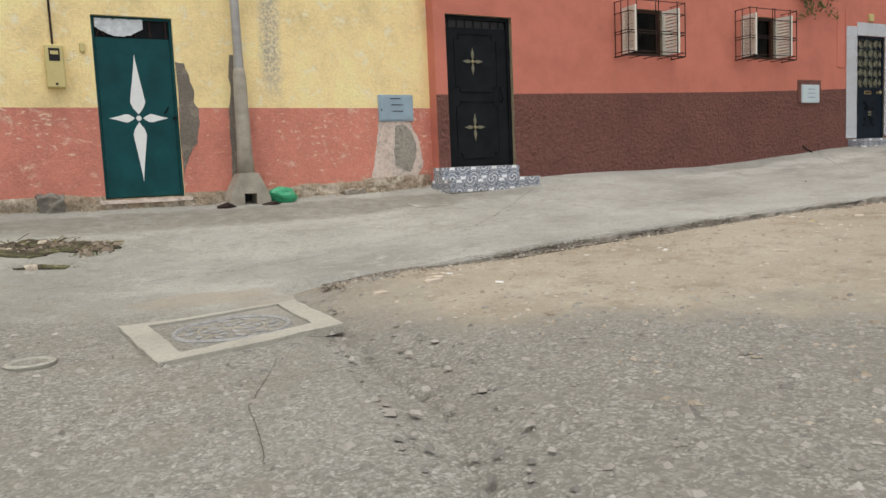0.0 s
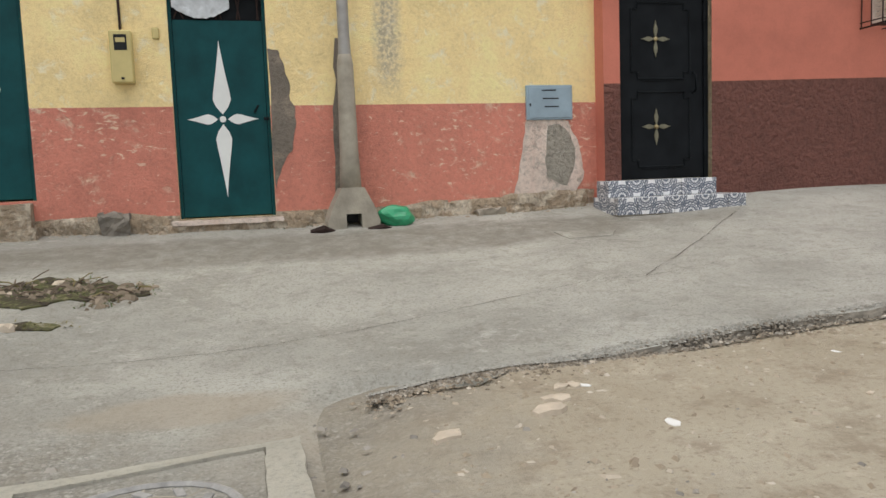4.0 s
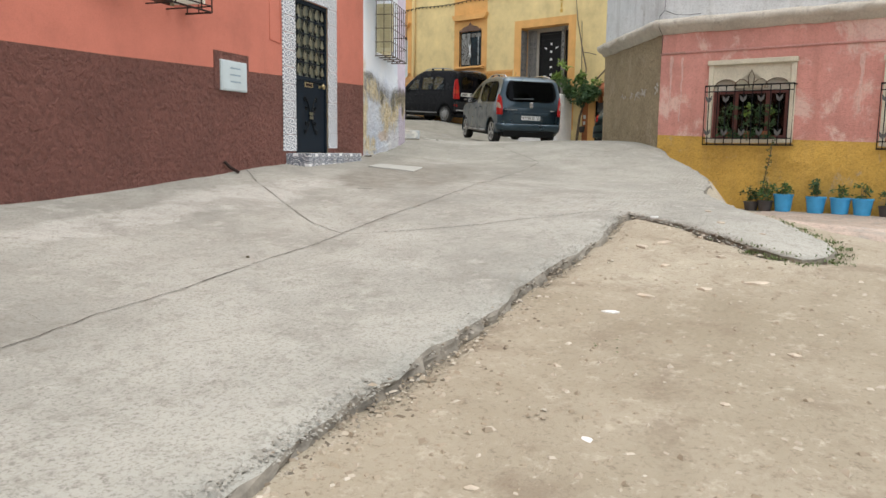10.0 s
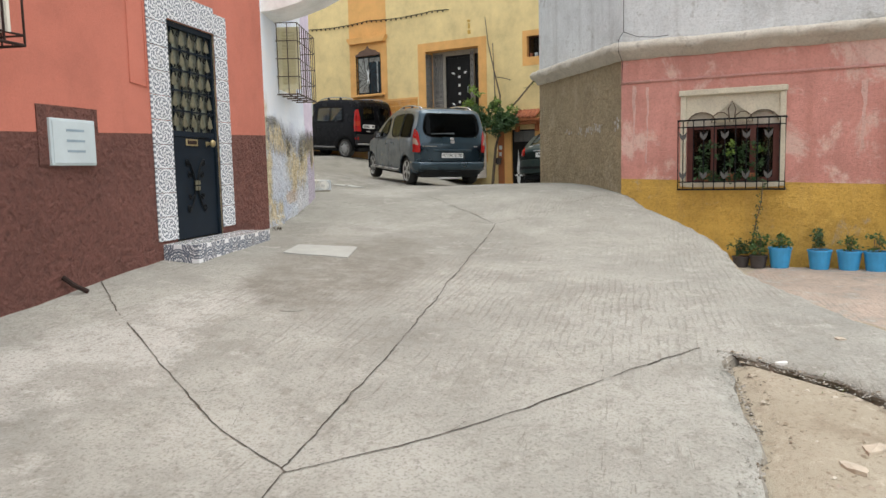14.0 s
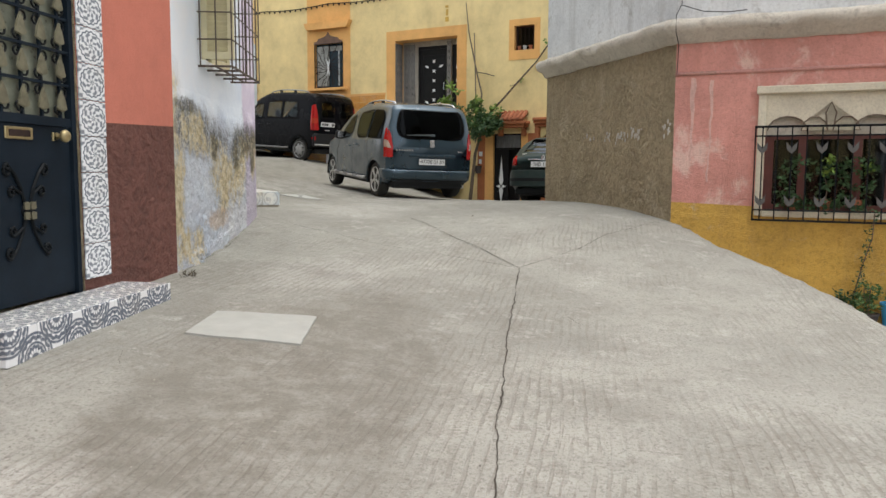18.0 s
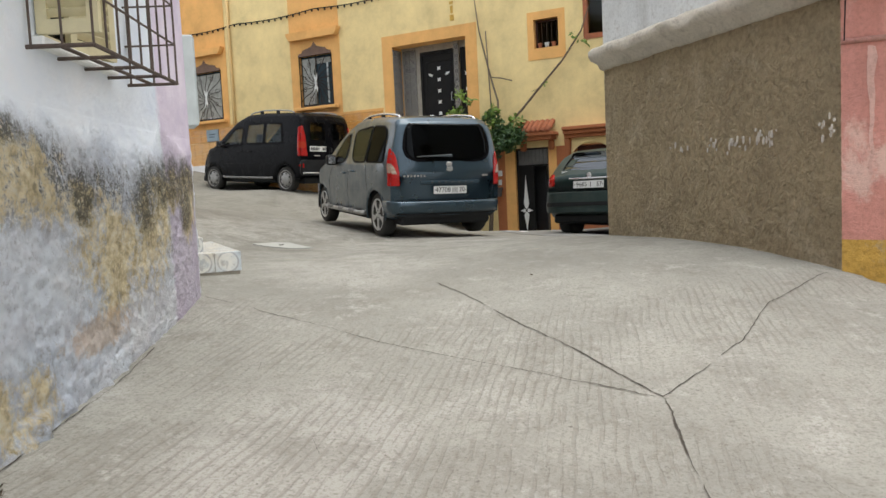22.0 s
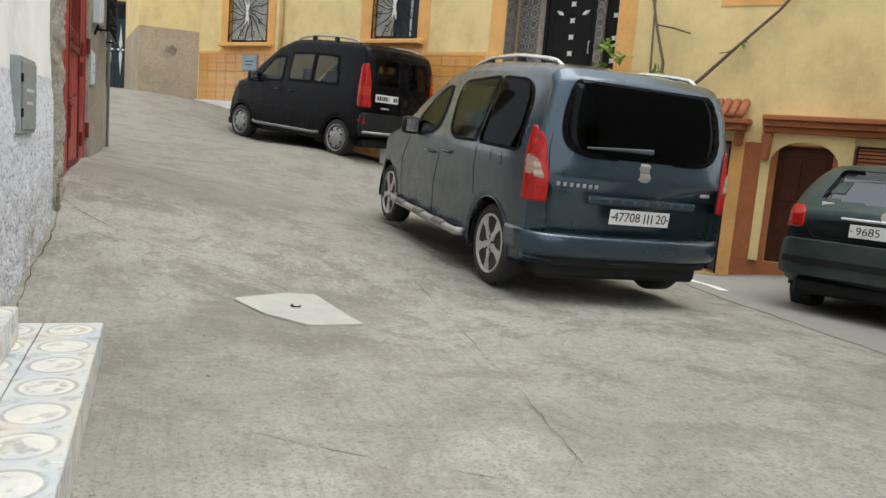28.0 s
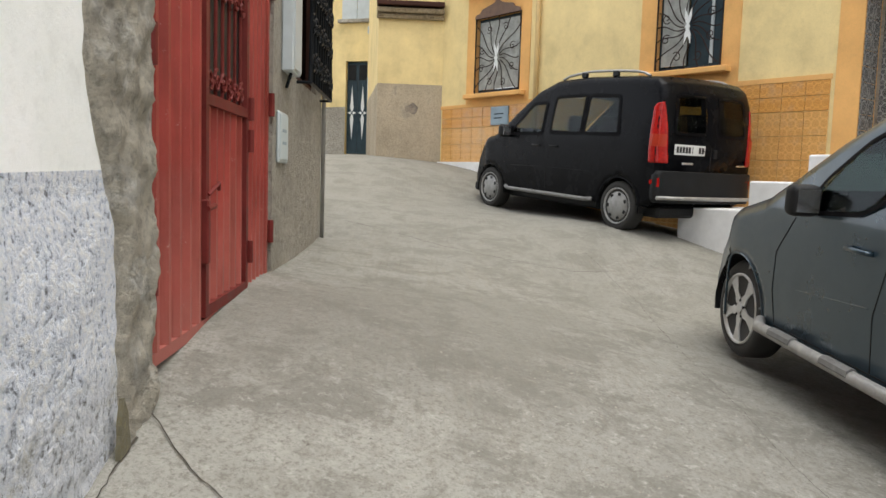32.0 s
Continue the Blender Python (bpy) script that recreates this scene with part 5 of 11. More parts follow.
# --- slate grey people carrier ---
MPV = dict(top=[(-0.70, 0.95), (-0.69, 1.02), (-0.672, 1.15), (-0.645, 1.32), (-0.60, 1.52), (-0.55, 1.635), (-0.46, 1.70), (-0.2, 1.735), (0.4, 1.755), (0.9, 1.745), (1.2, 1.705), (1.5, 1.61), (1.85, 1.43), (2.2, 1.215), (2.45, 1.09), (2.75, 1.01), (3.1, 0.935), (3.38, 0.84), (3.54, 0.69), (3.60, 0.52)],
           bx=[-0.70, -0.5, 0.3, 2.4, 3.3, 3.60], bz=[0.34, 0.28, 0.26, 0.26, 0.24, 0.30], half=0.89, belt=1.04, tumble=0.235, height=1.8, crown=0.03, rear_round=0.14, nose_round=0.5, wb=2.73, r=0.322, track=0.03,
           paint=PAINT_GREY, spokes=5, cover=False,
           windows=[dict(line=rounded([(-0.385, 1.085), (0.345, 1.085), (0.325, 1.628), (-0.11, 1.612), (-0.25, 1.55), (-0.325, 1.45)], 0.06), glass=GLASS_DARK, rim=0.012),
                    dict(line=rounded([(0.395, 1.09), (0.86, 1.075), (1.005, 1.13), (1.055, 1.25), (1.10, 1.49), (1.04, 1.575), (0.36, 1.63)], 0.06), glass=GLASS_SIDE, rim=0.016),
                    dict(line=rounded([(2.0, 1.03), (1.46, 1.075), (1.30, 1.15), (1.255, 1.26), (1.305, 1.53), (1.43, 1.515), (1.60, 1.43), (1.84, 1.235)], 0.04), glass=GLASS_SIDE, rim=0.016)],
           rear_windows=[dict(line=rounded([(-0.50, 1.105), (0.50, 1.105), (0.64, 1.16), (0.685, 1.28), (0.66, 1.46), (0.585, 1.645), (-0.585, 1.645), (-0.66, 1.46), (-0.685, 1.28), (-0.64, 1.16)], 0.09), glass=GLASS_DARK)],
           screen=(1.62, 2.36),
           seams=[("seam", [(1.215, 1.575), (1.17, 1.16), (1.20, 0.9), (1.28, 0.62), (1.26, 0.35)], (1, -1), PLASTIC), ("seam", [(0.352, 1.66), (0.37, 1.05), (0.375, 0.85), (0.33, 0.67)], (1, -1), PLASTIC),
                  ("seam", [(2.06, 1.0), (2.24, 0.78), (2.25, 0.55), (2.2, 0.36)], (1, -1), PLASTIC), ("seam", [(0.42, 0.345), (2.2, 0.345)], (1, -1), PLASTIC),
                  ("rail_slot", [(-0.40, 1.165), (0.31, 1.16)], (1, -1), CHROME), ("rail_slot", [(-0.41, 1.115), (0.31, 1.098)], (1, -1), PLASTIC), ("pillar_trim", [(0.372, 1.085), (0.345, 1.635)], (1, -1), DULLSTEP),
                  ("side_strip", [(0.46, 0.70), (1.2, 0.655)], (1, -1), PAINT_GREY), ("side_strip", [(1.32, 0.648), (1.98, 0.60)], (1, -1), PAINT_GREY),
                  ("fuel_flap", [(-0.13, 0.955), (0.07, 0.955), (0.08, 0.98), (0.07, 1.05), (-0.12, 1.05), (-0.13, 0.955)], (1,), PAINT_GREY), ("flap_notch", [(-0.13, 0.985), (-0.125, 0.958), (-0.05, 0.955)], (1,), PLASTIC)],
           handles=[(1.43, 0.907, 0.2), (1.02, 0.943, 0.2)], handle_mat=PAINT_GREY, mirror=(1.86, 1.11), mirror_mat=PLASTIC,
           lamps=[("tail_lamp", rounded([(-0.11, 0.76), (0.06, 0.76), (0.05, 1.05), (0.07, 1.2), (0.08, 1.287), (0.03, 1.285), (-0.015, 1.245), (-0.06, 1.17), (-0.095, 1.07), (-0.108, 0.95)], 0.02), LAMP_RED)],
           seats=(0.15, 1.05))
mpv_pose = stand(25.034, -0.308, (0.8463, 0.5327), 1.365, 3.475) @ Matrix.Rotation(radians(1.144), 4, "X")
mpv, side, back, bend, hw_f, rear_x, zt_f = car("people_carrier", mpv_pose, MPV, "dusty slate blue-grey people carrier parked on the concrete slope")
for s in (1, -1):
    def inset(u, z, off=0.0, s=s):
        if u >= 0:
            return bend(rear_x(z) + 0.02 + u, s * (hw_f(rear_x(z) + u, z) + off), z)
        return back(s * (hw_f(rear_x(z), z) + u - 0.004), z, off + 0.004)
    part("lamp_insert", panel(rounded([(-0.075, 0.925), (0.02, 0.935), (0.015, 1.085), (-0.04, 1.045)], 0.012), inset, 0.019, 0.01), LAMP_CLEAR, mpv)
    bar = [bend(-0.33 + 0.104 * k, s * 0.60, zt_f(-0.33 + 0.104 * k) + 0.004 + 0.05 * math.sin(math.pi * min(1, max(0, k / 17))) ** 0.35) for k in range(18)]
    part("roof_rail", tube(bar, 0.019, 8), CHROME, mpv, "silver roof rail", smooth=True)
    for px in (0.35, 0.95):
        part("rail_foot", moved(box(-0.06, 0.06, -0.014, 0.014, -0.01, 0.045, 0.008), Matrix.Translation(bend(px, s * 0.60, zt_f(px) + 0.01))), PLASTIC, mpv)
    step = tube([side(s)(0.42, 0.33, 0.02), side(s)(0.5, 0.32, 0.07), side(s)(2.25, 0.32, 0.07), side(s)(2.33, 0.34, 0.02)], 0.034, 10)
    sb = part("side_step", step, DULLSTEP, mpv, "silver tubular side step with black pads", smooth=True)
    for px in (0.85, 1.4, 1.95):
        part("tread_pad", tube([side(s)(px - 0.12, 0.332, 0.075), side(s)(px + 0.12, 0.332, 0.075)], 0.033, 8), STEPPAD, sb)
# back bumper, wraps round the corners
bm = bmesh.new()
prof = [(0.365, -0.03), (0.38, 0.018), (0.42, 0.042), (0.47, 0.055), (0.52, 0.055), (0.542, 0.042), (0.55, 0.0)]
rows = []
for k in range(33):
    a = -1 + 2 * k / 32
    row = []
    for z, o in prof:
        if abs(a) > 0.72:
            s = 1 if a > 0 else -1
            t = (abs(a) - 0.72) / 0.28
            row.append(bm.verts.new(bend(-0.70 + 0.36 * t, s * (hw_f(-0.6, z) + o * 0.6), z)))
        else:
            row.append(bm.verts.new(bend(-0.70 - o, a / 0.72 * hw_f(-0.7, z), z)))
    rows.append(row)
for p, q in zip(rows, rows[1:]):
    for k in range(len(prof) - 1):
        bm.faces.new((p[k], p[k + 1], q[k + 1], q[k]))
bmesh.ops.recalc_face_normals(bm, faces=bm.faces)
part("bumper", bm, PAINT_GREY, mpv, "body-coloured rear bumper", smooth=True)
part("bumper_skirt", panel([(-0.74, 0.31), (0.74, 0.31), (0.80, 0.375), (-0.80, 0.375)], back, -0.02, 0.03), PLASTIC, mpv, smooth=True)
gate_line = [(-0.71, 0.555), (0.71, 0.555), (0.745, 0.8), (0.75, 1.0), (0.755, 1.14), (0.72, 1.4), (0.62, 1.68), (-0.62, 1.68), (-0.72, 1.4), (-0.755, 1.14), (-0.75, 1.0), (-0.745, 0.8), (-0.71, 0.555)]
part("tailgate_seam", tube([back(y, z, 0.002) for y, z in gate_line], 0.005, 5), PLASTIC, mpv)
part("grip_bar", moved(box(-0.03, 0.02, -0.47, 0.47, -0.03, 0.03, 0.018, seg=2), Matrix.Translation(back(0, 0.81, 0.015))), PAINT_GREY, mpv, "tailgate grip with raised plain letters")
for k in range(7):
    part("badge_letter", moved(box(-0.004, 0.004, -0.016, 0.016, -0.012, 0.012, 0.002), Matrix.Translation(back(0.29 - 0.105 * k, 0.812, 0.048))), BUMPER, mpv)
    part("badge_letter", moved(box(-0.004, 0.004, -0.014, 0.014, -0.014, 0.014, 0.002), Matrix.Translation(back(0.68 - 0.048 * k, 0.90, 0.006))), DULLSTEP, mpv)
for k in range(3):
    part("badge_letter", moved(box(-0.004, 0.004, -0.014, 0.012, -0.012, 0.012, 0.002), Matrix.Translation(back(-0.55 - 0.034 * k, 0.90, 0.006))), DULLSTEP, mpv)
lion = [(-0.05, -0.06), (-0.01, -0.07), (0.0, -0.02), (0.03, -0.065), (0.055, -0.05), (0.03, -0.005), (0.055, 0.02), (0.035, 0.07), (-0.02, 0.075), (-0.055, 0.05), (-0.03, 0.02), (-0.055, -0.01)]
part("badge", panel(lion, lambda y, z, off=0.0: back(y, 1.03 + z, off), 0.012, 0.01, 6, 8), CHROME, mpv, "plain bright metal badge")
part("wiper", tube([back(-0.04, 1.185, 0.03), back(0.16, 1.182, 0.035), back(0.50, 1.17, 0.03)], [0.022, 0.014, 0.008], 7), BUMPER, mpv)
part("stop_lamp", panel(rounded([(-0.13, 1.655), (0.13, 1.655), (0.12, 1.688), (-0.12, 1.688)], 0.01), back, 0.02, 0.02), LAMP_RED, mpv)
number_plate(mpv, back(0.0, 0.70, 0.02), 0, "47708", 3, "20")
part("aerial", tube([(0.9, 0.0, 1.76), (0.7, 0.0, 1.90)], [0.006, 0.003], 6), PLASTIC, mpv)

# --- black leisure van ---
LEISURE = dict(top=[(-0.60, 0.90), (-0.595, 1.1), (-0.57, 1.35), (-0.53, 1.58), (-0.47, 1.70), (-0.36, 1.765), (0.0, 1.79), (0.8, 1.80), (1.35, 1.77), (1.7, 1.64), (2.05, 1.40), (2.42, 1.12), (2.6, 1.04), (2.95, 0.98), (3.2, 0.88), (3.32, 0.72), (3.37, 0.5)],
               bx=[-0.6, -0.4, 0.3, 2.3, 3.1, 3.37], bz=[0.40, 0.30, 0.28, 0.28, 0.26, 0.32], half=0.83, belt=1.05, tumble=0.13, height=1.82, crown=0.03, rear_round=0.10, nose_round=0.42, wb=2.60, r=0.29,
               paint=PAINT_BLACK, spokes=7, cover=True,
               windows=[dict(line=rounded([(0.04, 1.10), (0.665, 1.10), (0.66, 1.585), (0.13, 1.57)], 0.07), glass=GLASS_CLEAR),
                        dict(line=rounded([(0.70, 1.10), (1.31, 1.09), (1.29, 1.565), (0.70, 1.585)], 0.05), glass=GLASS_CLEAR),
                        dict(line=rounded([(1.46, 1.07), (2.22, 1.05), (2.1, 1.14), (1.72, 1.48), (1.44, 1.50)], 0.05), glass=GLASS_CLEAR)],
               rear_windows=[dict(line=rounded([(0.10, 1.15), (0.60, 1.15), (0.56, 1.58), (0.10, 1.60)], 0.06), glass=GLASS_CLEAR, mirror=True)],
               screen=(1.74, 2.40),
               seams=[("seam", [(1.38, 1.62), (1.38, 0.9), (1.34, 0.38)], (1, -1), PLASTIC), ("seam", [(2.3, 1.0), (2.28, 0.7), (2.16, 0.5)], (1, -1), PLASTIC), ("side_strip", [(0.5, 0.66), (1.3, 0.66)], (1, -1), PLASTIC), ("side_strip", [(1.42, 0.66), (2.1, 0.64)], (1, -1), PLASTIC)],
               handles=[(1.56, 0.93, 0.15), (1.20, 0.93, 0.15)], handle_mat=PLASTIC, mirror=(2.18, 1.10), mirror_mat=PLASTIC,
               lamps=[("tail_lamp", rounded([(-0.14, 0.82), (0.07, 0.82), (0.07, 1.45), (-0.03, 1.50), (-0.11, 1.2)], 0.02), LAMP_RED)],
               seats=(0.25, 0.95, 1.55))
lv_pose = stand(31.085, 3.325, (0.494, 0.869), 2.12, 3.5)
leisure, side, back, bend, hw_f, rear_x, zt_f = car("leisure_van", lv_pose, LEISURE, "glossy black leisure van parked beside the yellow house")
for s in (1, -1):
    bar = [bend(-0.2 + 0.1 * k, s * 0.67, zt_f(-0.2 + 0.1 * k) + 0.01 + 0.06 * math.sin(math.pi * k / 15) ** 0.4) for k in range(16)]
    part("roof_rail", tube(bar, 0.016, 8), DULLSTEP, leisure, "dull silver roof rail", smooth=True)
    for bx in (0.35, 0.9):
        part("rail_foot", moved(box(-0.05, 0.05, -0.02, 0.02, -0.05, 0.02, 0.01), Matrix.Translation(bend(bx, s * 0.67, zt_f(bx) + 0.05))), PLASTIC, leisure)
    part("side_step", tube([side(s)(0.42, 0.33, 0.01), side(s)(0.5, 0.32, 0.05), side(s)(2.1, 0.32, 0.05), side(s)(2.2, 0.34, 0.01)], 0.026, 8), STEPPAD, leisure, "dull grey tubular side step", smooth=True)
    def inset(u, z, off=0.0, s=s):
        if u >= 0:
            return bend(rear_x(z) + 0.02 + u, s * (hw_f(rear_x(z) + u, z) + off), z)
        return back(s * (hw_f(rear_x(z), z) + u - 0.004), z, off + 0.004)
    part("amber_lamp", panel(rounded([(-0.10, 1.0), (0.05, 1.0), (0.05, 1.14), (-0.10, 1.14)], 0.02), inset, 0.019, 0.01), LAMP_AMBER, leisure)
    part("fog_lamp", panel(rounded([(-0.12, 0.56), (0.0, 0.56), (0.0, 0.66), (-0.12, 0.66)], 0.02), inset, 0.03, 0.02), LAMP_RED, leisure)
part("bumper", panel(rounded([(-0.80, 0.38), (0.80, 0.38), (0.82, 0.56), (0.80, 0.74), (-0.80, 0.74), (-0.82, 0.56)], 0.05), back, 0.035, 0.06, 20, 8), PLASTIC, leisure, "black plastic rear bumper", smooth=True)
part("bumper_bar", tube([back(y, 0.44, 0.075) for y in (-0.8, -0.5, 0.0, 0.5, 0.8)], 0.022, 8), DULLSTEP, leisure, smooth=True)
part("door_seam", tube([back(0.0, z, 0.004) for z in (0.76, 1.0, 1.3, 1.55, 1.7)], 0.006, 5), PLASTIC, leisure)
part("stop_lamp", panel([(-0.1, 1.68), (0.1, 1.68), (0.1, 1.715), (-0.1, 1.715)], back, 0.012, 0.012), LAMP_RED, leisure)
part("lock", moved(box(-0.01, 0.01, -0.03, 0.03, -0.05, 0.05, 0.008), Matrix.Translation(back(-0.07, 0.95, 0.01))), PLASTIC, leisure)
number_plate(leisure, back(0.36, 0.98, 0.012), 0, "", 1, "", w=0.50, h=0.115)
part("badge_letter", moved(box(-0.003, 0.003, -0.09, 0.09, -0.012, 0.012), Matrix.Translation(back(0.42, 0.83, 0.04))), CHROME, leisure)
part("badge_letter", moved(box(-0.003, 0.003, -0.08, 0.08, -0.010, 0.010), Matrix.Translation(back(-0.5, 0.83, 0.04))), CHROME, leisure)

# --- dark green hatchback ---
HATCH = dict(top=[(-0.80, 0.84), (-0.79, 0.92), (-0.70, 1.0), (-0.56, 1.12), (-0.36, 1.28), (-0.15, 1.39), (0.2, 1.44), (0.9, 1.46), (1.3, 1.43), (1.7, 1.25), (2.15, 1.0), (2.4, 0.92), (2.8, 0.84), (3.05, 0.72), (3.12, 0.5)],
             bx=[-0.8, -0.6, 0.3, 2.2, 3.12], bz=[0.38, 0.28, 0.22, 0.22, 0.28], half=0.855, belt=0.92, tumble=0.30, height=1.46, crown=0.025, rear_round=0.2, nose_round=0.5, wb=2.5, r=0.30,
             paint=PAINT_GREEN, spokes=6, cover=True,
             windows=[dict(line=rounded([(-0.30, 0.99), (0.55, 0.96), (0.5, 1.34), (0.05, 1.33)], 0.05), glass=GLASS_DARK), dict(line=rounded([(0.65, 0.96), (1.85, 0.95), (1.35, 1.30), (0.6, 1.35)], 0.05), glass=GLASS_SIDE)],
             rear_windows=[dict(line=rounded([(-0.60, 1.02), (0.60, 1.02), (0.50, 1.33), (-0.50, 1.33)], 0.06), glass=GLASS_SKY)],
             screen=(1.4, 2.1), seams=[("seam", [(0.6, 1.36), (0.6, 0.9), (0.55, 0.35)], (1, -1), PLASTIC)],
             handles=[(0.75, 0.80, 0.15)], handle_mat=PAINT_GREEN, mirror=(1.75, 0.98), mirror_mat=PAINT_GREEN,
             lamps=[("tail_lamp", rounded([(-0.17, 0.78), (0.16, 0.76), (0.20, 0.86), (0.12, 0.99), (-0.10, 0.99), (-0.17, 0.92)], 0.03), LAMP_RED)], seats=(0.5, 1.3))
hatch_pose = stand(26.089, -3.138, (0.8484, -0.5293), 1.141, -5.0)
hatch, side, back, bend, hw_f, rear_x, zt_f = car("hatchback", hatch_pose, HATCH, "dark green hatchback parked in the sunken corner by the house")
part("bumper", panel(rounded([(-0.83, 0.36), (0.83, 0.36), (0.85, 0.5), (0.82, 0.68), (-0.82, 0.68), (-0.85, 0.5)], 0.05), back, 0.05, 0.08, 20, 8), PAINT_GREEN, hatch, smooth=True)
part("bumper_strip", panel([(-0.8, 0.46), (0.8, 0.46), (0.8, 0.52), (-0.8, 0.52)], back, 0.062, 0.02, 16, 3), PLASTIC, hatch)
part("grip_bar", moved(box(-0.02, 0.02, -0.34, 0.34, -0.012, 0.012, 0.006), Matrix.Translation(back(0, 0.885, 0.02))), CHROME, hatch)
part("tailgate_seam", tube([back(y, z, 0.003) for y, z in ((-0.62, 0.98), (-0.64, 0.8), (-0.55, 0.70), (0.55, 0.70), (0.64, 0.8), (0.62, 0.98))], 0.005, 5), PLASTIC, hatch)
part("badge", moved(lathe([(0.045, 0), (0.045, 0.01), (0.03, 0.012)], 18), Matrix.Translation(back(0, 0.93, 0.03)) @ Matrix.Rotation(radians(-90), 4, "Y")), CHROME, hatch, "plain round badge")
number_plate(hatch, back(0.0, 0.79, 0.02), 0, "9685", 1, "57")
part("sticker", moved(box(-0.003, 0.003, -0.05, 0.05, -0.02, 0.02), Matrix.Translation(back(0.5, 1.0, 0.02))), PLATE_WHITE, hatch)

# ---- things on the yellow and terracotta houses ----
TEAL = plain("dark teal gloss paint", (0.006, 0.060, 0.066), 0.42, vary=0.3, scale=3, bump=0.05, bump_scale=20, gloss=0.15)
WHITEPAINT = plain("white gloss paint", (0.72, 0.74, 0.72), 0.45, vary=0.06)
BLACKPAINT = plain("black enamel on steel", (0.012, 0.014, 0.016), 0.38, vary=0.35, scale=4, bump=0.05, gloss=0.06)
NIGHTBLUE = plain("blue-black enamel on steel", (0.012, 0.019, 0.028), 0.40, vary=0.3, scale=4, bump=0.04, gloss=0.08)
BRASS = plain("worn brass", (0.42, 0.34, 0.18), 0.42, 0.7, vary=0.3, scale=30)
DULLBRASS = plain("tarnished brass", (0.20, 0.19, 0.13), 0.5, 0.5, vary=0.35, scale=40)
SHELLBRASS = plain("dull greenish bronze", (0.22, 0.21, 0.145), 0.5, 0.5, vary=0.35, scale=25)
RUSTIRON = plain("rusty dark iron bars", (0.045, 0.030, 0.026), 0.75, 0.3, vary=0.4, scale=15, gloss=0.15)
CAGEIRON = plain("pale rusty iron", (0.12, 0.095, 0.08), 0.75, 0.2, vary=0.4, scale=15, gloss=0.2)
CREAMPLASTIC = plain("sun-bleached cream plastic", (0.56, 0.47, 0.20), 0.6, vary=0.1)
GREYMETAL = plain("blue-grey painted sheet metal", (0.27, 0.36, 0.42), 0.5, vary=0.15, scale=5)
LIGHTBOX = plain("pale grey painted box", (0.52, 0.60, 0.62), 0.5, vary=0.08)
STEELPOLE = plain("weathered galvanised steel", (0.33, 0.32, 0.30), 0.6, 0.3, vary=0.25, scale=6)
POLECEM = plain("rough cement", (0.34, 0.31, 0.25), 0.95, vary=0.3, scale=5, bump=0.5, bump_scale=30)
SHUTTER = plain("white painted shutter wood", (0.70, 0.67, 0.58), 0.6, vary=0.12, scale=7)
FROST = plain("frosted greenish glass", (0.62, 0.64, 0.54), 0.35, vary=0.35, scale=9, bump=0.15)
DIMFROST = plain("dim greenish glass", (0.20, 0.215, 0.165), 0.3, vary=0.45, scale=12, bump=0.15)
PANE = glass("window pane", (0.35, 0.38, 0.36))
DARKWOOD = plain("dark brown varnished wood", (0.055, 0.022, 0.014), 0.5, vary=0.3, scale=4, gloss=0.15)
DARKSTONE = plain("dark weathered stone", (0.20, 0.18, 0.15), 0.95, vary=0.35, scale=9, bump=0.6, bump_scale=25)
STONE = plain("rough pale stone", (0.36, 0.32, 0.26), 0.95, vary=0.25, scale=9, bump=0.5, bump_scale=25)
GREENBAG = plain("green plastic bag", (0.03, 0.30, 0.14), 0.35, vary=0.25, scale=20)
SHEETPLASTIC = plain("crumpled clear plastic sheet", (0.55, 0.58, 0.60), 0.25, vary=0.2, scale=14, bump=0.6, bump_scale=18)


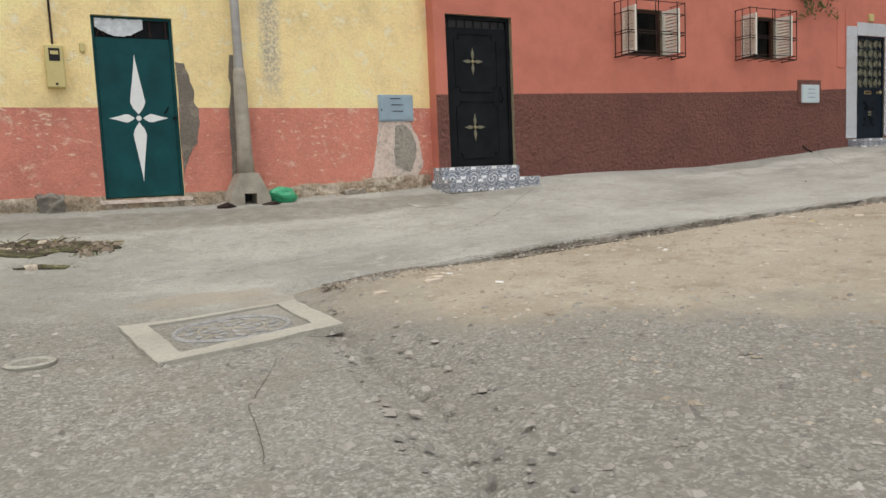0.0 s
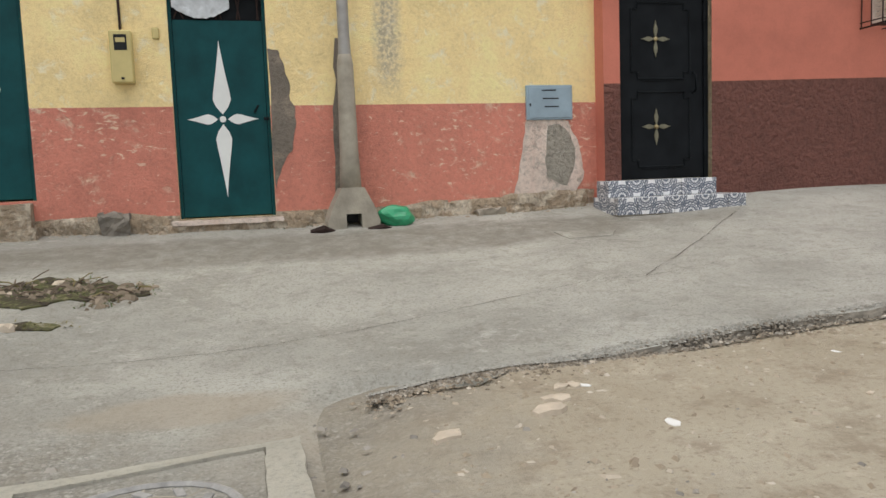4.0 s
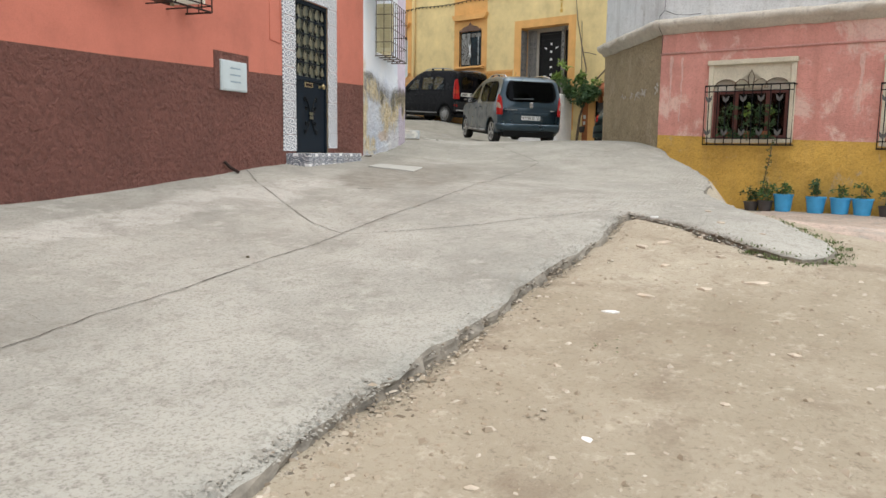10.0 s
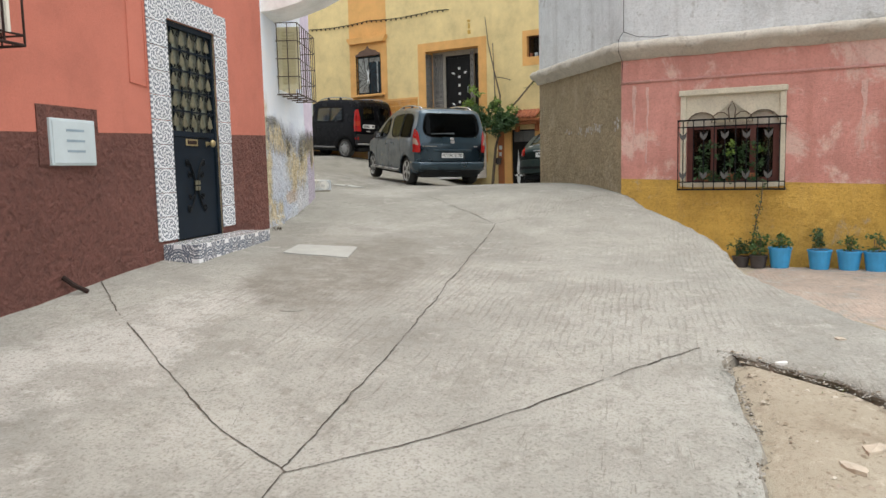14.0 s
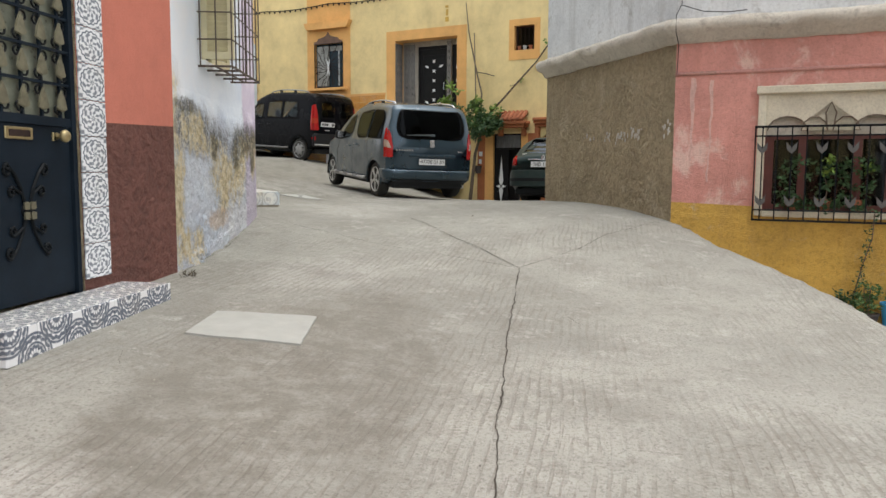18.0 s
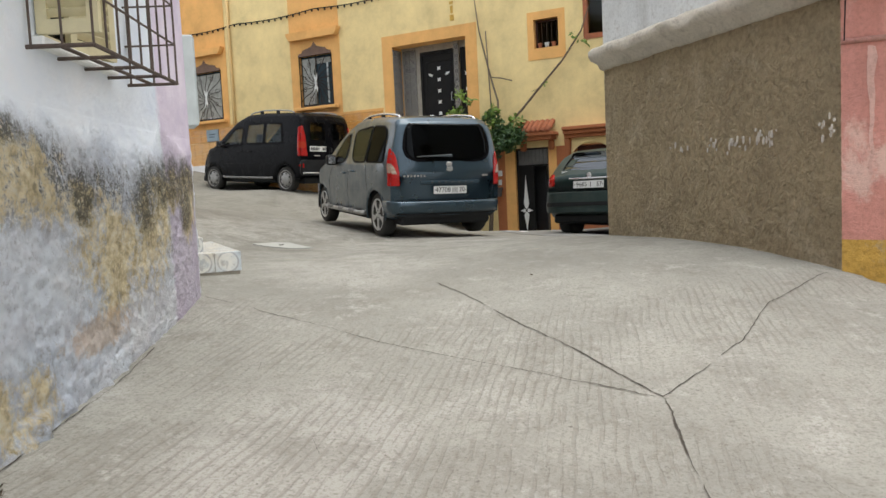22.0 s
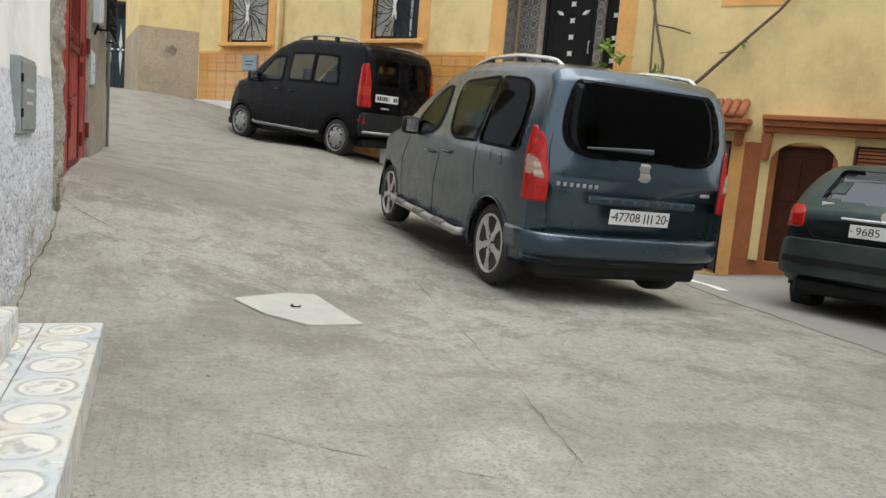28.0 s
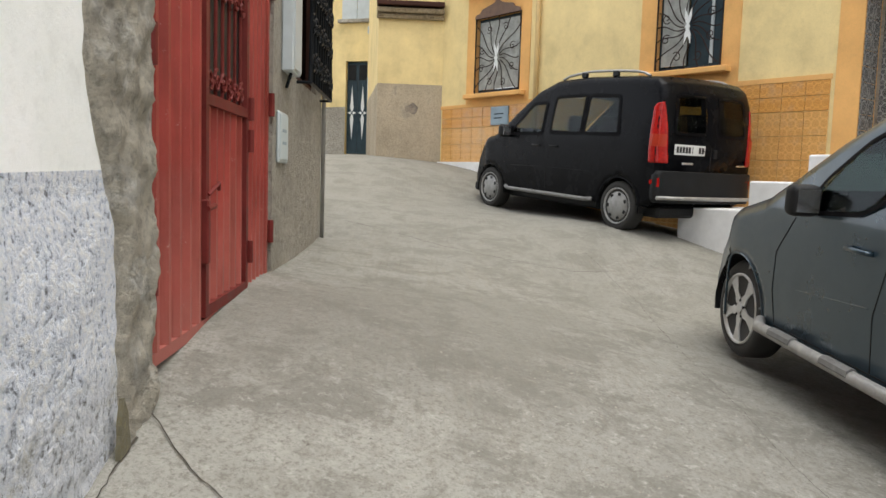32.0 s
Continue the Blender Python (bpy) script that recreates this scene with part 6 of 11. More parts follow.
def tile_glaze(name, dark, half, warm=(0.72, 0.72, 0.70), bold=1.0, fill=0.0):
    """A glazed tile with a petalled ring and corner motifs, drawn about the tile's own centre."""
    m, nt, b = nodes_of(name, 0.22)
    tc = nt.nodes.new("ShaderNodeTexCoord")
    sep = nt.nodes.new("ShaderNodeSeparateXYZ")
    nt.links.new(tc.outputs["Object"], sep.inputs[0])
    x = calc(nt, "DIVIDE", sep.outputs[0], half, False)
    z = calc(nt, "DIVIDE", sep.outputs[2], half, False)

    def gap(v, at, wide, soft=0.05):
        d = calc(nt, "ABSOLUTE", calc(nt, "SUBTRACT", v, at, False), 0, False)
        return step_up(nt, d, wide * bold + soft, wide * bold)

    def rad(u, v):
        return calc(nt, "SQRT", calc(nt, "ADD", calc(nt, "MULTIPLY", u, u, False), calc(nt, "MULTIPLY", v, v, False), False), 0, False)

    x = calc(nt, "SUBTRACT", calc(nt, "FLOORED_MODULO", calc(nt, "ADD", x, 1.0, False), 2.0, False), 1.0, False)
    z = calc(nt, "SUBTRACT", calc(nt, "FLOORED_MODULO", calc(nt, "ADD", z, 1.0, False), 2.0, False), 1.0, False)
    r = rad(x, z)
    ang = calc(nt, "ARCTAN2", z, x, False)

    def petals(n, phase=0.0):
        return calc(nt, "SINE", calc(nt, "ADD", calc(nt, "MULTIPLY", ang, n, False), phase, False), 0, False)

    lobes = calc(nt, "ADD", r, calc(nt, "MULTIPLY", petals(16), 0.03, False), False)
    ring = gap(lobes, 0.76, 0.035)
    ring2 = gap(calc(nt, "ADD", r, calc(nt, "MULTIPLY", petals(8), 0.09, False), False), 0.50, 0.045)
    inner = gap(calc(nt, "ADD", r, calc(nt, "MULTIPLY", petals(8, 1.57), 0.08, False), False), 0.26, 0.035)
    mid = step_up(nt, r, 0.13, 0.08)
    cx = calc(nt, "SUBTRACT", 1.0, calc(nt, "ABSOLUTE", x, 0, False), False)
    cz = calc(nt, "SUBTRACT", 1.0, calc(nt, "ABSOLUTE", z, 0, False), False)
    rc = rad(cx, cz)
    corner = gap(rc, 0.30, 0.035)
    corner2 = step_up(nt, rc, 0.17, 0.12)
    mask = ring
    for other in (ring2, inner, mid, corner, corner2):
        mask = calc(nt, "MAXIMUM", mask, other)
    worn = calc(nt, "MULTIPLY", mask, step_up(nt, noise_of(nt, 60, 4), 0.2, 0.45))
    c = warm
    if fill:
        lace = step_up(nt, petals(24), -0.2, 0.5)
        ground = calc(nt, "MAXIMUM", calc(nt, "MULTIPLY", step_up(nt, r, 0.80, 0.72), calc(nt, "ADD", calc(nt, "MULTIPLY", lace, 0.5), 0.5)), step_up(nt, rc, 0.36, 0.28))
        c = blend(nt, calc(nt, "MULTIPLY", ground, fill), warm, tuple(0.6 * v + 0.14 for v in dark))
    c = blend(nt, worn, c, dark)
    c = blend(nt, calc(nt, "MULTIPLY", step_up(nt, noise_of(nt, 5, 6), 0.5, 0.75), 0.3), c, (0.42, 0.38, 0.32))
    nt.links.new(c, b.inputs["Base Color"])
    return m


def lace_tile(name, half_x, half_z, dark, pale):
    """White-ringed oval medallion on every tile, both it and the corners filled with small grey scrollwork."""
    m, nt, b = nodes_of(name, 0.22)
    tc = nt.nodes.new("ShaderNodeTexCoord")
    sep = nt.nodes.new("ShaderNodeSeparateXYZ")
    nt.links.new(tc.outputs["Object"], sep.inputs[0])
    x = calc(nt, "DIVIDE", sep.outputs[0], half_x, False)
    z = calc(nt, "DIVIDE", sep.outputs[2], half_z, False)
    r = calc(nt, "SQRT", calc(nt, "ADD", calc(nt, "MULTIPLY", x, x, False), calc(nt, "MULTIPLY", z, z, False), False), 0, False)
    ang = calc(nt, "ARCTAN2", z, x, False)
    wave = calc(nt, "MULTIPLY", calc(nt, "SINE", calc(nt, "MULTIPLY", ang, 16, False), 0, False), 0.03, False)
    rw = calc(nt, "ADD", r, wave, False)
    bands = calc(nt, "SINE", calc(nt, "MULTIPLY", r, 24.0, False), 0, False)
    rays = calc(nt, "SINE", calc(nt, "ADD", calc(nt, "MULTIPLY", ang, 8, False), calc(nt, "MULTIPLY", r, 9.0, False), False), 0, False)
    fill = step_up(nt, calc(nt, "ADD", bands, calc(nt, "MULTIPLY", rays, 1.3, False), False), -0.3, 0.5)
    cx = calc(nt, "SINE", calc(nt, "MULTIPLY", x, 14.0, False), 0, False)
    cz = calc(nt, "SINE", calc(nt, "MULTIPLY", z, 14.0, False), 0, False)
    scrolls = step_up(nt, calc(nt, "MULTIPLY", cx, cz, False), -0.35, 0.25)
    inside_disc = step_up(nt, rw, 0.82, 0.78)
    outer = step_up(nt, rw, 0.93, 0.97)
    line = calc(nt, "MULTIPLY", step_up(nt, rw, 0.72, 0.76), step_up(nt, rw, 0.84, 0.80))
    mask = calc(nt, "MAXIMUM", calc(nt, "MULTIPLY", inside_disc, fill), calc(nt, "MULTIPLY", outer, scrolls))
    mask = calc(nt, "MAXIMUM", calc(nt, "MULTIPLY", mask, 0.8), line)
    mask = calc(nt, "MULTIPLY", mask, step_up(nt, noise_of(nt, 60, 4), 0.2, 0.42))
    c = blend(nt, mask, pale, dark)
    c = blend(nt, calc(nt, "MULTIPLY", step_up(nt, noise_of(nt, 5, 6), 0.5, 0.75), 0.2), c, (0.42, 0.38, 0.32))
    nt.links.new(c, b.inputs["Base Color"])
    return m


def fan_tile(name, high, dark, pale):
    """Half medallions that stand on the lower edge and hang from the upper one by turns."""
    m, nt, b = nodes_of(name, 0.22)
    tc = nt.nodes.new("ShaderNodeTexCoord")
    sep = nt.nodes.new("ShaderNodeSeparateXYZ")
    nt.links.new(tc.outputs["Object"], sep.inputs[0])
    along = calc(nt, "ADD", axis_of(nt, 0), axis_of(nt, 1), False)
    mask = None
    for shift, edge in ((0.0, 1.0), (1.0, -1.0)):
        u = calc(nt, "ADD", calc(nt, "DIVIDE", along, high, False), shift, False)
        u = calc(nt, "SUBTRACT", calc(nt, "FLOORED_MODULO", u, 2.0, False), 1.0, False)
        v = calc(nt, "SUBTRACT", calc(nt, "DIVIDE", sep.outputs[2], high, False), 0.5 * edge, False)
        r = calc(nt, "SQRT", calc(nt, "ADD", calc(nt, "MULTIPLY", u, u, False), calc(nt, "MULTIPLY", v, v, False), False), 0, False)
        ang = calc(nt, "ARCTAN2", v, u, False)
        scallop = calc(nt, "ADD", r, calc(nt, "MULTIPLY", calc(nt, "SINE", calc(nt, "MULTIPLY", ang, 14, False), 0, False), 0.025, False), False)
        for src, at, wide in ((r, 0.73, 0.025), (scallop, 0.60, 0.045), (r, 0.46, 0.02), (scallop, 0.34, 0.045)):
            d = calc(nt, "ABSOLUTE", calc(nt, "SUBTRACT", src, at, False), 0, False)
            ring = step_up(nt, d, wide + 0.03, wide)
            mask = ring if mask is None else calc(nt, "MAXIMUM", mask, ring)
        mask = calc(nt, "MAXIMUM", mask, calc(nt, "MULTIPLY", step_up(nt, r, 0.70, 0.66), calc(nt, "MULTIPLY", step_up(nt, calc(nt, "SINE", calc(nt, "MULTIPLY", ang, 14, False), 0, False), -0.3, 0.6), 0.55)))
        mask = calc(nt, "MAXIMUM", mask, step_up(nt, r, 0.20, 0.16))
    mask = calc(nt, "MULTIPLY", mask, step_up(nt, noise_of(nt, 60, 4), 0.2, 0.42))
    c = blend(nt, mask, pale, dark)
    c = blend(nt, calc(nt, "MULTIPLY", step_up(nt, noise_of(nt, 5, 6), 0.5, 0.75), 0.25), c, (0.42, 0.38, 0.32))
    nt.links.new(c, b.inputs["Base Color"])
    return m


TILE_DOOR = lace_tile("white tile with grey-blue lacework", 0.15, 0.1075, (0.09, 0.115, 0.155), (0.76, 0.78, 0.80))
TILE_STEP = fan_tile("white tile with dark blue fans", 0.17, (0.13, 0.15, 0.19), (0.78, 0.79, 0.80))
TILE_TREAD = tile_glaze("white tile with fine grey motifs", (0.20, 0.225, 0.26), 0.052, bold=1.3, fill=0.4)
TILE_ORANGE = tile_glaze("orange patterned tile", (0.50, 0.25, 0.065), 0.052, (0.76, 0.43, 0.15))


def worn_tile(name):
    """A pale tile with a big ringed medallion, leafy smudges between, worn to blue and ochre."""
    m, nt, b = nodes_of(name, 0.35)
    tc = nt.nodes.new("ShaderNodeTexCoord")
    sep = nt.nodes.new("ShaderNodeSeparateXYZ")
    nt.links.new(tc.outputs["Object"], sep.inputs[0])
    u = calc(nt, "DIVIDE", sep.outputs[0], 0.11, False)
    v = calc(nt, "DIVIDE", sep.outputs[2], 0.11, False)
    r = calc(nt, "SQRT", calc(nt, "ADD", calc(nt, "MULTIPLY", u, u, False), calc(nt, "MULTIPLY", v, v, False), False), 0, False)
    base = ramp(nt, noise_of(nt, 3.5, 6, 0.65), [(0.35, (0.46, 0.52, 0.56)), (0.5, (0.58, 0.60, 0.58)), (0.66, (0.62, 0.58, 0.48))])
    disc = step_up(nt, r, 0.74, 0.70)
    c = blend(nt, calc(nt, "MULTIPLY", disc, step_up(nt, noise_of(nt, 9, 6, 0.7), 0.35, 0.62)), base, (0.72, 0.71, 0.64))
    ring = calc(nt, "MULTIPLY", step_up(nt, r, 0.70, 0.74), step_up(nt, r, 0.86, 0.82))
    smudge = step_up(nt, noise_of(nt, 15, 4, 0.5), 0.50, 0.54)
    inner = calc(nt, "MULTIPLY", calc(nt, "MULTIPLY", smudge, step_up(nt, r, 0.62, 0.5)), 0.8)
    far = calc(nt, "MULTIPLY", calc(nt, "MULTIPLY", smudge, step_up(nt, r, 1.0, 1.1)), 0.8)
    mask = calc(nt, "MAXIMUM", calc(nt, "MAXIMUM", calc(nt, "MULTIPLY", ring, 0.85), inner), far)
    mask = calc(nt, "MULTIPLY", mask, calc(nt, "MULTIPLY", step_up(nt, noise_of(nt, 13, 7, 0.75), 0.36, 0.52), 0.75))
    c = blend(nt, mask, c, ramp(nt, noise_of(nt, 5, 4), [(0.4, (0.22, 0.25, 0.28)), (0.6, (0.34, 0.29, 0.23))]))
    nt.links.new(c, b.inputs["Base Color"])
    return m


TILE_BLUE = worn_tile("pale tile with worn blue medallion")


def tile_mesh(w, h, t=0.012):
    me = bpy.data.meshes.new("tile")
    b2 = box(-w / 2, w / 2, 0, t, -h / 2, h / 2, 0.0025)
    b2.to_mesh(me)
    b2.free()
    return me


def tiles_on(parent, mesh, material, spots):
    """Loose tiles on a surface, each an object of its own on one shared mesh."""
    if not mesh.materials:
        mesh.materials.append(material)
    for m in spots:
        t = new("tile", mesh)
        t.parent = parent
        t.matrix_local = m @ pose(0, 0, 0, random.uniform(-0.6, 0.6), 0, random.uniform(-0.5, 0.5))


WY, WR, WW, WD = wall_frame(Y_A, Y_B), wall_frame(R_A, R_B), wall_frame(W_A, W_B), wall_frame(D_A, D_B)
WF, WH1, WH2, WB, WE = wall_frame(F_A, F_B), wall_frame(H1_A, H1_B), wall_frame(H2_A, H2_B), wall_frame(B_A, B_B), wall_frame(E_A, E_B)


def petal(length, wide, at, bulge=0.35, n=10):
    """A pointed petal outline that grows along +z from z = 0; at: where it is widest."""
    left = []
    for k in range(n + 1):
        t = k / n
        w = wide * (math.sin(math.pi * min(1, t / at) / 2) if t < at else ((1 - t) / (1 - at)) ** 1.15)
        left.append((w / 2, t * length))
    return left + [(-x, z) for x, z in left[-2:0:-1]]


def turned(outline, deg, ox=0.0, oz=0.0):
    c, s = math.cos(radians(deg)), math.sin(radians(deg))
    return [(ox + x * c + z * s, oz - x * s + z * c) for x, z in outline]


def scroll(cx, cz, r, turns, start, sense=1, n=18):
    out = []
    for k in range(n + 1):
        t = k / n
        a = radians(start) + sense * turns * 2 * math.pi * t
        q = r * (1 - 0.8 * t)
        out.append((cx + q * math.cos(a), cz + q * math.sin(a)))
    return out


# wide teal double door
dd = thing("double_door", WY @ pose(6.58, 0.06, 0.93), "closed dark teal metal double door with two white diamonds", "door")
part("door_frame", merge(merge(box(0, 0.035, -0.01, 0.05, 0, 2.19), box(1.165, 1.2, -0.01, 0.05, 0, 2.19)), box(0.035, 1.165, -0.01, 0.05, 2.15, 2.19)), TEAL, dd)
for k, x0 in enumerate((0.037, 0.603)):
    leaf = part("leaf", box(x0, x0 + 0.56, 0.0, 0.04, 0.015, 2.148, 0.004), TEAL, dd)
    cx = (0.31, 0.865)[k]
    part("diamond", prism([(cx, 0.64), (cx + 0.105, 1.0), (cx, 1.35), (cx - 0.105, 1.0)], -0.005, 0.001), WHITEPAINT, leaf, "white painted diamond")
    for z in (0.2, 1.1, 1.9):
        part("hinge", tube([((-0.008, 1.208)[k], -0.012, z), ((-0.008, 1.208)[k], -0.012, z + 0.11)], 0.014, 8), TEAL, leaf)
part("astragal", box(0.585, 0.62, -0.012, 0.0, 0.02, 2.14, 0.003), TEAL, dd)
part("bolt", box(0.555, 0.63, -0.02, 0.0, -0.01, 0.03, 0.005), BLACKPAINT, dd)
part("letter_slot", box(0.46, 0.70, -0.014, -0.001, 1.40, 1.425, 0.002), BLACKPAINT, dd)
for z, x in ((1.24, 0.52), (1.13, 0.53), (1.1, 0.62), (0.98, 0.55)):
    part("lock_plate", box(x, x + 0.035, -0.012, -0.001, z, z + 0.05, 0.003), BLACKPAINT, dd)

# teal door with a star
sd = thing("star_door", WY @ pose(9.0, 0.06, 0.70), "closed dark teal metal door with a white four-pointed star", "door")
part("door_frame", merge(merge(box(0, 0.03, -0.01, 0.05, 0, 2.10), box(0.855, 0.885, -0.01, 0.05, 0, 2.10)), box(0.03, 0.855, -0.01, 0.05, 2.07, 2.10)), TEAL, sd)
leaf = part("leaf", box(0.032, 0.853, 0.0, 0.04, 0.012, 1.86, 0.004), TEAL, sd)
sx, sz = 0.44, 0.935
for length, wide, at, deg in ((0.70, 0.17, 0.22, 0), (0.70, 0.15, 0.22, 180), (0.29, 0.10, 0.35, 90), (0.28, 0.10, 0.35, -90)):
    part("star_point", prism(turned([(x, z + 0.045) for x, z in petal(length, wide, at)], deg, sx, sz), -0.005, 0.001), WHITEPAINT, leaf, "white painted star point")
part("star_centre", moved(lathe([(0.03, 0), (0.03, 0.005), (0.02, 0.006)], 16), Matrix.Translation((sx, 0.0, sz)) @ Matrix.Rotation(radians(90), 4, "X")), WHITEPAINT, leaf)
part("handle", tube([(0.74, -0.002, 1.0), (0.74, -0.05, 1.0), (0.775, -0.055, 1.06)], 0.011, 7), BLACKPAINT, leaf)
part("bolt", box(0.82, 0.87, -0.02, 0.0, 0.92, 0.95, 0.004), BLACKPAINT, leaf)
part("transom_back", box(0.03, 0.855, 0.03, 0.035, 1.865, 2.07), BLACKPAINT, sd)
for k in range(5):
    part("transom_bar", tube([(0.05 + 0.19 * k, 0.0, 1.87), (0.14 + 0.17 * k, 0.0, 2.06)], 0.007, 6), RUSTIRON, sd)
    part("transom_bar", tube([(0.14 + 0.17 * k, 0.002, 1.87), (0.05 + 0.19 * k, 0.002, 2.06)], 0.007, 6), RUSTIRON, sd)
bm = bmesh.new()
g = [[bm.verts.new((0.04 + 0.52 * i / 24, -0.012 + 0.012 * noise.noise((i * 0.5, j * 0.7, 2)), 2.07 - (0.10 + 0.10 * math.sin(i / 24 * 3.1)) * j / 8 + 0.015 * noise.noise((i * 0.6, j, 5)))) for j in range(9)] for i in range(25)]
for a, c in zip(g, g[1:]):
    for j in range(8):
        bm.faces.new((a[j], c[j], c[j + 1], a[j + 1]))
plastic = obj("plastic_sheet", bm, SHEETPLASTIC, smooth=True)
plastic.matrix_world = WY @ pose(9.0, 0.05, 0.70)
tagged(plastic, "crumpled clear plastic sheet stuffed over a door grille", "plastic sheet")


def ragged_block(name, m, lx, ly, lz, material, label, category, rough=0.03, seed=0):
    """A worn masonry block with uneven faces."""
    bm = bmesh.new()
    nx, ny, nz = max(3, int(lx / 0.03)), max(3, int(ly / 0.03)), max(3, int(lz / 0.03))
    vs = {}
    for i in range(nx + 1):
        for j in range(ny + 1):
            for k in range(nz + 1):
                if i in (0, nx) or j in (0, ny) or k in (0, nz):
                    p = Vector((lx * i / nx, ly * j / ny, lz * k / nz))
                    q = p * 6 + Vector((seed, seed * 2.1, 0))
                    p += Vector((noise.noise(q), noise.noise(q + Vector((9, 0, 0))), noise.noise(q + Vector((0, 9, 0))))) * rough
                    q = q * 3.1
                    p += Vector((noise.noise(q), noise.noise(q + Vector((9, 0, 0))), noise.noise(q + Vector((0, 9, 0))))) * rough * 0.7
                    vs[i, j, k] = bm.verts.new(p)
    def sheet(f, a, b2):
        for u in range(a):
            for v in range(b2):
                bm.faces.new([vs[f(*q)] for q in ((u, v), (u + 1, v), (u + 1, v + 1), (u, v + 1))])
    sheet(lambda u, v: (u, v, 0), nx, ny)
    sheet(lambda u, v: (u, v, nz), nx, ny)
    sheet(lambda u, v: (u, 0, v), nx, nz)
    sheet(lambda u, v: (u, ny, v), nx, nz)
    sheet(lambda u, v: (0, u, v), ny, nz)
    sheet(lambda u, v: (nx, u, v), ny, nz)
    bmesh.ops.recalc_face_normals(bm, faces=bm.faces)
    ob = obj(name, bm, material)
    ob.matrix_world = m
    return tagged(ob, label, category)


def base_z(m, u, v=0.0):
    p = m @ Vector((u, v, 0))
    return lie(p.x, p.y)


ragged_block("doorstep", WY @ pose(6.64, -0.20, 0.42), 1.16, 0.26, 0.27, CRUMBLE, "crumbling plastered threshold under the double door", "doorstep", 0.013, 1)
ragged_block("doorstep", WY @ pose(6.73, -0.14, 0.68), 1.02, 0.22, 0.225, CRUMBLE, "worn upper course of the double door's threshold", "doorstep", 0.010, 8)
ragged_block("doorstep", WY @ pose(8.72, -0.12, 0.42), 1.42, 0.22, 0.225, CRUMBLE, "low worn cement threshold under the star door", "doorstep", 0.013, 2)
ragged_block("door_sill", WY @ pose(8.93, -0.15, 0.645), 1.02, 0.24, 0.04, SCRAPED, "thin pale cement sill under the star door", "sill", 0.006, 9)
ragged_block("stone_block", WY @ pose(8.30, -0.12, 0.48), 0.26, 0.2, 0.3, DARKSTONE, "weathered dark stone lump at the foot of the wall", "stone", 0.05, 3)
ragged_block("stone_block", WY @ pose(11.9, -0.16, 0.42), 0.26, 0.2, 0.24, STONE, "pale rounded stone lump at the foot of the wall", "stone", 0.05, 4)
ragged_block("stone_block", WY @ pose(12.25, -0.10, 0.46), 0.85, 0.15, 0.20, CRUMBLE, "broken masonry footing below the meter cabinet", "masonry", 0.022, 5)
ragged_block("stone_block", WY @ pose(11.0, -0.07, 0.45), 0.9, 0.1, 0.16, CRUMBLE, "broken plaster footing along the wall", "masonry", 0.02, 6)


def patch(name, m, outline, material, label, thick=0.014, seed=0.0):
    """A skim of render on a wall, with a wavy edge, slightly proud."""
    pts = []
    for (x0, z0), (x1, z1) in zip(outline, outline[1:] + outline[:1]):
        for k in range(6):
            t = k / 6
            x, z = x0 + (x1 - x0) * t, z0 + (z1 - z0) * t
            wave = 0.03 if thick > 0.0035 else 0.004
            pts.append((x + wave * noise.noise((x * 9, z * 9, seed)), z + wave * noise.noise((x * 9, z * 9, seed + 5))))
    ob = obj(name, prism(pts, -thick, 0.01), material)
    ob.matrix_world = m
    return tagged(ob, label, "plaster patch", kind="structure")


DARKCEM = stucco("dark brown cement", (0.215, 0.185, 0.15), (0.32, 0.27, 0.21), 0.12, 0.9, 26, stain=(0.12, 0.10, 0.08), stain_amount=0.5, relief_shade=0.5)
patch("trim_patch", WY, [(9.90, 0.95), (9.96, 1.15), (10.07, 1.35), (10.13, 1.6), (10.08, 1.85), (10.04, 2.1), (9.98, 2.28), (9.892, 2.30), (9.892, 1.2)], DARKCEM, "dark brown cement patch beside a door frame", 0.005, 1)
patch("trim_patch", WY, [(12.32, 0.72), (12.6, 0.60), (13.0, 0.66), (13.16, 1.0), (13.08, 1.35), (12.98, 1.56), (12.7, 1.6), (12.5, 1.57), (12.44, 1.2)], SCRAPED, "pale scraped plaster patch", 0.006, 2)
patch("trim_patch", WY @ pose(0, -0.006, 0), [(12.72, 0.95), (12.95, 0.86), (13.06, 1.15), (13.0, 1.4), (12.88, 1.52), (12.74, 1.5), (12.70, 1.2)], CEMENT, "grey cement patch over pale plaster", 0.005, 3)
patch("trim_patch", WY, [(10.47, 0.9), (10.60, 0.9), (10.62, 1.6), (10.60, 2.4), (10.53, 2.4), (10.49, 1.6)], DARKCEM, "dark brown streak behind the pole", 0.004, 4)

# meter, conduit, bell
meter = thing("electricity_meter", WY @ pose(8.50, 0, 1.96), "cream electricity meter box on yellow plaster", "meter")
part("case", box(0, 0.19, -0.12, 0.0, 0, 0.47, 0.012), CREAMPLASTIC, meter)
part("window", box(0.04, 0.15, -0.124, -0.118, 0.29, 0.43, 0.003), PLASTIC, meter)
part("dial", box(0.055, 0.135, -0.127, -0.124, 0.36, 0.40), CREAMPLASTIC, meter)
part("seal", box(0.085, 0.11, -0.126, -0.118, 0.03, 0.05), PLASTIC, meter)
cond = obj("conduit", tube([(8.59, -0.015, 2.40), (8.585, -0.015, 3.2), (8.58, -0.015, 5.5)], 0.012, 7), RUSTIRON)
cond.matrix_world = WY
tagged(cond, "thin brown conduit running up the yellow wall", "conduit")
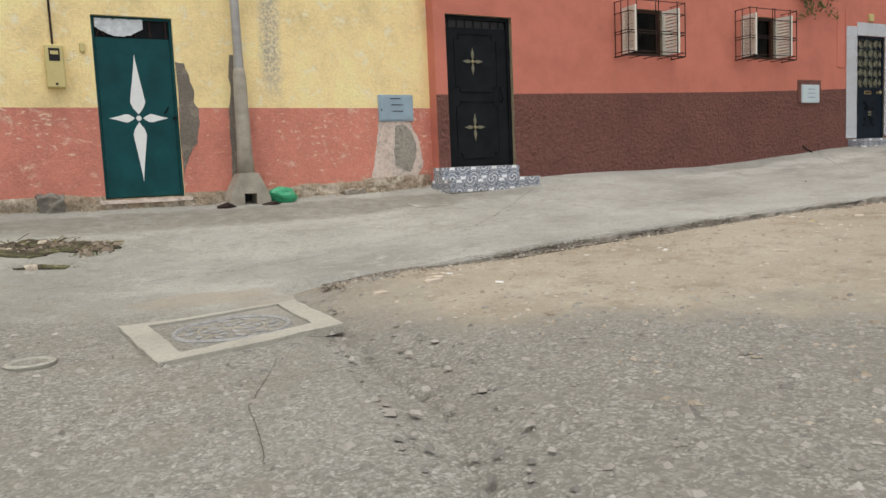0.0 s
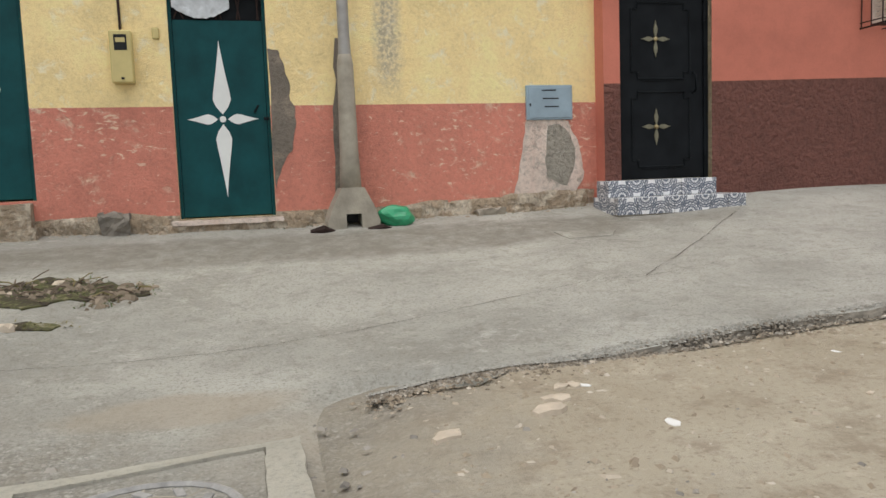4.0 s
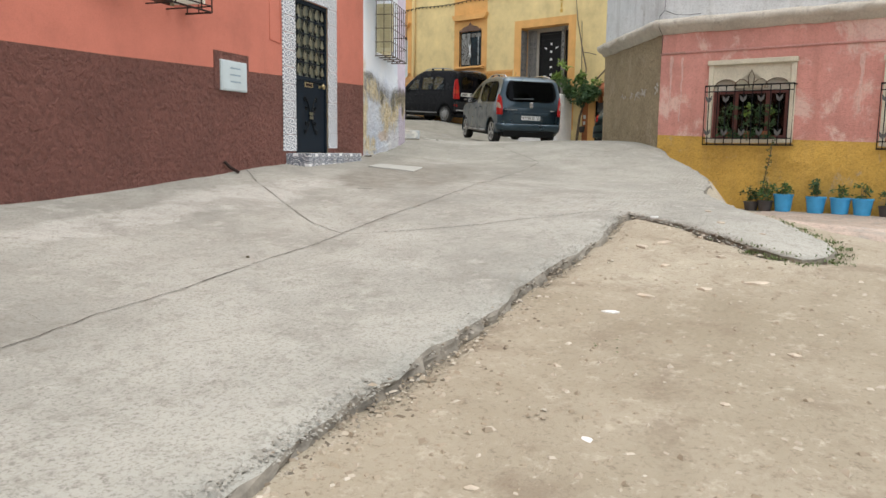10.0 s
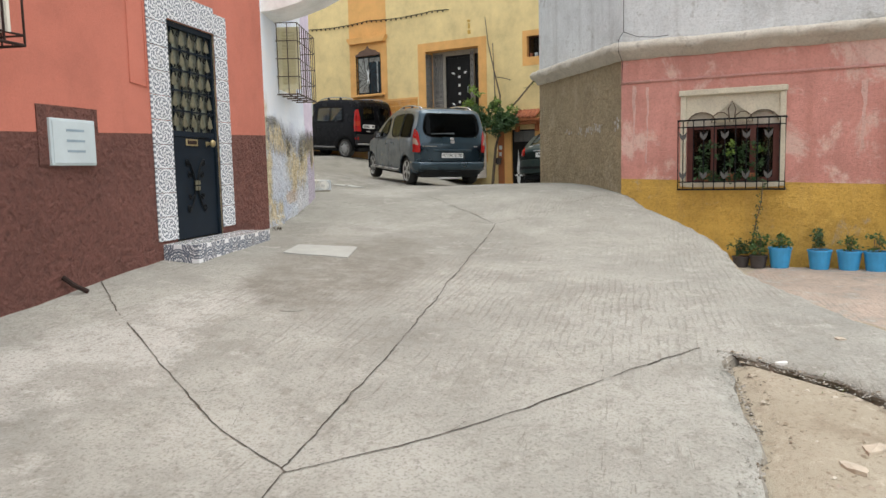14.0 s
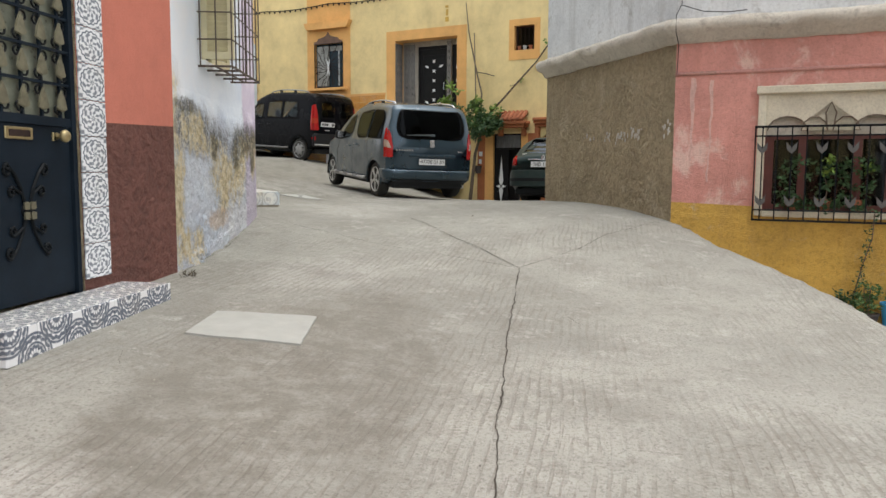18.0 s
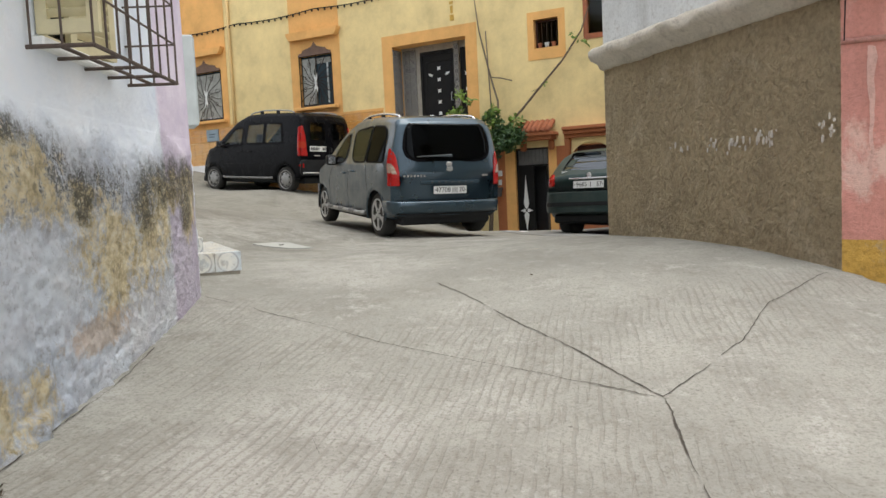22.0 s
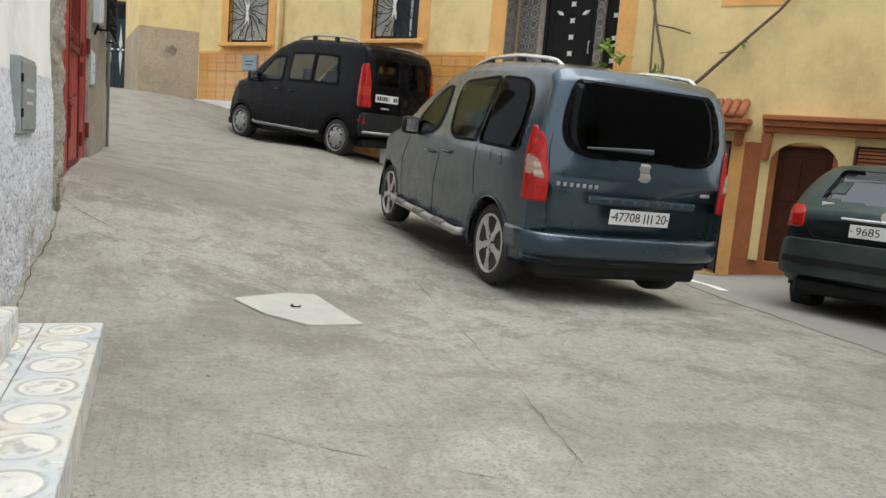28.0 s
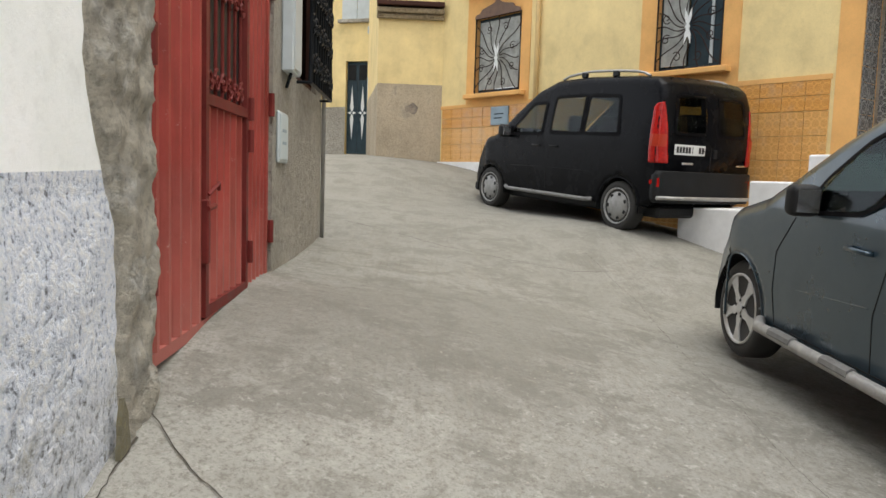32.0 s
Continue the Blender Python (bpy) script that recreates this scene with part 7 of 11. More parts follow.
bell = obj("junction_box", box(8.86, 8.92, -0.03, 0, 2.37, 2.47, 0.008), CREAMPLASTIC)
bell.matrix_world = WY
tagged(bell, "small cream junction box on yellow plaster", "junction box")

# pole
pole = thing("utility_pole", WY @ pose(10.6, -0.17, 0.50), "grey steel utility pole in a flared cement foot", "pole")
part("shaft", tube([(0, 0, 0.4), (0, 0, 1.2), (0.0, 0, 1.9), (-0.02, 0, 6.0)], [0.085, 0.08, 0.055, 0.05], 16), STEELPOLE, pole, smooth=True)
part("sleeve", tube([(0, 0, 0.35), (0, 0, 0.8), (0, 0, 1.62), (0, 0, 1.72)], [0.11, 0.09, 0.078, 0.06], 16), POLECEM, pole, "cement sleeve round the shaft", smooth=True)
foot = prism([(-0.25, 0.0), (-0.25, 0.12), (-0.20, 0.26), (-0.11, 0.44), (0.11, 0.44), (0.20, 0.26), (0.25, 0.12), (0.25, 0.0), (0.075, 0.0), (0.075, 0.19), (-0.075, 0.19), (-0.075, 0.0)], -0.16, 0.16, 0.0)
part("foot", foot, POLECEM, pole, "flared cement foot with a square hole")
# black sheet added for the darkness inside the hole
part("hole_back", box(-0.075, 0.075, 0.1, 0.12, 0, 0.19), INK, pole)
part("scrap_iron", tube([(-0.42, -0.2, 0.035), (-0.3, -0.24, 0.06), (-0.2, -0.2, 0.03)], [0.03, 0.045, 0.02], 7), RUSTIRON, pole)
part("scrap_iron", tube([(0.12, -0.22, 0.03), (0.26, -0.25, 0.05), (0.36, -0.22, 0.02)], [0.03, 0.04, 0.02], 7), RUSTIRON, pole)
part("pipe", tube([(-0.24, -0.19, 0.03), (-0.05, -0.2, 0.01), (0.22, -0.19, 0.035)], 0.018, 7), RUSTIRON, pole)
bag = bmesh.new()
bmesh.ops.create_icosphere(bag, subdivisions=3, radius=0.14)
for v in bag.verts:
    q = v.co * 9
    v.co = Vector((v.co.x * 1.35, v.co.y * 0.8, v.co.z * 0.75)) * (1 + 0.35 * noise.noise(q))
bag = obj("plastic_bag", bag, GREENBAG)
bag.matrix_world = WY @ pose(11.02, -0.28, base_z(WY, 11.02, -0.28) + 0.085)
tagged(bag, "crumpled green plastic bag by the foot of a pole", "bag")

# meter cabinet, blue-grey
cab = thing("meter_cabinet", WY @ pose(12.50, 0, 1.57), "blue-grey metal meter cabinet set in plaster", "cabinet")
part("case", box(0, 0.52, -0.03, 0.03, 0, 0.36, 0.006), GREYMETAL, cab)
part("door", box(0.02, 0.50, -0.038, -0.03, 0.02, 0.34, 0.004), GREYMETAL, cab)
for k, (a, b2) in enumerate(((0.17, 0.33), (0.18, 0.36), (0.2, 0.36))):
    part("print", box(a, b2, -0.0405, -0.038, 0.30 - 0.085 * k, 0.312 - 0.085 * k), PLASTIC, cab)
part("lock", box(0.03, 0.045, -0.044, -0.038, 0.14, 0.17, 0.002), PLASTIC, cab)

# black door with brass flowers
bd = thing("panelled_door", WR @ pose(0.19, 0.09, 0.90), "closed black steel door with two brass flowers", "door")
part("door_frame", merge(merge(box(0, 0.05, -0.02, 0.06, 0, 2.13), box(1.05, 1.10, -0.02, 0.06, 0, 2.13)), box(0.05, 1.05, -0.02, 0.06, 2.08, 2.13)), BLACKPAINT, bd)
leaf = part("leaf", box(0.052, 1.048, 0, 0.045, 0.01, 1.97, 0.004), BLACKPAINT, bd)
part("transom", box(0.05, 1.05, 0.03, 0.04, 1.975, 2.08), INK, bd)
for k in range(7):
    part("transom_bar", tube([(0.1 + 0.14 * k, 0.01, 1.975), (0.1 + 0.14 * k, 0.01, 2.08)], 0.007, 6), BLACKPAINT, bd)


def moulding(x0, x1, z0, z1, cut, r=0.011):
    pts = [(x0 + cut, z0), (x1 - cut, z0), (x1 - cut, z0 + cut), (x1, z0 + cut), (x1, z1 - cut), (x1 - cut, z1 - cut), (x1 - cut, z1), (x0 + cut, z1), (x0 + cut, z1 - cut), (x0, z1 - cut), (x0, z0 + cut), (x0 + cut, z0 + cut)]
    return tube([(x, -0.004, z) for x, z in pts], r, 6, close=True)


for z0, z1, fz in ((1.08, 1.88, 1.50), (0.14, 0.94, 0.57)):
    part("moulding", moulding(0.18, 0.88, z0, z1, 0.07), BLACKPAINT, leaf)
    part("moulding", tube([(0.3, -0.004, z0 - 0.02), (0.72, -0.004, z0 - 0.02)], 0.008, 6), BLACKPAINT, leaf)
    fl = part("flower_centre", moved(lathe([(0.026, 0), (0.022, 0.016), (0.008, 0.022)], 14), Matrix.Translation((0.47, 0, fz)) @ Matrix.Rotation(radians(90), 4, "X")), BRASS, leaf, "brass flower boss")
    for k in range(4):
        length = (0.19, 0.165)[k % 2]
        part("petal", prism(turned([(x, z + 0.012) for x, z in petal(length, 0.052, 0.5)], 90 * k, 0.47, fz), -0.012, 0.001, 0.003), DULLBRASS, leaf, "worn brass petal")
part("handle", tube([(0.93, 0, 0.93), (0.93, -0.05, 0.95), (0.93, -0.05, 1.12), (0.93, 0, 1.14)], 0.012, 7), BLACKPAINT, leaf, smooth=True)
for z in (0.25, 1.0, 1.7):
    part("hinge", tube([(1.055, -0.022, z), (1.055, -0.022, z + 0.1)], 0.013, 8), BLACKPAINT, bd)

# tiled steps to the black door
def tile_steps(name, m, blocks, tw, mesh_mat, label):
    t = thing(name, m, label, "steps")
    for x0, x1, y0, z0, z1 in blocks:
        core = part("core", box(x0 + 0.013, x1 - 0.013, y0 + 0.013, 0.0, z0, z1 - 0.013), POLECEM, t)
        n = max(1, round((x1 - x0) / tw))
        w = (x1 - x0) / n
        h = z1 - max(z0, z1 - 0.17)
        tiles_on(core, tile_mesh(w - 0.004, h - 0.004), mesh_mat, [pose(x0 + w * (k + 0.5), y0 + 0.0, z1 - h / 2) for k in range(n)])
        d = -y0
        nd = max(1, round(d / tw))
        dd2 = d / nd
        tiles_on(core, tile_mesh(w - 0.004, dd2 - 0.004), TILE_TREAD if mesh_mat is TILE_STEP else mesh_mat, [pose(x0 + w * (k + 0.5), y0 + dd2 * (j + 0.5), z1, -90) for k in range(n) for j in range(nd)])
        for e, rot in ((x0, -90), (x1, 90)):
            tiles_on(core, tile_mesh(dd2 - 0.004, h - 0.004), mesh_mat, [pose(e, y0 + dd2 * (j + 0.5), z1 - h / 2, 0, 0, rot) for j in range(nd)])
    return t


tile_steps("tiled_steps", WR @ pose(0, 0, 0), [(-0.14, 1.32, -0.55, 0.40, 0.735), (-0.10, 1.16, -0.27, 0.735, 0.905)], 0.2, TILE_STEP, "two doorsteps clad in white and grey-blue patterned tiles")

# barred windows with open shutters
def barred_window(m, label):
    w = thing("barred_window", m, label, "window", "barred windows")
    fr = merge(merge(box(0, 0.05, 0.05, 0.11, 0, 0.74), box(0.80, 0.85, 0.05, 0.11, 0, 0.74)), merge(box(0.05, 0.80, 0.05, 0.11, 0.69, 0.74), box(0.05, 0.80, 0.05, 0.11, 0, 0.05)))
    part("window_frame", fr, DARKWOOD, w)
    part("pane", box(0.05, 0.80, 0.08, 0.084, 0.05, 0.69), PANE, w)
    for k, (hx, sgn) in enumerate(((0.0, 1), (0.85, -1))):
        piv = pose(hx, -0.01, 0, 0, 0, sgn * -96 if k == 0 else 96)
        sh = merge(merge(box(0, sgn * 0.045, -0.015, 0.015, 0.02, 0.72), box(sgn * 0.285, sgn * 0.33, -0.015, 0.015, 0.02, 0.72)), merge(box(sgn * 0.045, sgn * 0.285, -0.015, 0.015, 0.66, 0.72), box(sgn * 0.045, sgn * 0.285, -0.015, 0.015, 0.02, 0.08)))
        shutter = part("shutter", moved(sh, piv), SHUTTER, w, "open white louvred shutter")
        for j in range(11):
            part("slat", moved(box(min(sgn * 0.045, sgn * 0.285), max(sgn * 0.045, sgn * 0.285), -0.006, 0.006, -0.022, 0.022), piv @ pose(0, 0, 0.11 + 0.052 * j, 35)), SHUTTER, shutter)
    cage = part("bar", tube([(-0.17, 0.0, -0.04), (-0.17, -0.32, -0.04), (1.03, -0.32, -0.04), (1.03, 0.0, -0.04)], 0.010, 6), RUSTIRON, w, "rusty iron cage bar")
    for z in (0.02, 0.30, 0.34, 0.62, 0.80):
        part("bar", tube([(-0.17, 0.0, z), (-0.17, -0.32, z), (1.03, -0.32, z), (1.03, 0.0, z)], 0.007, 6), RUSTIRON, w)
    for x in (-0.17, 0.0, 0.40, 0.46, 0.86, 1.03):
        part("bar", tube([(x, -0.32, -0.04), (x, -0.32, 0.82)], 0.008, 6), RUSTIRON, w)
    for x in (-0.17, 1.03):
        for y in (-0.16, -0.02):
            part("bar", tube([(x, y, -0.04), (x, y, 0.80)], 0.007, 6), RUSTIRON, w)
    for k in range(5):
        part("bar", tube([(-0.17 + 1.20 * k / 4, -0.32, -0.04), (-0.17 + 1.20 * k / 4, 0.0, -0.04)], 0.007, 6), RUSTIRON, w)
    return w


barred_window(WR @ pose(3.40, 0, 2.565), "barred window with white shutters swung open")
barred_window(WR @ pose(6.12, 0, 2.60), "barred window with white shutters swung open")

# pale meter box in a maroon surround
surround = obj("trim_meter", merge(merge(box(7.60, 7.70, -0.008, 0.02, 1.84, 2.26), box(8.20, 8.27, -0.008, 0.02, 1.84, 2.26)), box(7.70, 8.20, -0.008, 0.02, 2.17, 2.26)), MAROON)
surround.matrix_world = WR
tagged(surround, kind="structure")
cab2 = thing("meter_cabinet", WR @ pose(7.70, 0, 1.835), "pale grey meter cabinet with a printed door", "cabinet")
part("case", box(0, 0.5, -0.03, 0.04, 0, 0.335, 0.006), LIGHTBOX, cab2)
part("door", box(0.015, 0.485, -0.036, -0.03, 0.015, 0.32, 0.003), LIGHTBOX, cab2)
for k in range(3):
    part("print", box(0.16, 0.36, -0.038, -0.036, 0.245 - 0.075 * k, 0.262 - 0.075 * k), GREYMETAL, cab2)

# door in a tiled surround
td = thing("grille_door", WR @ pose(9.36, 0.035, 1.12), "closed blue-black steel door with an ornate grille above", "door")
part("door_frame", merge(merge(box(0, 0.04, -0.02, 0.06, 0, 2.02), box(0.86, 0.90, -0.02, 0.06, 0, 2.02)), merge(box(0.04, 0.86, -0.02, 0.06, 1.97, 2.02), box(0.04, 0.86, -0.012, 0.05, 0.985, 1.035))), NIGHTBLUE, td)
low = part("lower_panel", box(0.042, 0.858, 0, 0.045, 0.02, 0.985, 0.004), NIGHTBLUE, td)
part("pane", box(0.04, 0.86, 0.025, 0.031, 1.035, 1.97), DIMFROST, td, "dim greenish glass")
for k in range(5):
    part("grille_bar", box(0.04 + 0.164 * k - 0.008 + 0.082, 0.04 + 0.164 * k + 0.008 + 0.082, -0.010, 0.006, 1.035, 1.97), NIGHTBLUE, td)
for k in range(1, 5):
    z = 1.035 + 0.187 * k
    part("grille_bar", box(0.04, 0.86, -0.012, 0.006, z - 0.008, z + 0.008), NIGHTBLUE, td)
for i in range(5):
    for j in range(5):
        cx, cz = 0.122 + 0.164 * i, 1.128 + 0.187 * j
        s = 1 if (i + j) % 2 else -1
        c1 = scroll(cx - s * 0.03, cz + 0.045, 0.036, 1.15, 0 if s > 0 else 180, s)
        c2s = scroll(cx + s * 0.03, cz - 0.045, 0.036, 1.15, 180 if s > 0 else 0, s)
        part("scroll", tube([(x, -0.006, z) for x, z in c1[::-1] + c2s], 0.0065, 5), BLACKPAINT, td)
        part("shell", prism([(cx - 0.05, cz - 0.045), (cx, cz - 0.06), (cx + 0.05, cz - 0.045), (cx + 0.03, cz + 0.02), (cx, cz + 0.07), (cx - 0.03, cz + 0.02)], -0.020, -0.008, 0.005), SHELLBRASS, td, "dull bronze shell ornament")
orn = part("boss", moved(lathe([(0.045, 0), (0.038, 0.016), (0.01, 0.024)], 12), Matrix.Translation((0.45, 0, 0.52)) @ Matrix.Rotation(radians(90), 4, "X")), BLACKPAINT, low)
for sx2 in (-1, 1):
    for sz2 in (-1, 1):
        main = [(0.45 + sx2 * 0.02, 0.52 + sz2 * 0.03), (0.45 + sx2 * 0.05, 0.52 + sz2 * 0.12), (0.45 + sx2 * 0.10, 0.52 + sz2 * 0.20), (0.45 + sx2 * 0.15, 0.52 + sz2 * 0.25)]
        tip = scroll(0.45 + sx2 * 0.15, 0.52 + sz2 * 0.215, 0.035, 1.1, 90 if sz2 > 0 else -90, -sx2 * sz2, 12)
        part("scroll", tube([(x, -0.008, z) for x, z in main + tip], 0.009, 6), BLACKPAINT, low)
        tip2 = scroll(0.45 + sx2 * 0.12, 0.52 + sz2 * 0.10, 0.03, 1.0, 90 if sz2 > 0 else -90, -sx2 * sz2, 10)
        part("scroll", tube([(x, -0.008, z) for x, z in [(0.45 + sx2 * 0.045, 0.52 + sz2 * 0.09)] + tip2], 0.008, 6), BLACKPAINT, low)
for k in range(4):
    part("petal", prism(turned([(x, z + 0.01) for x, z in petal(0.055, 0.05, 0.6)], 45 + 90 * k, 0.45, 0.52), -0.026, -0.016), DULLBRASS, low, "tarnished petal")
part("letter_slot", box(0.30, 0.52, -0.010, 0.001, 0.90, 0.965, 0.004), BRASS, low, "brass letter slot")
part("slot_flap", box(0.325, 0.495, -0.013, -0.009, 0.915, 0.95, 0.003), RUSTIRON, low)
part("knob", moved(lathe([(0.022, 0), (0.014, 0.012), (0.014, 0.03), (0.034, 0.04), (0.038, 0.055), (0.026, 0.072), (0.004, 0.075)], 18), Matrix.Translation((0.74, 0, 0.93)) @ Matrix.Rotation(radians(90), 4, "X")), BRASS, low, "round brass knob", smooth=True)
part("lock", box(0.69, 0.705, -0.012, 0.0, 0.90, 0.95, 0.003), BRASS, low)

ts = thing("tile_surround", WR @ pose(0, 0, 0), "white and dark blue patterned tile surround of a door", "door surround")
lt, rt = tile_mesh(0.326, 0.211), tile_mesh(0.266, 0.211)
tiles_on(ts, lt, TILE_DOOR, [pose(9.195, -0.014, 1.16 + 0.215 * (k + 0.5)) for k in range(10)])
tiles_on(ts, rt, TILE_DOOR, [pose(10.395, -0.014, 1.20 + 0.215 * (k + 0.5)) for k in range(10)])
tiles_on(ts, tile_mesh(0.297, 0.25), TILE_DOOR, [pose(9.51 + 0.3 * k, -0.014, 3.27) for k in range(3)])
tile_steps("tiled_step", WR @ pose(0, 0, 0), [(9.10, 10.66, -0.34, 0.75, 1.135)], 0.21, TILE_STEP, "single long doorstep clad in patterned tiles")
box_line = obj("trim_patch", tube([(8.75, -0.004, 3.6), (8.75, -0.004, 2.52), (9.0, -0.004, 2.50), (9.0, -0.004, 3.6)], 0.008, 5), RED)
box_line.matrix_world = WR
tagged(box_line, kind="structure")
lampbox = obj("junction_box", box(9.70, 9.82, -0.06, 0, 3.42, 3.56, 0.01), CREAMPLASTIC)
lampbox.matrix_world = WR
tagged(lampbox, "small cream junction box over a tiled door surround", "junction box")
rebar = obj("iron_stub", tube([(7.86, -0.12, base_z(WR, 7.86, -0.1) + 0.01), (7.80, -0.05, base_z(WR, 7.8) + 0.06), (7.74, -0.012, base_z(WR, 7.74) + 0.13)], 0.018, 6), RUSTIRON)
rebar.matrix_world = WR
tagged(rebar, "bent dark iron stub at the wall's foot", "iron stub")

# closed roofs and backs
def roof_slab(name, pts, z, t=0.2, material=GREYWALL):
    bm = bmesh.new()
    a = [bm.verts.new((x, y, z)) for x, y in pts]
    c = [bm.verts.new((x, y, z + t)) for x, y in pts]
    bm.faces.new(a[::-1])
    bm.faces.new(c)
    for i in range(len(pts)):
        bm.faces.new((a[i], a[(i + 1) % len(pts)], c[(i + 1) % len(pts)], c[i]))
    bmesh.ops.recalc_face_normals(bm, faces=bm.faces)
    return tagged(obj(name, bm, material), kind="structure")


roof_slab("roof", [(-9.0, 0.2), (4.3, 0.2), (4.3, 0.0), (15.75, 0.0), (18.86, 0.55), (27.37, 5.7), (24.0, 15.0), (10, 15), (10, 6), (-9.0, 6.0)], 7.2)
wall("wall_back", (15.5, 6.0), (-9.0, 6.0), -0.5, 7.2, [CEMENT])
wall("wall_back", (-9.0, 6.0), (-9.0, 0.2), -0.5, 7.2, [CEMENT])
wall("wall_inner", (15.75, 0.32), (15.75, 6.0), -0.5, 7.2, [CEMENT])
wall("wall_inner", (23.1, 3.45), (19.0, 10.0), -0.5, 7.2, [CEMENT])
wall("wall_inner", (4.3, 0.6), (4.3, 6.0), -0.5, 7.2, [CEMENT])

# ---- white house and cement wall ----
LOUVRE = plain("cream yellow louvre paint", (0.66, 0.60, 0.38), 0.55, vary=0.12, scale=8)
GREYBOX = plain("pale grey enamelled steel", (0.50, 0.55, 0.56), 0.45, vary=0.12, scale=5)
DULLBOX = plain("dull grey sheet steel", (0.27, 0.30, 0.29), 0.6, vary=0.25, scale=9)
GATERED = plain("sun-faded red gate paint", (0.34, 0.062, 0.048), 0.5, vary=0.28, scale=3, bump=0.08, bump_scale=30, gloss=0.2)


def faded(m):
    """Sun-bleached pink and scuffed low down, with rust-brown runs."""
    nt = m.node_tree
    b = nt.nodes["Principled BSDF"]
    old = b.inputs["Base Color"].links[0].from_socket
    low = calc(nt, "ADD", axis_of(nt, 2), calc(nt, "MULTIPLY", noise_of(nt, 2.2, 8, 0.7), 1.1, False), False)
    tone = blend(nt, calc(nt, "MULTIPLY", step_up(nt, low, 3.25, 2.5), 0.5), old, (0.50, 0.20, 0.165))
    run = noise_of(nt, 1.0, 6, 0.65, place_coord(nt, (14.0, 14.0, 0.9)))
    tone = blend(nt, calc(nt, "MULTIPLY", step_up(nt, run, 0.52, 0.68), 0.45), tone, (0.17, 0.045, 0.03))
    tone = blend(nt, calc(nt, "MULTIPLY", step_up(nt, noise_of(nt, 20, 8, 0.8), 0.62, 0.68), 0.6), tone, (0.58, 0.40, 0.36))
    nt.links.new(tone, b.inputs["Base Color"])


faded(GATERED)
GATEDARK = plain("dark red gate paint", (0.16, 0.026, 0.022), 0.55, vary=0.3, scale=8, gloss=0.2)
GREENPAINT = plain("green painted ironwork", (0.16, 0.27, 0.07), 0.5, vary=0.3, scale=9)
BLACKGREEN = plain("black-green door enamel", (0.018, 0.026, 0.024), 0.36, vary=0.35, scale=3, bump=0.05, gloss=0.2)
LABELCREAM = plain("faded cream sticker", (0.45, 0.45, 0.28), 0.7, vary=0.2, scale=14)

cw = thing("caged_window", WW @ pose(0.86, 0, 2.78), "shuttered window behind a projecting iron cage on a white wall", "window")
part("window_frame", merge(merge(box(0, 0.05, 0.04, 0.11, 0, 0.78), box(0.71, 0.76, 0.04, 0.11, 0, 0.78)), merge(box(0.05, 0.71, 0.04, 0.11, 0, 0.05), box(0.05, 0.71, 0.04, 0.11, 0.73, 0.78))), LOUVRE, cw)
part("pane", box(0.05, 0.71, 0.075, 0.08, 0.05, 0.73), PANE, cw)
part("sill", box(-0.06, 0.82, -0.05, 0.05, -0.045, 0.0, 0.008), WHITE, cw)


def louvre_leaf(parent, m, w, h, n, label):
    leaf = part("shutter", moved(merge(merge(box(0, 0.05, -0.015, 0.015, 0, h), box(w - 0.05, w, -0.015, 0.015, 0, h)), merge(box(0.05, w - 0.05, -0.015, 0.015, 0, 0.06), box(0.05, w - 0.05, -0.015, 0.015, h - 0.06, h))), m), LOUVRE, parent, label)
    for j in range(n):
        part("slat", moved(box(0.05, w - 0.05, -0.004, 0.004, -0.02, 0.02), m @ pose(0, 0, 0.09 + (h - 0.15) * j / (n - 1), 38)), LOUVRE, leaf)


louvre_leaf(cw, pose(-0.02, -0.01, 0.01, 0, 0, -92), 0.27, 0.77, 16, "open cream louvred shutter")
louvre_leaf(cw, pose(0.36, 0.02, 0.01, 0, 0, -12), 0.38, 0.77, 16, "half open cream louvred shutter")
cx0, cx1, cd = -0.12, 1.08, -0.28
for z in (-0.06, 0.16, 0.38, 0.60, 0.82):
    part("bar", tube([(cx0, 0, z), (cx0, cd, z), (cx1, cd, z), (cx1, 0, z)], 0.010 if z < 0 else 0.006, 6), CAGEIRON, cw, "rusty iron cage bar")
for k in range(9):
    x = cx0 + (cx1 - cx0) * k / 8
    part("bar", tube([(x, cd, -0.06), (x, cd, 0.82)], 0.006, 6), CAGEIRON, cw)
    if k % 2 == 0:
        part("bar", tube([(x, cd, -0.06), (x, 0, -0.06)], 0.009, 6), CAGEIRON, cw)
for x in (cx0, cx1):
    for y in (-0.02, -0.15):
        part("bar", tube([(x, y, -0.06), (x, y, 0.82)], 0.006, 6), CAGEIRON, cw)
part("bar", tube([(cx0, cd / 2, -0.06), (cx1, cd / 2, -0.06)], 0.009, 6), CAGEIRON, cw)



PIERCEM = stucco("broken gritty cement", (0.58, 0.535, 0.44), (0.72, 0.70, 0.64), 0.14, 1.0, 26, stain=(0.17, 0.15, 0.11), stain_amount=0.45, flake=3.0, streak=0.3, relief_shade=0.6, coarse=0.4)


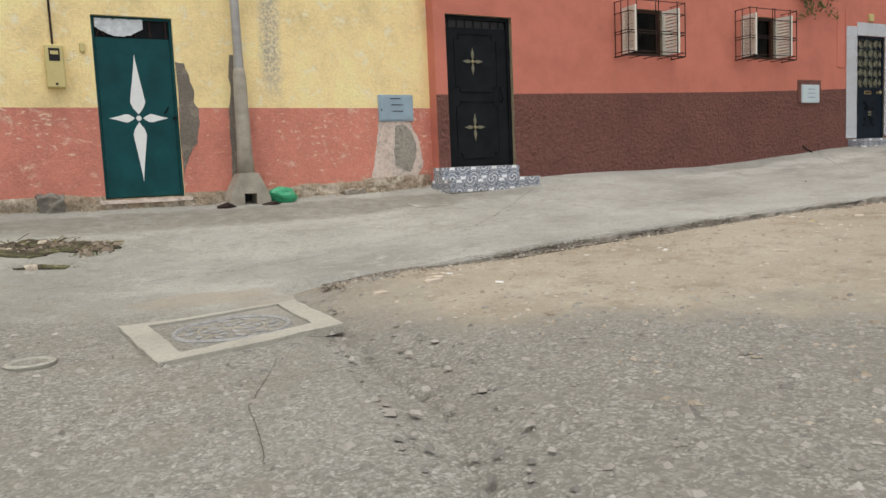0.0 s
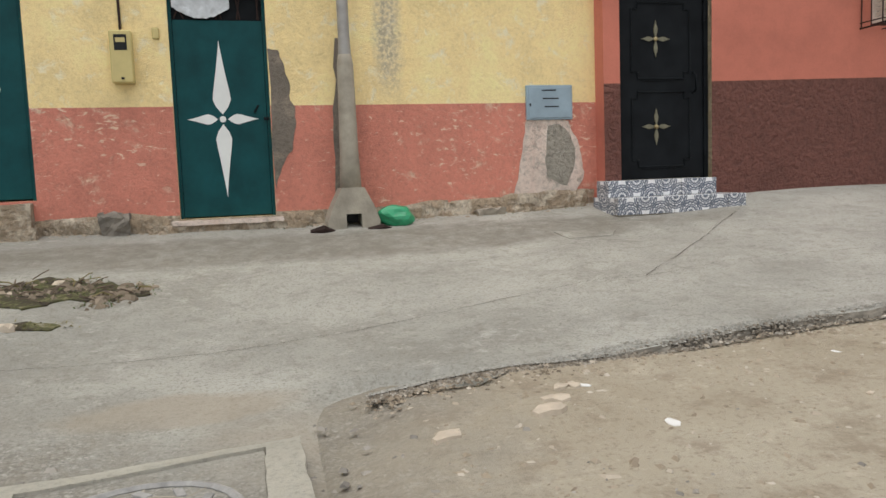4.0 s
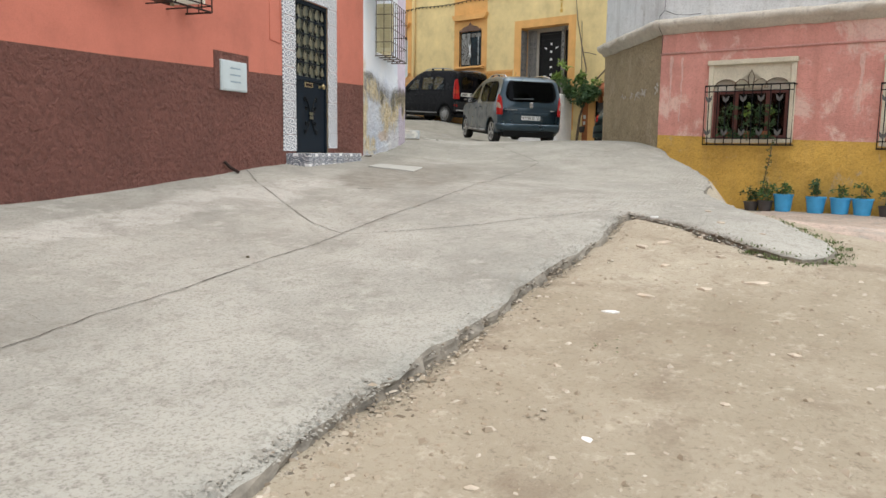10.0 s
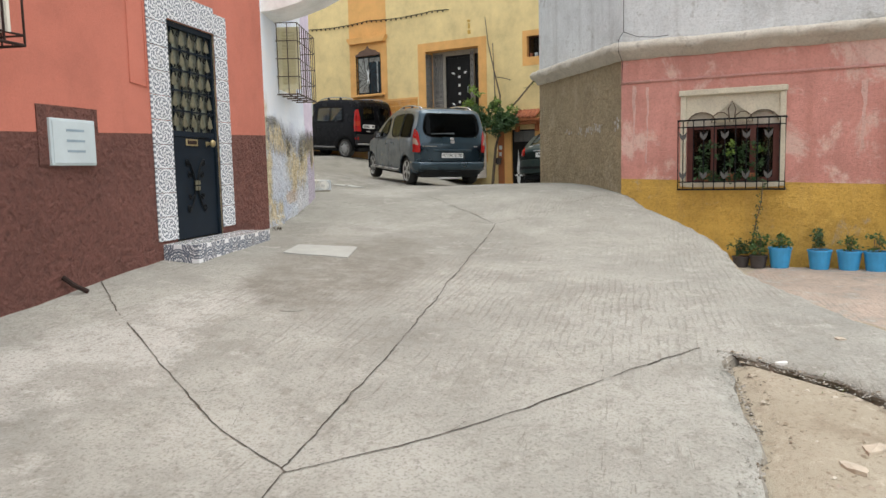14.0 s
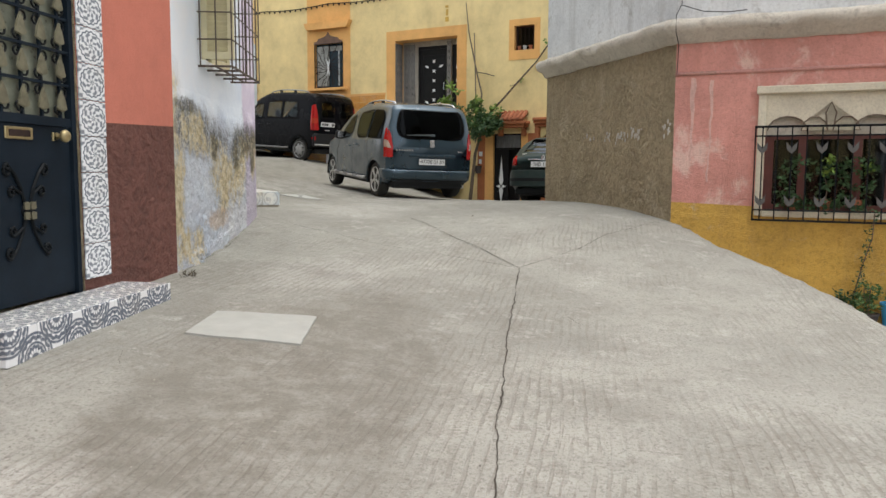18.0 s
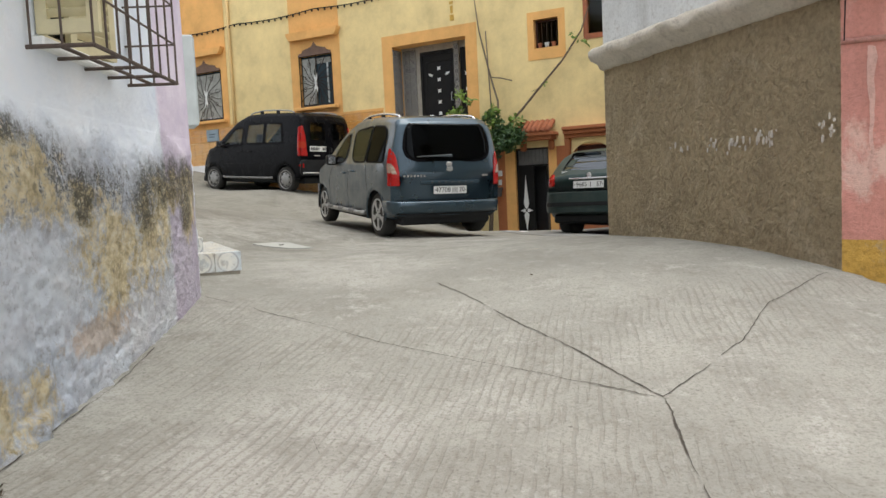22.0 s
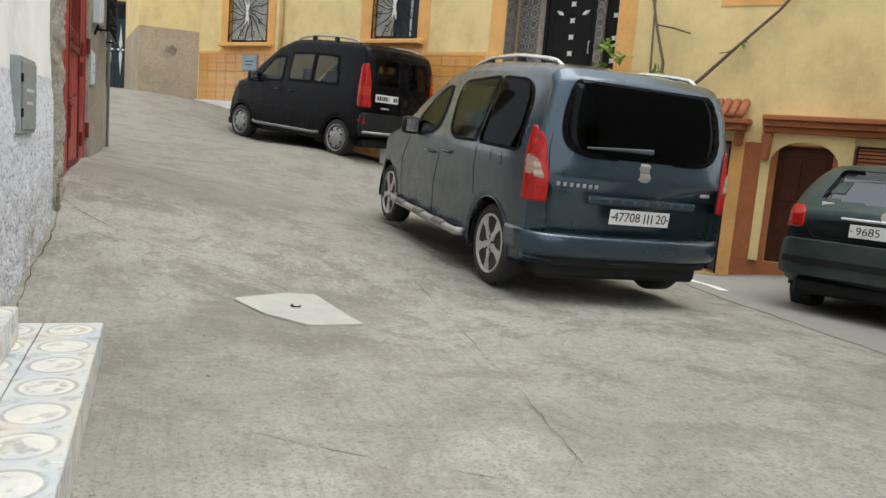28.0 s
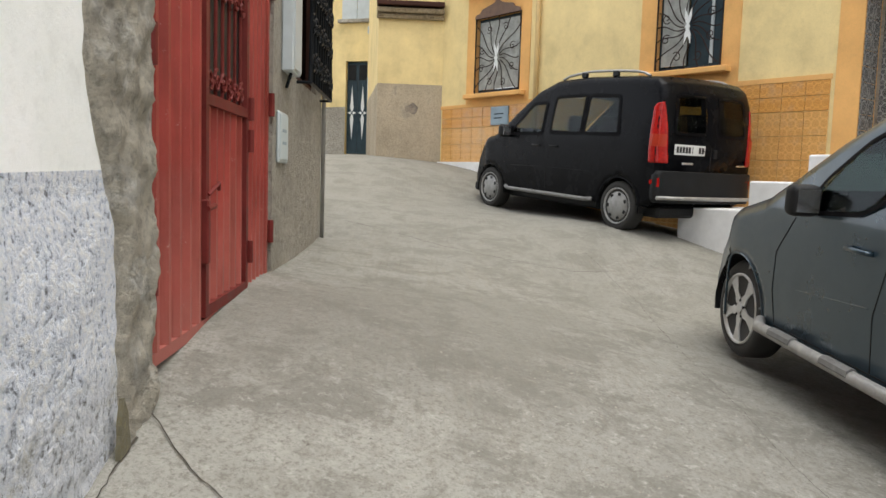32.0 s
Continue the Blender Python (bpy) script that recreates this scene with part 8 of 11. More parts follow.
def lumpy_sheet(name, m, u0, u1, z0, z1, off, amp, material, label, seed=0.0, freq=5.0, on_ground=False, mesh=0.035, side=None):
    """A coat of uneven render that thins out at its rim."""
    nu, nz = max(4, int((u1 - u0) / mesh)), max(4, int((z1 - z0) / mesh))
    bm = bmesh.new()
    g2 = []
    for i in range(nu + 1):
        row = []
        for j in range(nz + 1):
            z = z0 + (z1 - z0) * j / nz
            left = side(z) if side else u0
            u = left + (u1 - left) * i / nu
            z += base_z(m, u) + 0.05 * noise.noise((u * 2.3, seed, 1)) * j / nz if on_ground else 0.0
            rim = min(1.0, 6 * min(i / nu, 1 - i / nu), 6 * (1 - j / nz))
            d = off * rim + amp * (noise.noise((u * freq, z * freq, seed)) + 0.6 * noise.noise((u * freq * 3, z * freq * 3, seed + 3)) + 0.3 * noise.noise((u * freq * 8, z * freq * 8, seed + 7))) * rim
            row.append(bm.verts.new((u, -max(d, -0.002) if rim > 0 else 0.004, z)))
        g2.append(row)
    for a, c in zip(g2, g2[1:]):
        for j in range(nz):
            bm.faces.new((a[j], c[j], c[j + 1], a[j + 1]))
    ob = obj(name, bm, material, smooth=True)
    ob.matrix_world = m
    return tagged(ob, label, "render", kind="structure")


lumpy_sheet("trim_plinth", WW, 0.02, 3.14, 0.45, 2.50, 0.026, 0.015, MOULD, "lumpy mouldy limewash over the wall's foot", 1.0, 15.0, mesh=0.015)
lumpy_sheet("trim_plinth", WW, 0.05, 1.85, -0.12, 0.13, 0.035, 0.04, MOULD, "crumbling limewashed skirting of render", 2.0, 5.0, True, mesh=0.02)

# crumbling foot of the yellow wall
for k, (u0, u1, h) in enumerate(((2.0, 6.5, 0.28), (7.8, 8.9, 0.24), (9.95, 10.35, 0.2), (10.85, 12.3, 0.22), (12.2, 13.28, 0.26))):
    lumpy_sheet("trim_foot", WY, u0, u1, -0.12, h * 0.7, 0.03, 0.05, CRUMBLE, "broken plaster along the foot of a wall", 20.0 + k, 4.0, True)

# dark door with a green grille, up two tiled steps
dk = thing("grille_door", WD @ pose(1.35, 0.03, 1.70), "dark green-black steel door with a green grille above", "door")
part("door_frame", merge(merge(box(0, 0.05, -0.02, 0.06, 0, 2.05), box(1.02, 1.07, -0.02, 0.06, 0, 2.05)), merge(box(0.05, 1.02, -0.02, 0.06, 2.0, 2.05), box(0.05, 1.02, -0.015, 0.05, 0.98, 1.04))), BLACKGREEN, dk)
leaf = part("leaf", box(0.052, 1.018, 0, 0.045, 0.015, 0.98, 0.004), BLACKGREEN, dk)
part("pane", box(0.05, 1.02, 0.03, 0.036, 1.04, 2.0), FROST, dk, "frosted greenish glass")
for k in range(7):
    x = 0.05 + 0.97 * (k + 0.5) / 7
    part("grille_bar", tube([(x, -0.012, 1.04), (x, -0.012, 2.0)], 0.009, 6), GREENPAINT, dk)
    for j in range(4):
        zc = 1.14 + 0.24 * j
        part("leaf_ornament", prism(turned([(px2, pz2 - 0.06) for px2, pz2 in petal(0.13, 0.06, 0.5)], 25 if (k + j) % 2 else -25, x, zc), -0.026, -0.014), GREENPAINT, dk, "green iron leaf")
for z in (1.30, 1.55, 1.80):
    part("grille_bar", box(0.05, 1.02, -0.018, -0.008, z - 0.007, z + 0.007), GREENPAINT, dk)
for z in (0.28, 0.90):
    part("hinge", tube([(1.0, -0.03, z - 0.07), (1.0, -0.03, z + 0.09)], 0.017, 8), BLACKPAINT, dk)
part("bolt", tube([(0.98, -0.035, 0.78), (0.98, -0.035, 1.08)], 0.014, 8), BLACKPAINT, dk)
part("bolt_plate", box(0.95, 1.01, -0.03, 0.0, 0.80, 0.84), BLACKPAINT, dk)
part("sticker", prism(turned([(-0.055, -0.055), (0.055, -0.055), (0.055, 0.055), (-0.055, 0.055)], 38, 0.86, 0.42), -0.004, 0.001), LABELCREAM, leaf, "faded cream diamond sticker")
part("moulding", moulding(0.15, 0.92, 0.12, 0.88, 0.05), BLACKGREEN, leaf)
tile_steps("tiled_steps", WD @ pose(0, 0, 0), [(0.85, 2.75, -0.45, 1.15, 1.585), (1.10, 2.50, -0.17, 1.585, 1.712)], 0.24, TILE_BLUE, "two doorsteps clad in worn pale tiles with blue medallions")
ragged_block("threshold", WD @ pose(1.3, 0.0, 1.45), 1.15, 0.3, 0.255, POLECEM, "cement threshold under the green-grilled door", "doorstep", 0.004, 7)

eb = thing("meter_cabinet", WD @ pose(0.78, 0, 2.66), "tall pale grey electricity cabinet on a white wall", "cabinet")
part("case", box(0, 0.28, -0.17, 0.0, 0, 0.75, 0.012), GREYBOX, eb)
part("door", box(0.015, 0.265, -0.178, -0.17, 0.02, 0.73, 0.004), GREYBOX, eb)
part("window", box(0.06, 0.22, -0.181, -0.177, 0.45, 0.62, 0.003), PLASTIC, eb)
part("lock", box(0.02, 0.035, -0.183, -0.177, 0.32, 0.37), PLASTIC, eb)
part("pipe", tube([(0.12, -0.06, 0.0), (0.12, -0.03, -0.12)], 0.014, 7), GREYBOX, eb)

sb = thing("meter_cabinet", WD @ pose(3.35, -0.03, 2.33), "dull grey sheet-metal meter door let into blue roughcast", "cabinet")
part("case", box(0, 0.45, -0.015, 0.045, 0, 0.36, 0.004), DULLBOX, sb)
part("door", box(0.02, 0.43, -0.022, -0.015, 0.02, 0.34, 0.003), DULLBOX, sb)
for z in (0.1, 0.26):
    part("hinge", tube([(0.012, -0.02, z - 0.02), (0.012, -0.02, z + 0.02)], 0.006, 6), BLACKPAINT, sb)
part("print", box(0.12, 0.33, -0.0245, -0.022, 0.2, 0.215), GREYBOX, sb)
part("print", box(0.12, 0.30, -0.0245, -0.022, 0.14, 0.155), GREYBOX, sb)

lumpy_sheet("trim_dado", WD, 2.45, 4.97, 1.0, 2.60, 0.026, 0.011, BLUEWASH, "pale blue roughcast with a knobbly surface", 5.0, 14.0, mesh=0.02)
lumpy_sheet("trim_dado", WD, 0.0, 1.33, 0.9, 2.55, 0.025, 0.018, BLUEWASH, "pale blue roughcast with a knobbly surface", 6.0, 9.0)
lumpy_sheet("trim_pier", WD, 4.68, 5.20, 1.2, 4.4, 0.036, 0.026, PIERCEM, "rough broken cement pier beside the gate", 7.0, 8.0, mesh=0.02,
            side=lambda z: 4.87 - 0.20 * max(0.0, min(1.0, (z - 2.45) / 0.5)) + 0.05 * noise.noise((z * 3.1, 1, 4)) + 0.035 * noise.noise((z * 11, 2, 4)))
LICHEN = stucco("yellow lichen stain", (0.50, 0.40, 0.10), (0.2, 0.18, 0.12), 0.4, 0.8, 40)
patch("trim_patch", WD @ pose(0, -0.045, 0), [(4.80, 1.76), (4.86, 1.78), (4.85, 1.96), (4.82, 2.0), (4.79, 1.92)], LICHEN, "yellow lichen at the wall's foot", 0.006, 9)

# red gate with a wicket
gt = thing("metal_gate", WD @ pose(5.22, 0.05, 1.88), "closed faded red ribbed steel gate with a wicket door", "gate")


def ribbed(x0, x1, z0, z1, n, depth=0.022):
    """Folded sheet: flat pans with raised ribs."""
    out = [(x0, 0.0)]
    w = (x1 - x0) / n
    for k in range(n):
        a = x0 + w * k
        out += [(a + w * 0.30, 0.0), (a + w * 0.40, -depth), (a + w * 0.62, -depth), (a + w * 0.72, 0.0)]
    out.append((x1, 0.0))
    pts = out + [(x1, 0.02), (x0, 0.02)]
    bm = prism(pts, z0, z1)
    return moved(bm, Matrix(((1, 0, 0, 0), (0, 0, 1, 0), (0, 1, 0, 0), (0, 0, 0, 1))))


GW, GH = 2.19, 2.35
part("gate_frame", merge(merge(box(0, 0.05, -0.03, 0.04, 0.02, GH), box(GW - 0.05, GW, -0.03, 0.04, 0.08, GH)), merge(box(0.05, GW - 0.05, -0.03, 0.04, GH - 0.05, GH), box(0.05, GW - 0.05, -0.025, 0.03, 0.08, 0.13))), GATERED, gt)
part("sheet", ribbed(0.05, 0.73, 0.13, GH - 0.05, 5, 0.03), GATERED, gt)
part("sheet", ribbed(1.60, GW - 0.05, 0.13, GH - 0.05, 5), GATERED, gt)
part("sheet", ribbed(0.73, 1.60, 2.02, GH - 0.05, 7), GATERED, gt)
wk = part("wicket", merge(merge(box(0.735, 0.785, -0.035, 0.02, 0.14, 2.0), box(1.545, 1.595, -0.035, 0.02, 0.14, 2.0)), merge(merge(box(0.785, 1.545, -0.035, 0.02, 1.95, 2.0), box(0.785, 1.545, -0.035, 0.02, 0.14, 0.19)), box(0.785, 1.545, -0.035, 0.02, 1.07, 1.12))), GATEDARK, gt, "dark red wicket door frame")
part("sheet", ribbed(0.785, 1.545, 0.19, 1.07, 6), GATERED, wk)
part("grille_back", box(0.785, 1.545, 0.008, 0.014, 1.12, 1.95), INK, wk)
for k in range(6):
    x = 0.785 + 0.76 * (k + 0.5) / 6
    part("grille_bar", tube([(x, -0.012, 1.12), (x, -0.012, 1.95)], 0.009, 6), GATEDARK, wk)
    for j, zc in enumerate((1.19, 1.62, 1.74, 1.86)):
        part("scroll", tube([(px2, -0.02, pz2) for px2, pz2 in scroll(x, zc, 0.055, 1.4, 90 * k, 1 if (k + j) % 2 else -1, 14)], 0.008, 5), GATEDARK, wk)
part("slide_bolt", tube([(0.70, -0.05, 0.62), (0.82, -0.05, 0.63)], 0.014, 8), GATEDARK, wk)
part("bolt_bar", box(0.70, 0.74, -0.055, -0.02, 0.38, 0.66, 0.006), GATEDARK, wk)
part("latch", tube([(0.76, -0.04, 0.68), (0.84, -0.065, 0.73), (0.86, -0.06, 0.70)], 0.009, 6), GATEDARK, wk)
part("padlock", box(0.77, 0.82, -0.075, -0.04, 1.62, 1.69, 0.008), BRASS, wk, "brass padlock")
for z in (0.35, 0.95, 1.12):
    part("hinge", tube([(1.60, -0.045, z - 0.06), (1.60, -0.045, z + 0.06)], 0.018, 8), GATEDARK, wk)
for z in (0.42, 1.20, 1.9):
    for x in (0.0, GW):
        part("hinge", tube([(x + 0.012, -0.045, z - 0.07), (x + 0.012, -0.045, z + 0.07)], 0.02, 8), GATEDARK, gt)

wb1 = thing("electricity_meter", WD @ pose(7.56, 0, 2.73), "small white meter box on bare cement", "meter")
part("case", box(0, 0.34, -0.02, 0.0, 0, 0.33, 0.008), GREYBOX, wb1)
part("door", box(0.02, 0.32, -0.026, -0.02, 0.02, 0.31, 0.003), LIGHTBOX, wb1)
part("print", box(0.1, 0.24, -0.0285, -0.026, 0.2, 0.22), GREYMETAL, wb1)
part("print", box(0.1, 0.24, -0.0285, -0.026, 0.12, 0.14), GREYMETAL, wb1)
wb2 = thing("meter_cabinet", WD @ pose(7.72, 0, 3.33), "tall pale grey meter cabinet on bare cement", "cabinet")
part("case", box(0, 0.34, -0.08, 0.0, 0, 0.62, 0.01), GREYBOX, wb2)
part("door", box(0.02, 0.32, -0.087, -0.08, 0.02, 0.60, 0.003), GREYBOX, wb2)
part("pipe", tube([(0.1, -0.05, 0.0), (0.1, -0.02, -0.1)], 0.012, 7), BLACKPAINT, wb2)
gw = thing("barred_window", WD @ pose(8.42, 0, 3.34), "window behind a black scrolled iron grille", "window")
part("window_frame", merge(merge(box(0.0, 0.06, 0.04, 0.12, 0.02, 1.36), box(1.09, 1.15, 0.04, 0.12, 0.02, 1.36)), merge(box(0.06, 1.09, 0.04, 0.12, 0.02, 0.08), box(0.06, 1.09, 0.04, 0.12, 1.3, 1.36))), DARKWOOD, gw)
part("pane", box(0.06, 1.09, 0.09, 0.094, 0.08, 1.3), PANE, gw)
part("grille_frame", tube([(-0.02, -0.10, 0.0), (1.40, -0.10, 0.0), (1.40, -0.10, 1.4), (-0.02, -0.10, 1.4)], 0.016, 6, close=True), BLACKPAINT, gw)
for x in (-0.02, 1.40):
    for z in (0.0, 1.4):
        part("bracket", tube([(x, -0.10, z), (x, 0.0, z)], 0.012, 6), BLACKPAINT, gw)
for k in range(9):
    x = -0.02 + 1.42 * (k + 0.5) / 9
    part("grille_bar", tube([(x, -0.10, 0.0), (x, -0.10, 1.4)], 0.012, 6), BLACKPAINT, gw)
    for j in range(5):
        part("scroll", tube([(px2, -0.11, pz2) for px2, pz2 in scroll(x, 0.16 + 0.27 * j, 0.085, 1.3, 90 * (k + j), 1 if (k + j) % 2 else -1, 12)], 0.011, 5), BLACKPAINT, gw)
dp = obj("drain_pipe", tube([(9.9, -0.03, base_z(WD, 9.9) - 0.03), (9.9, -0.03, 4.5), (9.9, -0.03, 6.4)], 0.02, 10), STEELPOLE, smooth=True)
dp.matrix_world = WD
tagged(dp, "thin grey drain pipe on the corner of a cement wall", "pipe")

# ---- far houses and the warm yellow front ----
OLDGLASS = plain("dusty grey window glass", (0.33, 0.34, 0.31), 0.4, vary=0.35, scale=7)
BLUEDOOR = plain("dark slate blue enamel", (0.030, 0.050, 0.062), 0.45, vary=0.3, scale=4, gloss=0.15)
PIPECREAM = plain("cream painted pipe", (0.60, 0.42, 0.18), 0.6, vary=0.12)
STEPWHITE = plain("whitewashed cement step", (0.80, 0.80, 0.79), 0.85, vary=0.12, scale=4, bump=0.2, bump_scale=40)
ROOFTILE = plain("red clay roof tile", (0.36, 0.12, 0.055), 0.8, vary=0.3, scale=12, bump=0.3)
PATTERN = tile_glaze("grey and white patterned wall tile", (0.035, 0.035, 0.035), 0.06, (0.27, 0.265, 0.25), bold=1.5)
TILE_BAND = tile_glaze("orange border tile", (0.48, 0.20, 0.045), 0.05, (0.72, 0.37, 0.10))
GATEBLACK = plain("black gate paint", (0.012, 0.012, 0.012), 0.45, vary=0.3, gloss=0.15)
RIBBED = plain("grey corrugated sheet", (0.16, 0.16, 0.155), 0.55, 0.2, vary=0.2)
BROWNDOOR = plain("brown painted door", (0.065, 0.022, 0.014), 0.5, vary=0.25, scale=5, gloss=0.15)
CLAYPOT = plain("terracotta pot", (0.36, 0.13, 0.065), 0.85, vary=0.2, scale=10)


def panel_trim(name, m, x0, x1, z0, z1, holes, material, label, proud=0.012):
    """A raised band of paint round openings, made of plain boards of plaster."""
    bm = bmesh.new()
    xs2 = sorted({x0, x1, *[h[0] for h in holes], *[h[1] for h in holes]})
    zs2 = sorted({z0, z1, *[h[2] for h in holes], *[h[3] for h in holes]})
    for a, b2 in zip(xs2, xs2[1:]):
        for c, d in zip(zs2, zs2[1:]):
            if not any(h[0] < (a + b2) / 2 < h[1] and h[2] < (c + d) / 2 < h[3] for h in holes):
                box(a, b2, -proud, 0.004, c, d, 0, bm)
    bmesh.ops.remove_doubles(bm, verts=bm.verts, dist=1e-5)
    ob = obj(name, bm, material)
    ob.matrix_world = m
    return tagged(ob, label, "trim", kind="structure")


def hood(m, x0, x1, z0, z1, deep=0.16):
    w = x1 - x0
    bm = prism([(0.10, 0), (w - 0.10, 0), (w - 0.02, (z1 - z0) * 0.6), (w, z1 - z0), (0, z1 - z0), (0.02, (z1 - z0) * 0.6)], -deep, 0.0, 0.006)
    ob = obj("trim_hood", bm, ORANGE)
    ob.matrix_world = m @ pose(x0, 0, z0)
    return tagged(ob, "moulded orange hood over a window", "trim", kind="structure")


CRESTIRON = plain("brown painted iron", (0.15, 0.085, 0.055), 0.6, vary=0.3, scale=10)


def star_window(m, w, h, label, curtain):
    """A window behind a grille of curled rays round a white star, under a pointed iron crest."""
    t = thing("grille_window", m, label, "window", "star grille windows")
    part("window_frame", merge(merge(box(0, 0.06, 0.1, 0.16, 0, h), box(w - 0.06, w, 0.1, 0.16, 0, h)), merge(box(0.06, w - 0.06, 0.1, 0.16, 0, 0.06), box(0.06, w - 0.06, 0.1, 0.16, h - 0.06, h))), BLUEDOOR, t)
    if curtain:
        part("pane", box(0.06, w * 0.45, 0.06, 0.066, 0.06, h - 0.06), OLDGLASS, t, "dusty pane")
        part("casement", box(w * 0.45, w - 0.06, 0.10, 0.14, 0.06, h - 0.2, 0.006), BLUEDOOR, t, "dark slate blue casement")
        part("pane", box(w * 0.45, w - 0.06, 0.12, 0.126, h - 0.2, h - 0.06), OLDGLASS, t)
        part("mullion", box(w * 0.78, w * 0.82, 0.08, 0.10, 0.06, h - 0.2), GREYBOX, t)
    else:
        part("pane", box(0.06, w - 0.06, 0.06, 0.066, 0.06, h - 0.06), OLDGLASS, t, "dusty pane")
    part("grille_frame", tube([(0.01, 0.0, 0.0), (w - 0.01, 0.0, 0.0), (w - 0.01, 0.0, h), (0.01, 0.0, h)], 0.018, 6, close=True), RUSTIRON, t)
    cx, cz = w / 2, h * 0.45
    for k in range(16):
        a = 2 * math.pi * k / 16
        dx, dz = math.cos(a), math.sin(a)
        q = min((w / 2 - 0.02) / max(abs(dx), 1e-6), ((h - cz) if dz > 0 else cz) / max(abs(dz), 1e-6))
        px2, pz2 = -dz, dx
        pts = [(cx + dx * q * s2 + px2 * 0.045 * math.sin(s2 * 5.5), -0.004, cz + dz * q * s2 + pz2 * 0.045 * math.sin(s2 * 5.5)) for s2 in [0.12 + 0.86 * i / 8 for i in range(9)]]
        part("ray", tube(pts, 0.0085, 5), RUSTIRON, t)
        if k % 2:
            ex, ez = cx + dx * q * 0.7, cz + dz * q * 0.7
            part("scroll", tube([(x, -0.006, z) for x, z in scroll(ex, ez, 0.075, 1.2, 45 * k, 1 if k % 4 == 1 else -1, 12)], 0.0075, 5), RUSTIRON, t)
    for deg in (12, -12, 168, -168):
        part("star_point", prism(turned([(x, z + 0.01) for x, z in petal(0.24, 0.05, 0.5)], deg, cx, cz), -0.022, -0.012), WHITEPAINT, t, "white iron star point")
    part("star_centre", prism(turned(petal(0.10, 0.08, 0.5), 0, cx, cz - 0.05), -0.026, -0.016), WHITEPAINT, t)
    crest = [(0.0, 0.0), (w, 0.0), (w * 0.99, 0.06), (w * 0.88, 0.09), (w * 0.84, 0.15), (w * 0.66, 0.19), (w * 0.56, 0.23), (w * 0.5, 0.33), (w * 0.44, 0.23), (w * 0.34, 0.19), (w * 0.16, 0.15), (w * 0.12, 0.09), (w * 0.01, 0.06)]
    part("crest", prism([(x, z + h) for x, z in crest], -0.03, -0.014), CRESTIRON, t, "pointed dark iron crest")
    part("sill", box(-0.16, w + 0.16, -0.14, 0.0, -0.1, -0.02, 0.012), ORANGE, t, "orange plaster sill")
    return t


panel_trim("trim_window", WF, 0.72, 2.32, 4.02, 9.2, [(0.95, 2.1, 4.2, 5.5)], ORANGE, "orange painted panel round a window")
panel_trim("trim_window", WF, 4.55, 6.10, 4.02, 9.2, [(4.82, 5.85, 4.25, 5.5)], ORANGE, "orange painted panel round a window")
panel_trim("trim_doorway", WF, 7.34, 9.84, 1.9, 5.66, [(7.62, 9.56, 1.9, 5.4)], ORANGE, "orange painted band round a recessed doorway")
panel_trim("trim_window", WF, 11.06, 11.90, 4.66, 5.66, [(11.2, 11.75, 4.9, 5.5)], ORANGE, "orange band round a small window")
hood(WF, 0.66, 2.28, 5.92, 6.10)
hood(WF, 4.54, 6.16, 5.90, 6.10)
star_window(WF @ pose(0.95, -0.02, 4.2), 1.15, 1.3, "window behind a dark grille with a white star", False)
star_window(WF @ pose(4.82, -0.02, 4.25), 1.03, 1.25, "window behind a dark grille with a slate blue casement", True)

mc = thing("meter_cabinet", WF @ pose(1.44, -0.012, 3.62), "grey meter cabinet set in orange tiles", "cabinet")
part("case", box(0, 0.44, -0.03, 0.0, 0, 0.32, 0.005), GREYMETAL, mc)
part("door", box(0.02, 0.42, -0.036, -0.03, 0.02, 0.30, 0.003), GREYMETAL, mc)
part("print", box(0.1, 0.34, -0.0385, -0.036, 0.18, 0.20), BLUEDOOR, mc)
part("print", box(0.1, 0.30, -0.0385, -0.036, 0.11, 0.13), BLUEDOOR, mc)
pp = obj("drain_pipe", tube([(2.52, -0.05, 2.7), (2.52, -0.05, 5.0), (2.52, -0.05, 9.0)], 0.04, 10), PIPECREAM, smooth=True)
pp.matrix_world = WF
tagged(pp, "cream painted drain pipe on a yellow front", "pipe")

dado = thing("tile_dado", WF, "dado of orange and cream patterned tiles", "tiles", kind="structure")
zb = lambda s: base_z(WF, s)
field, band_t = tile_mesh(0.284, 0.284), tile_mesh(0.284, 0.174)
spots_f, spots_b = [], []
for k in range(25):
    x = 0.04 + 0.29 * (k + 0.5)
    spots_b += [pose(x, -0.014, 3.87), pose(x, -0.014, 3.69)]
    for j in range(6):
        z = 3.45 - 0.29 * j
        if z > zb(x) - 0.1:
            spots_f.append(pose(x, -0.014, z))
tiles_on(dado, field, TILE_ORANGE, spots_f)
tiles_on(dado, band_t, TILE_BAND, spots_b)
panel_trim("trim_dado", WF, 0.0, 7.3, 3.96, 4.02, [], ORANGE, "thin orange border above the tiles", 0.018)
panel_trim("trim_plinth", WF, 0.0, 3.0, 2.6, 2.98, [], STEPWHITE, "low pale plinth", 0.07)
panel_trim("trim_dado", WF, 10.2, 16.4, -0.3, 1.92, [(10.66, 11.44, -0.3, 2.82), (12.05, 12.75, 1.2, 2.8)], TERRA, "dark orange dado", 0.012)
panel_trim("trim_post", WF, 10.42, 10.66, -0.3, 2.82, [], ORANGE, "orange post beside a gate", 0.02)
panel_trim("trim_post", WF, 11.44, 11.62, -0.3, 2.82, [], ORANGE, "orange post beside a gate", 0.02)

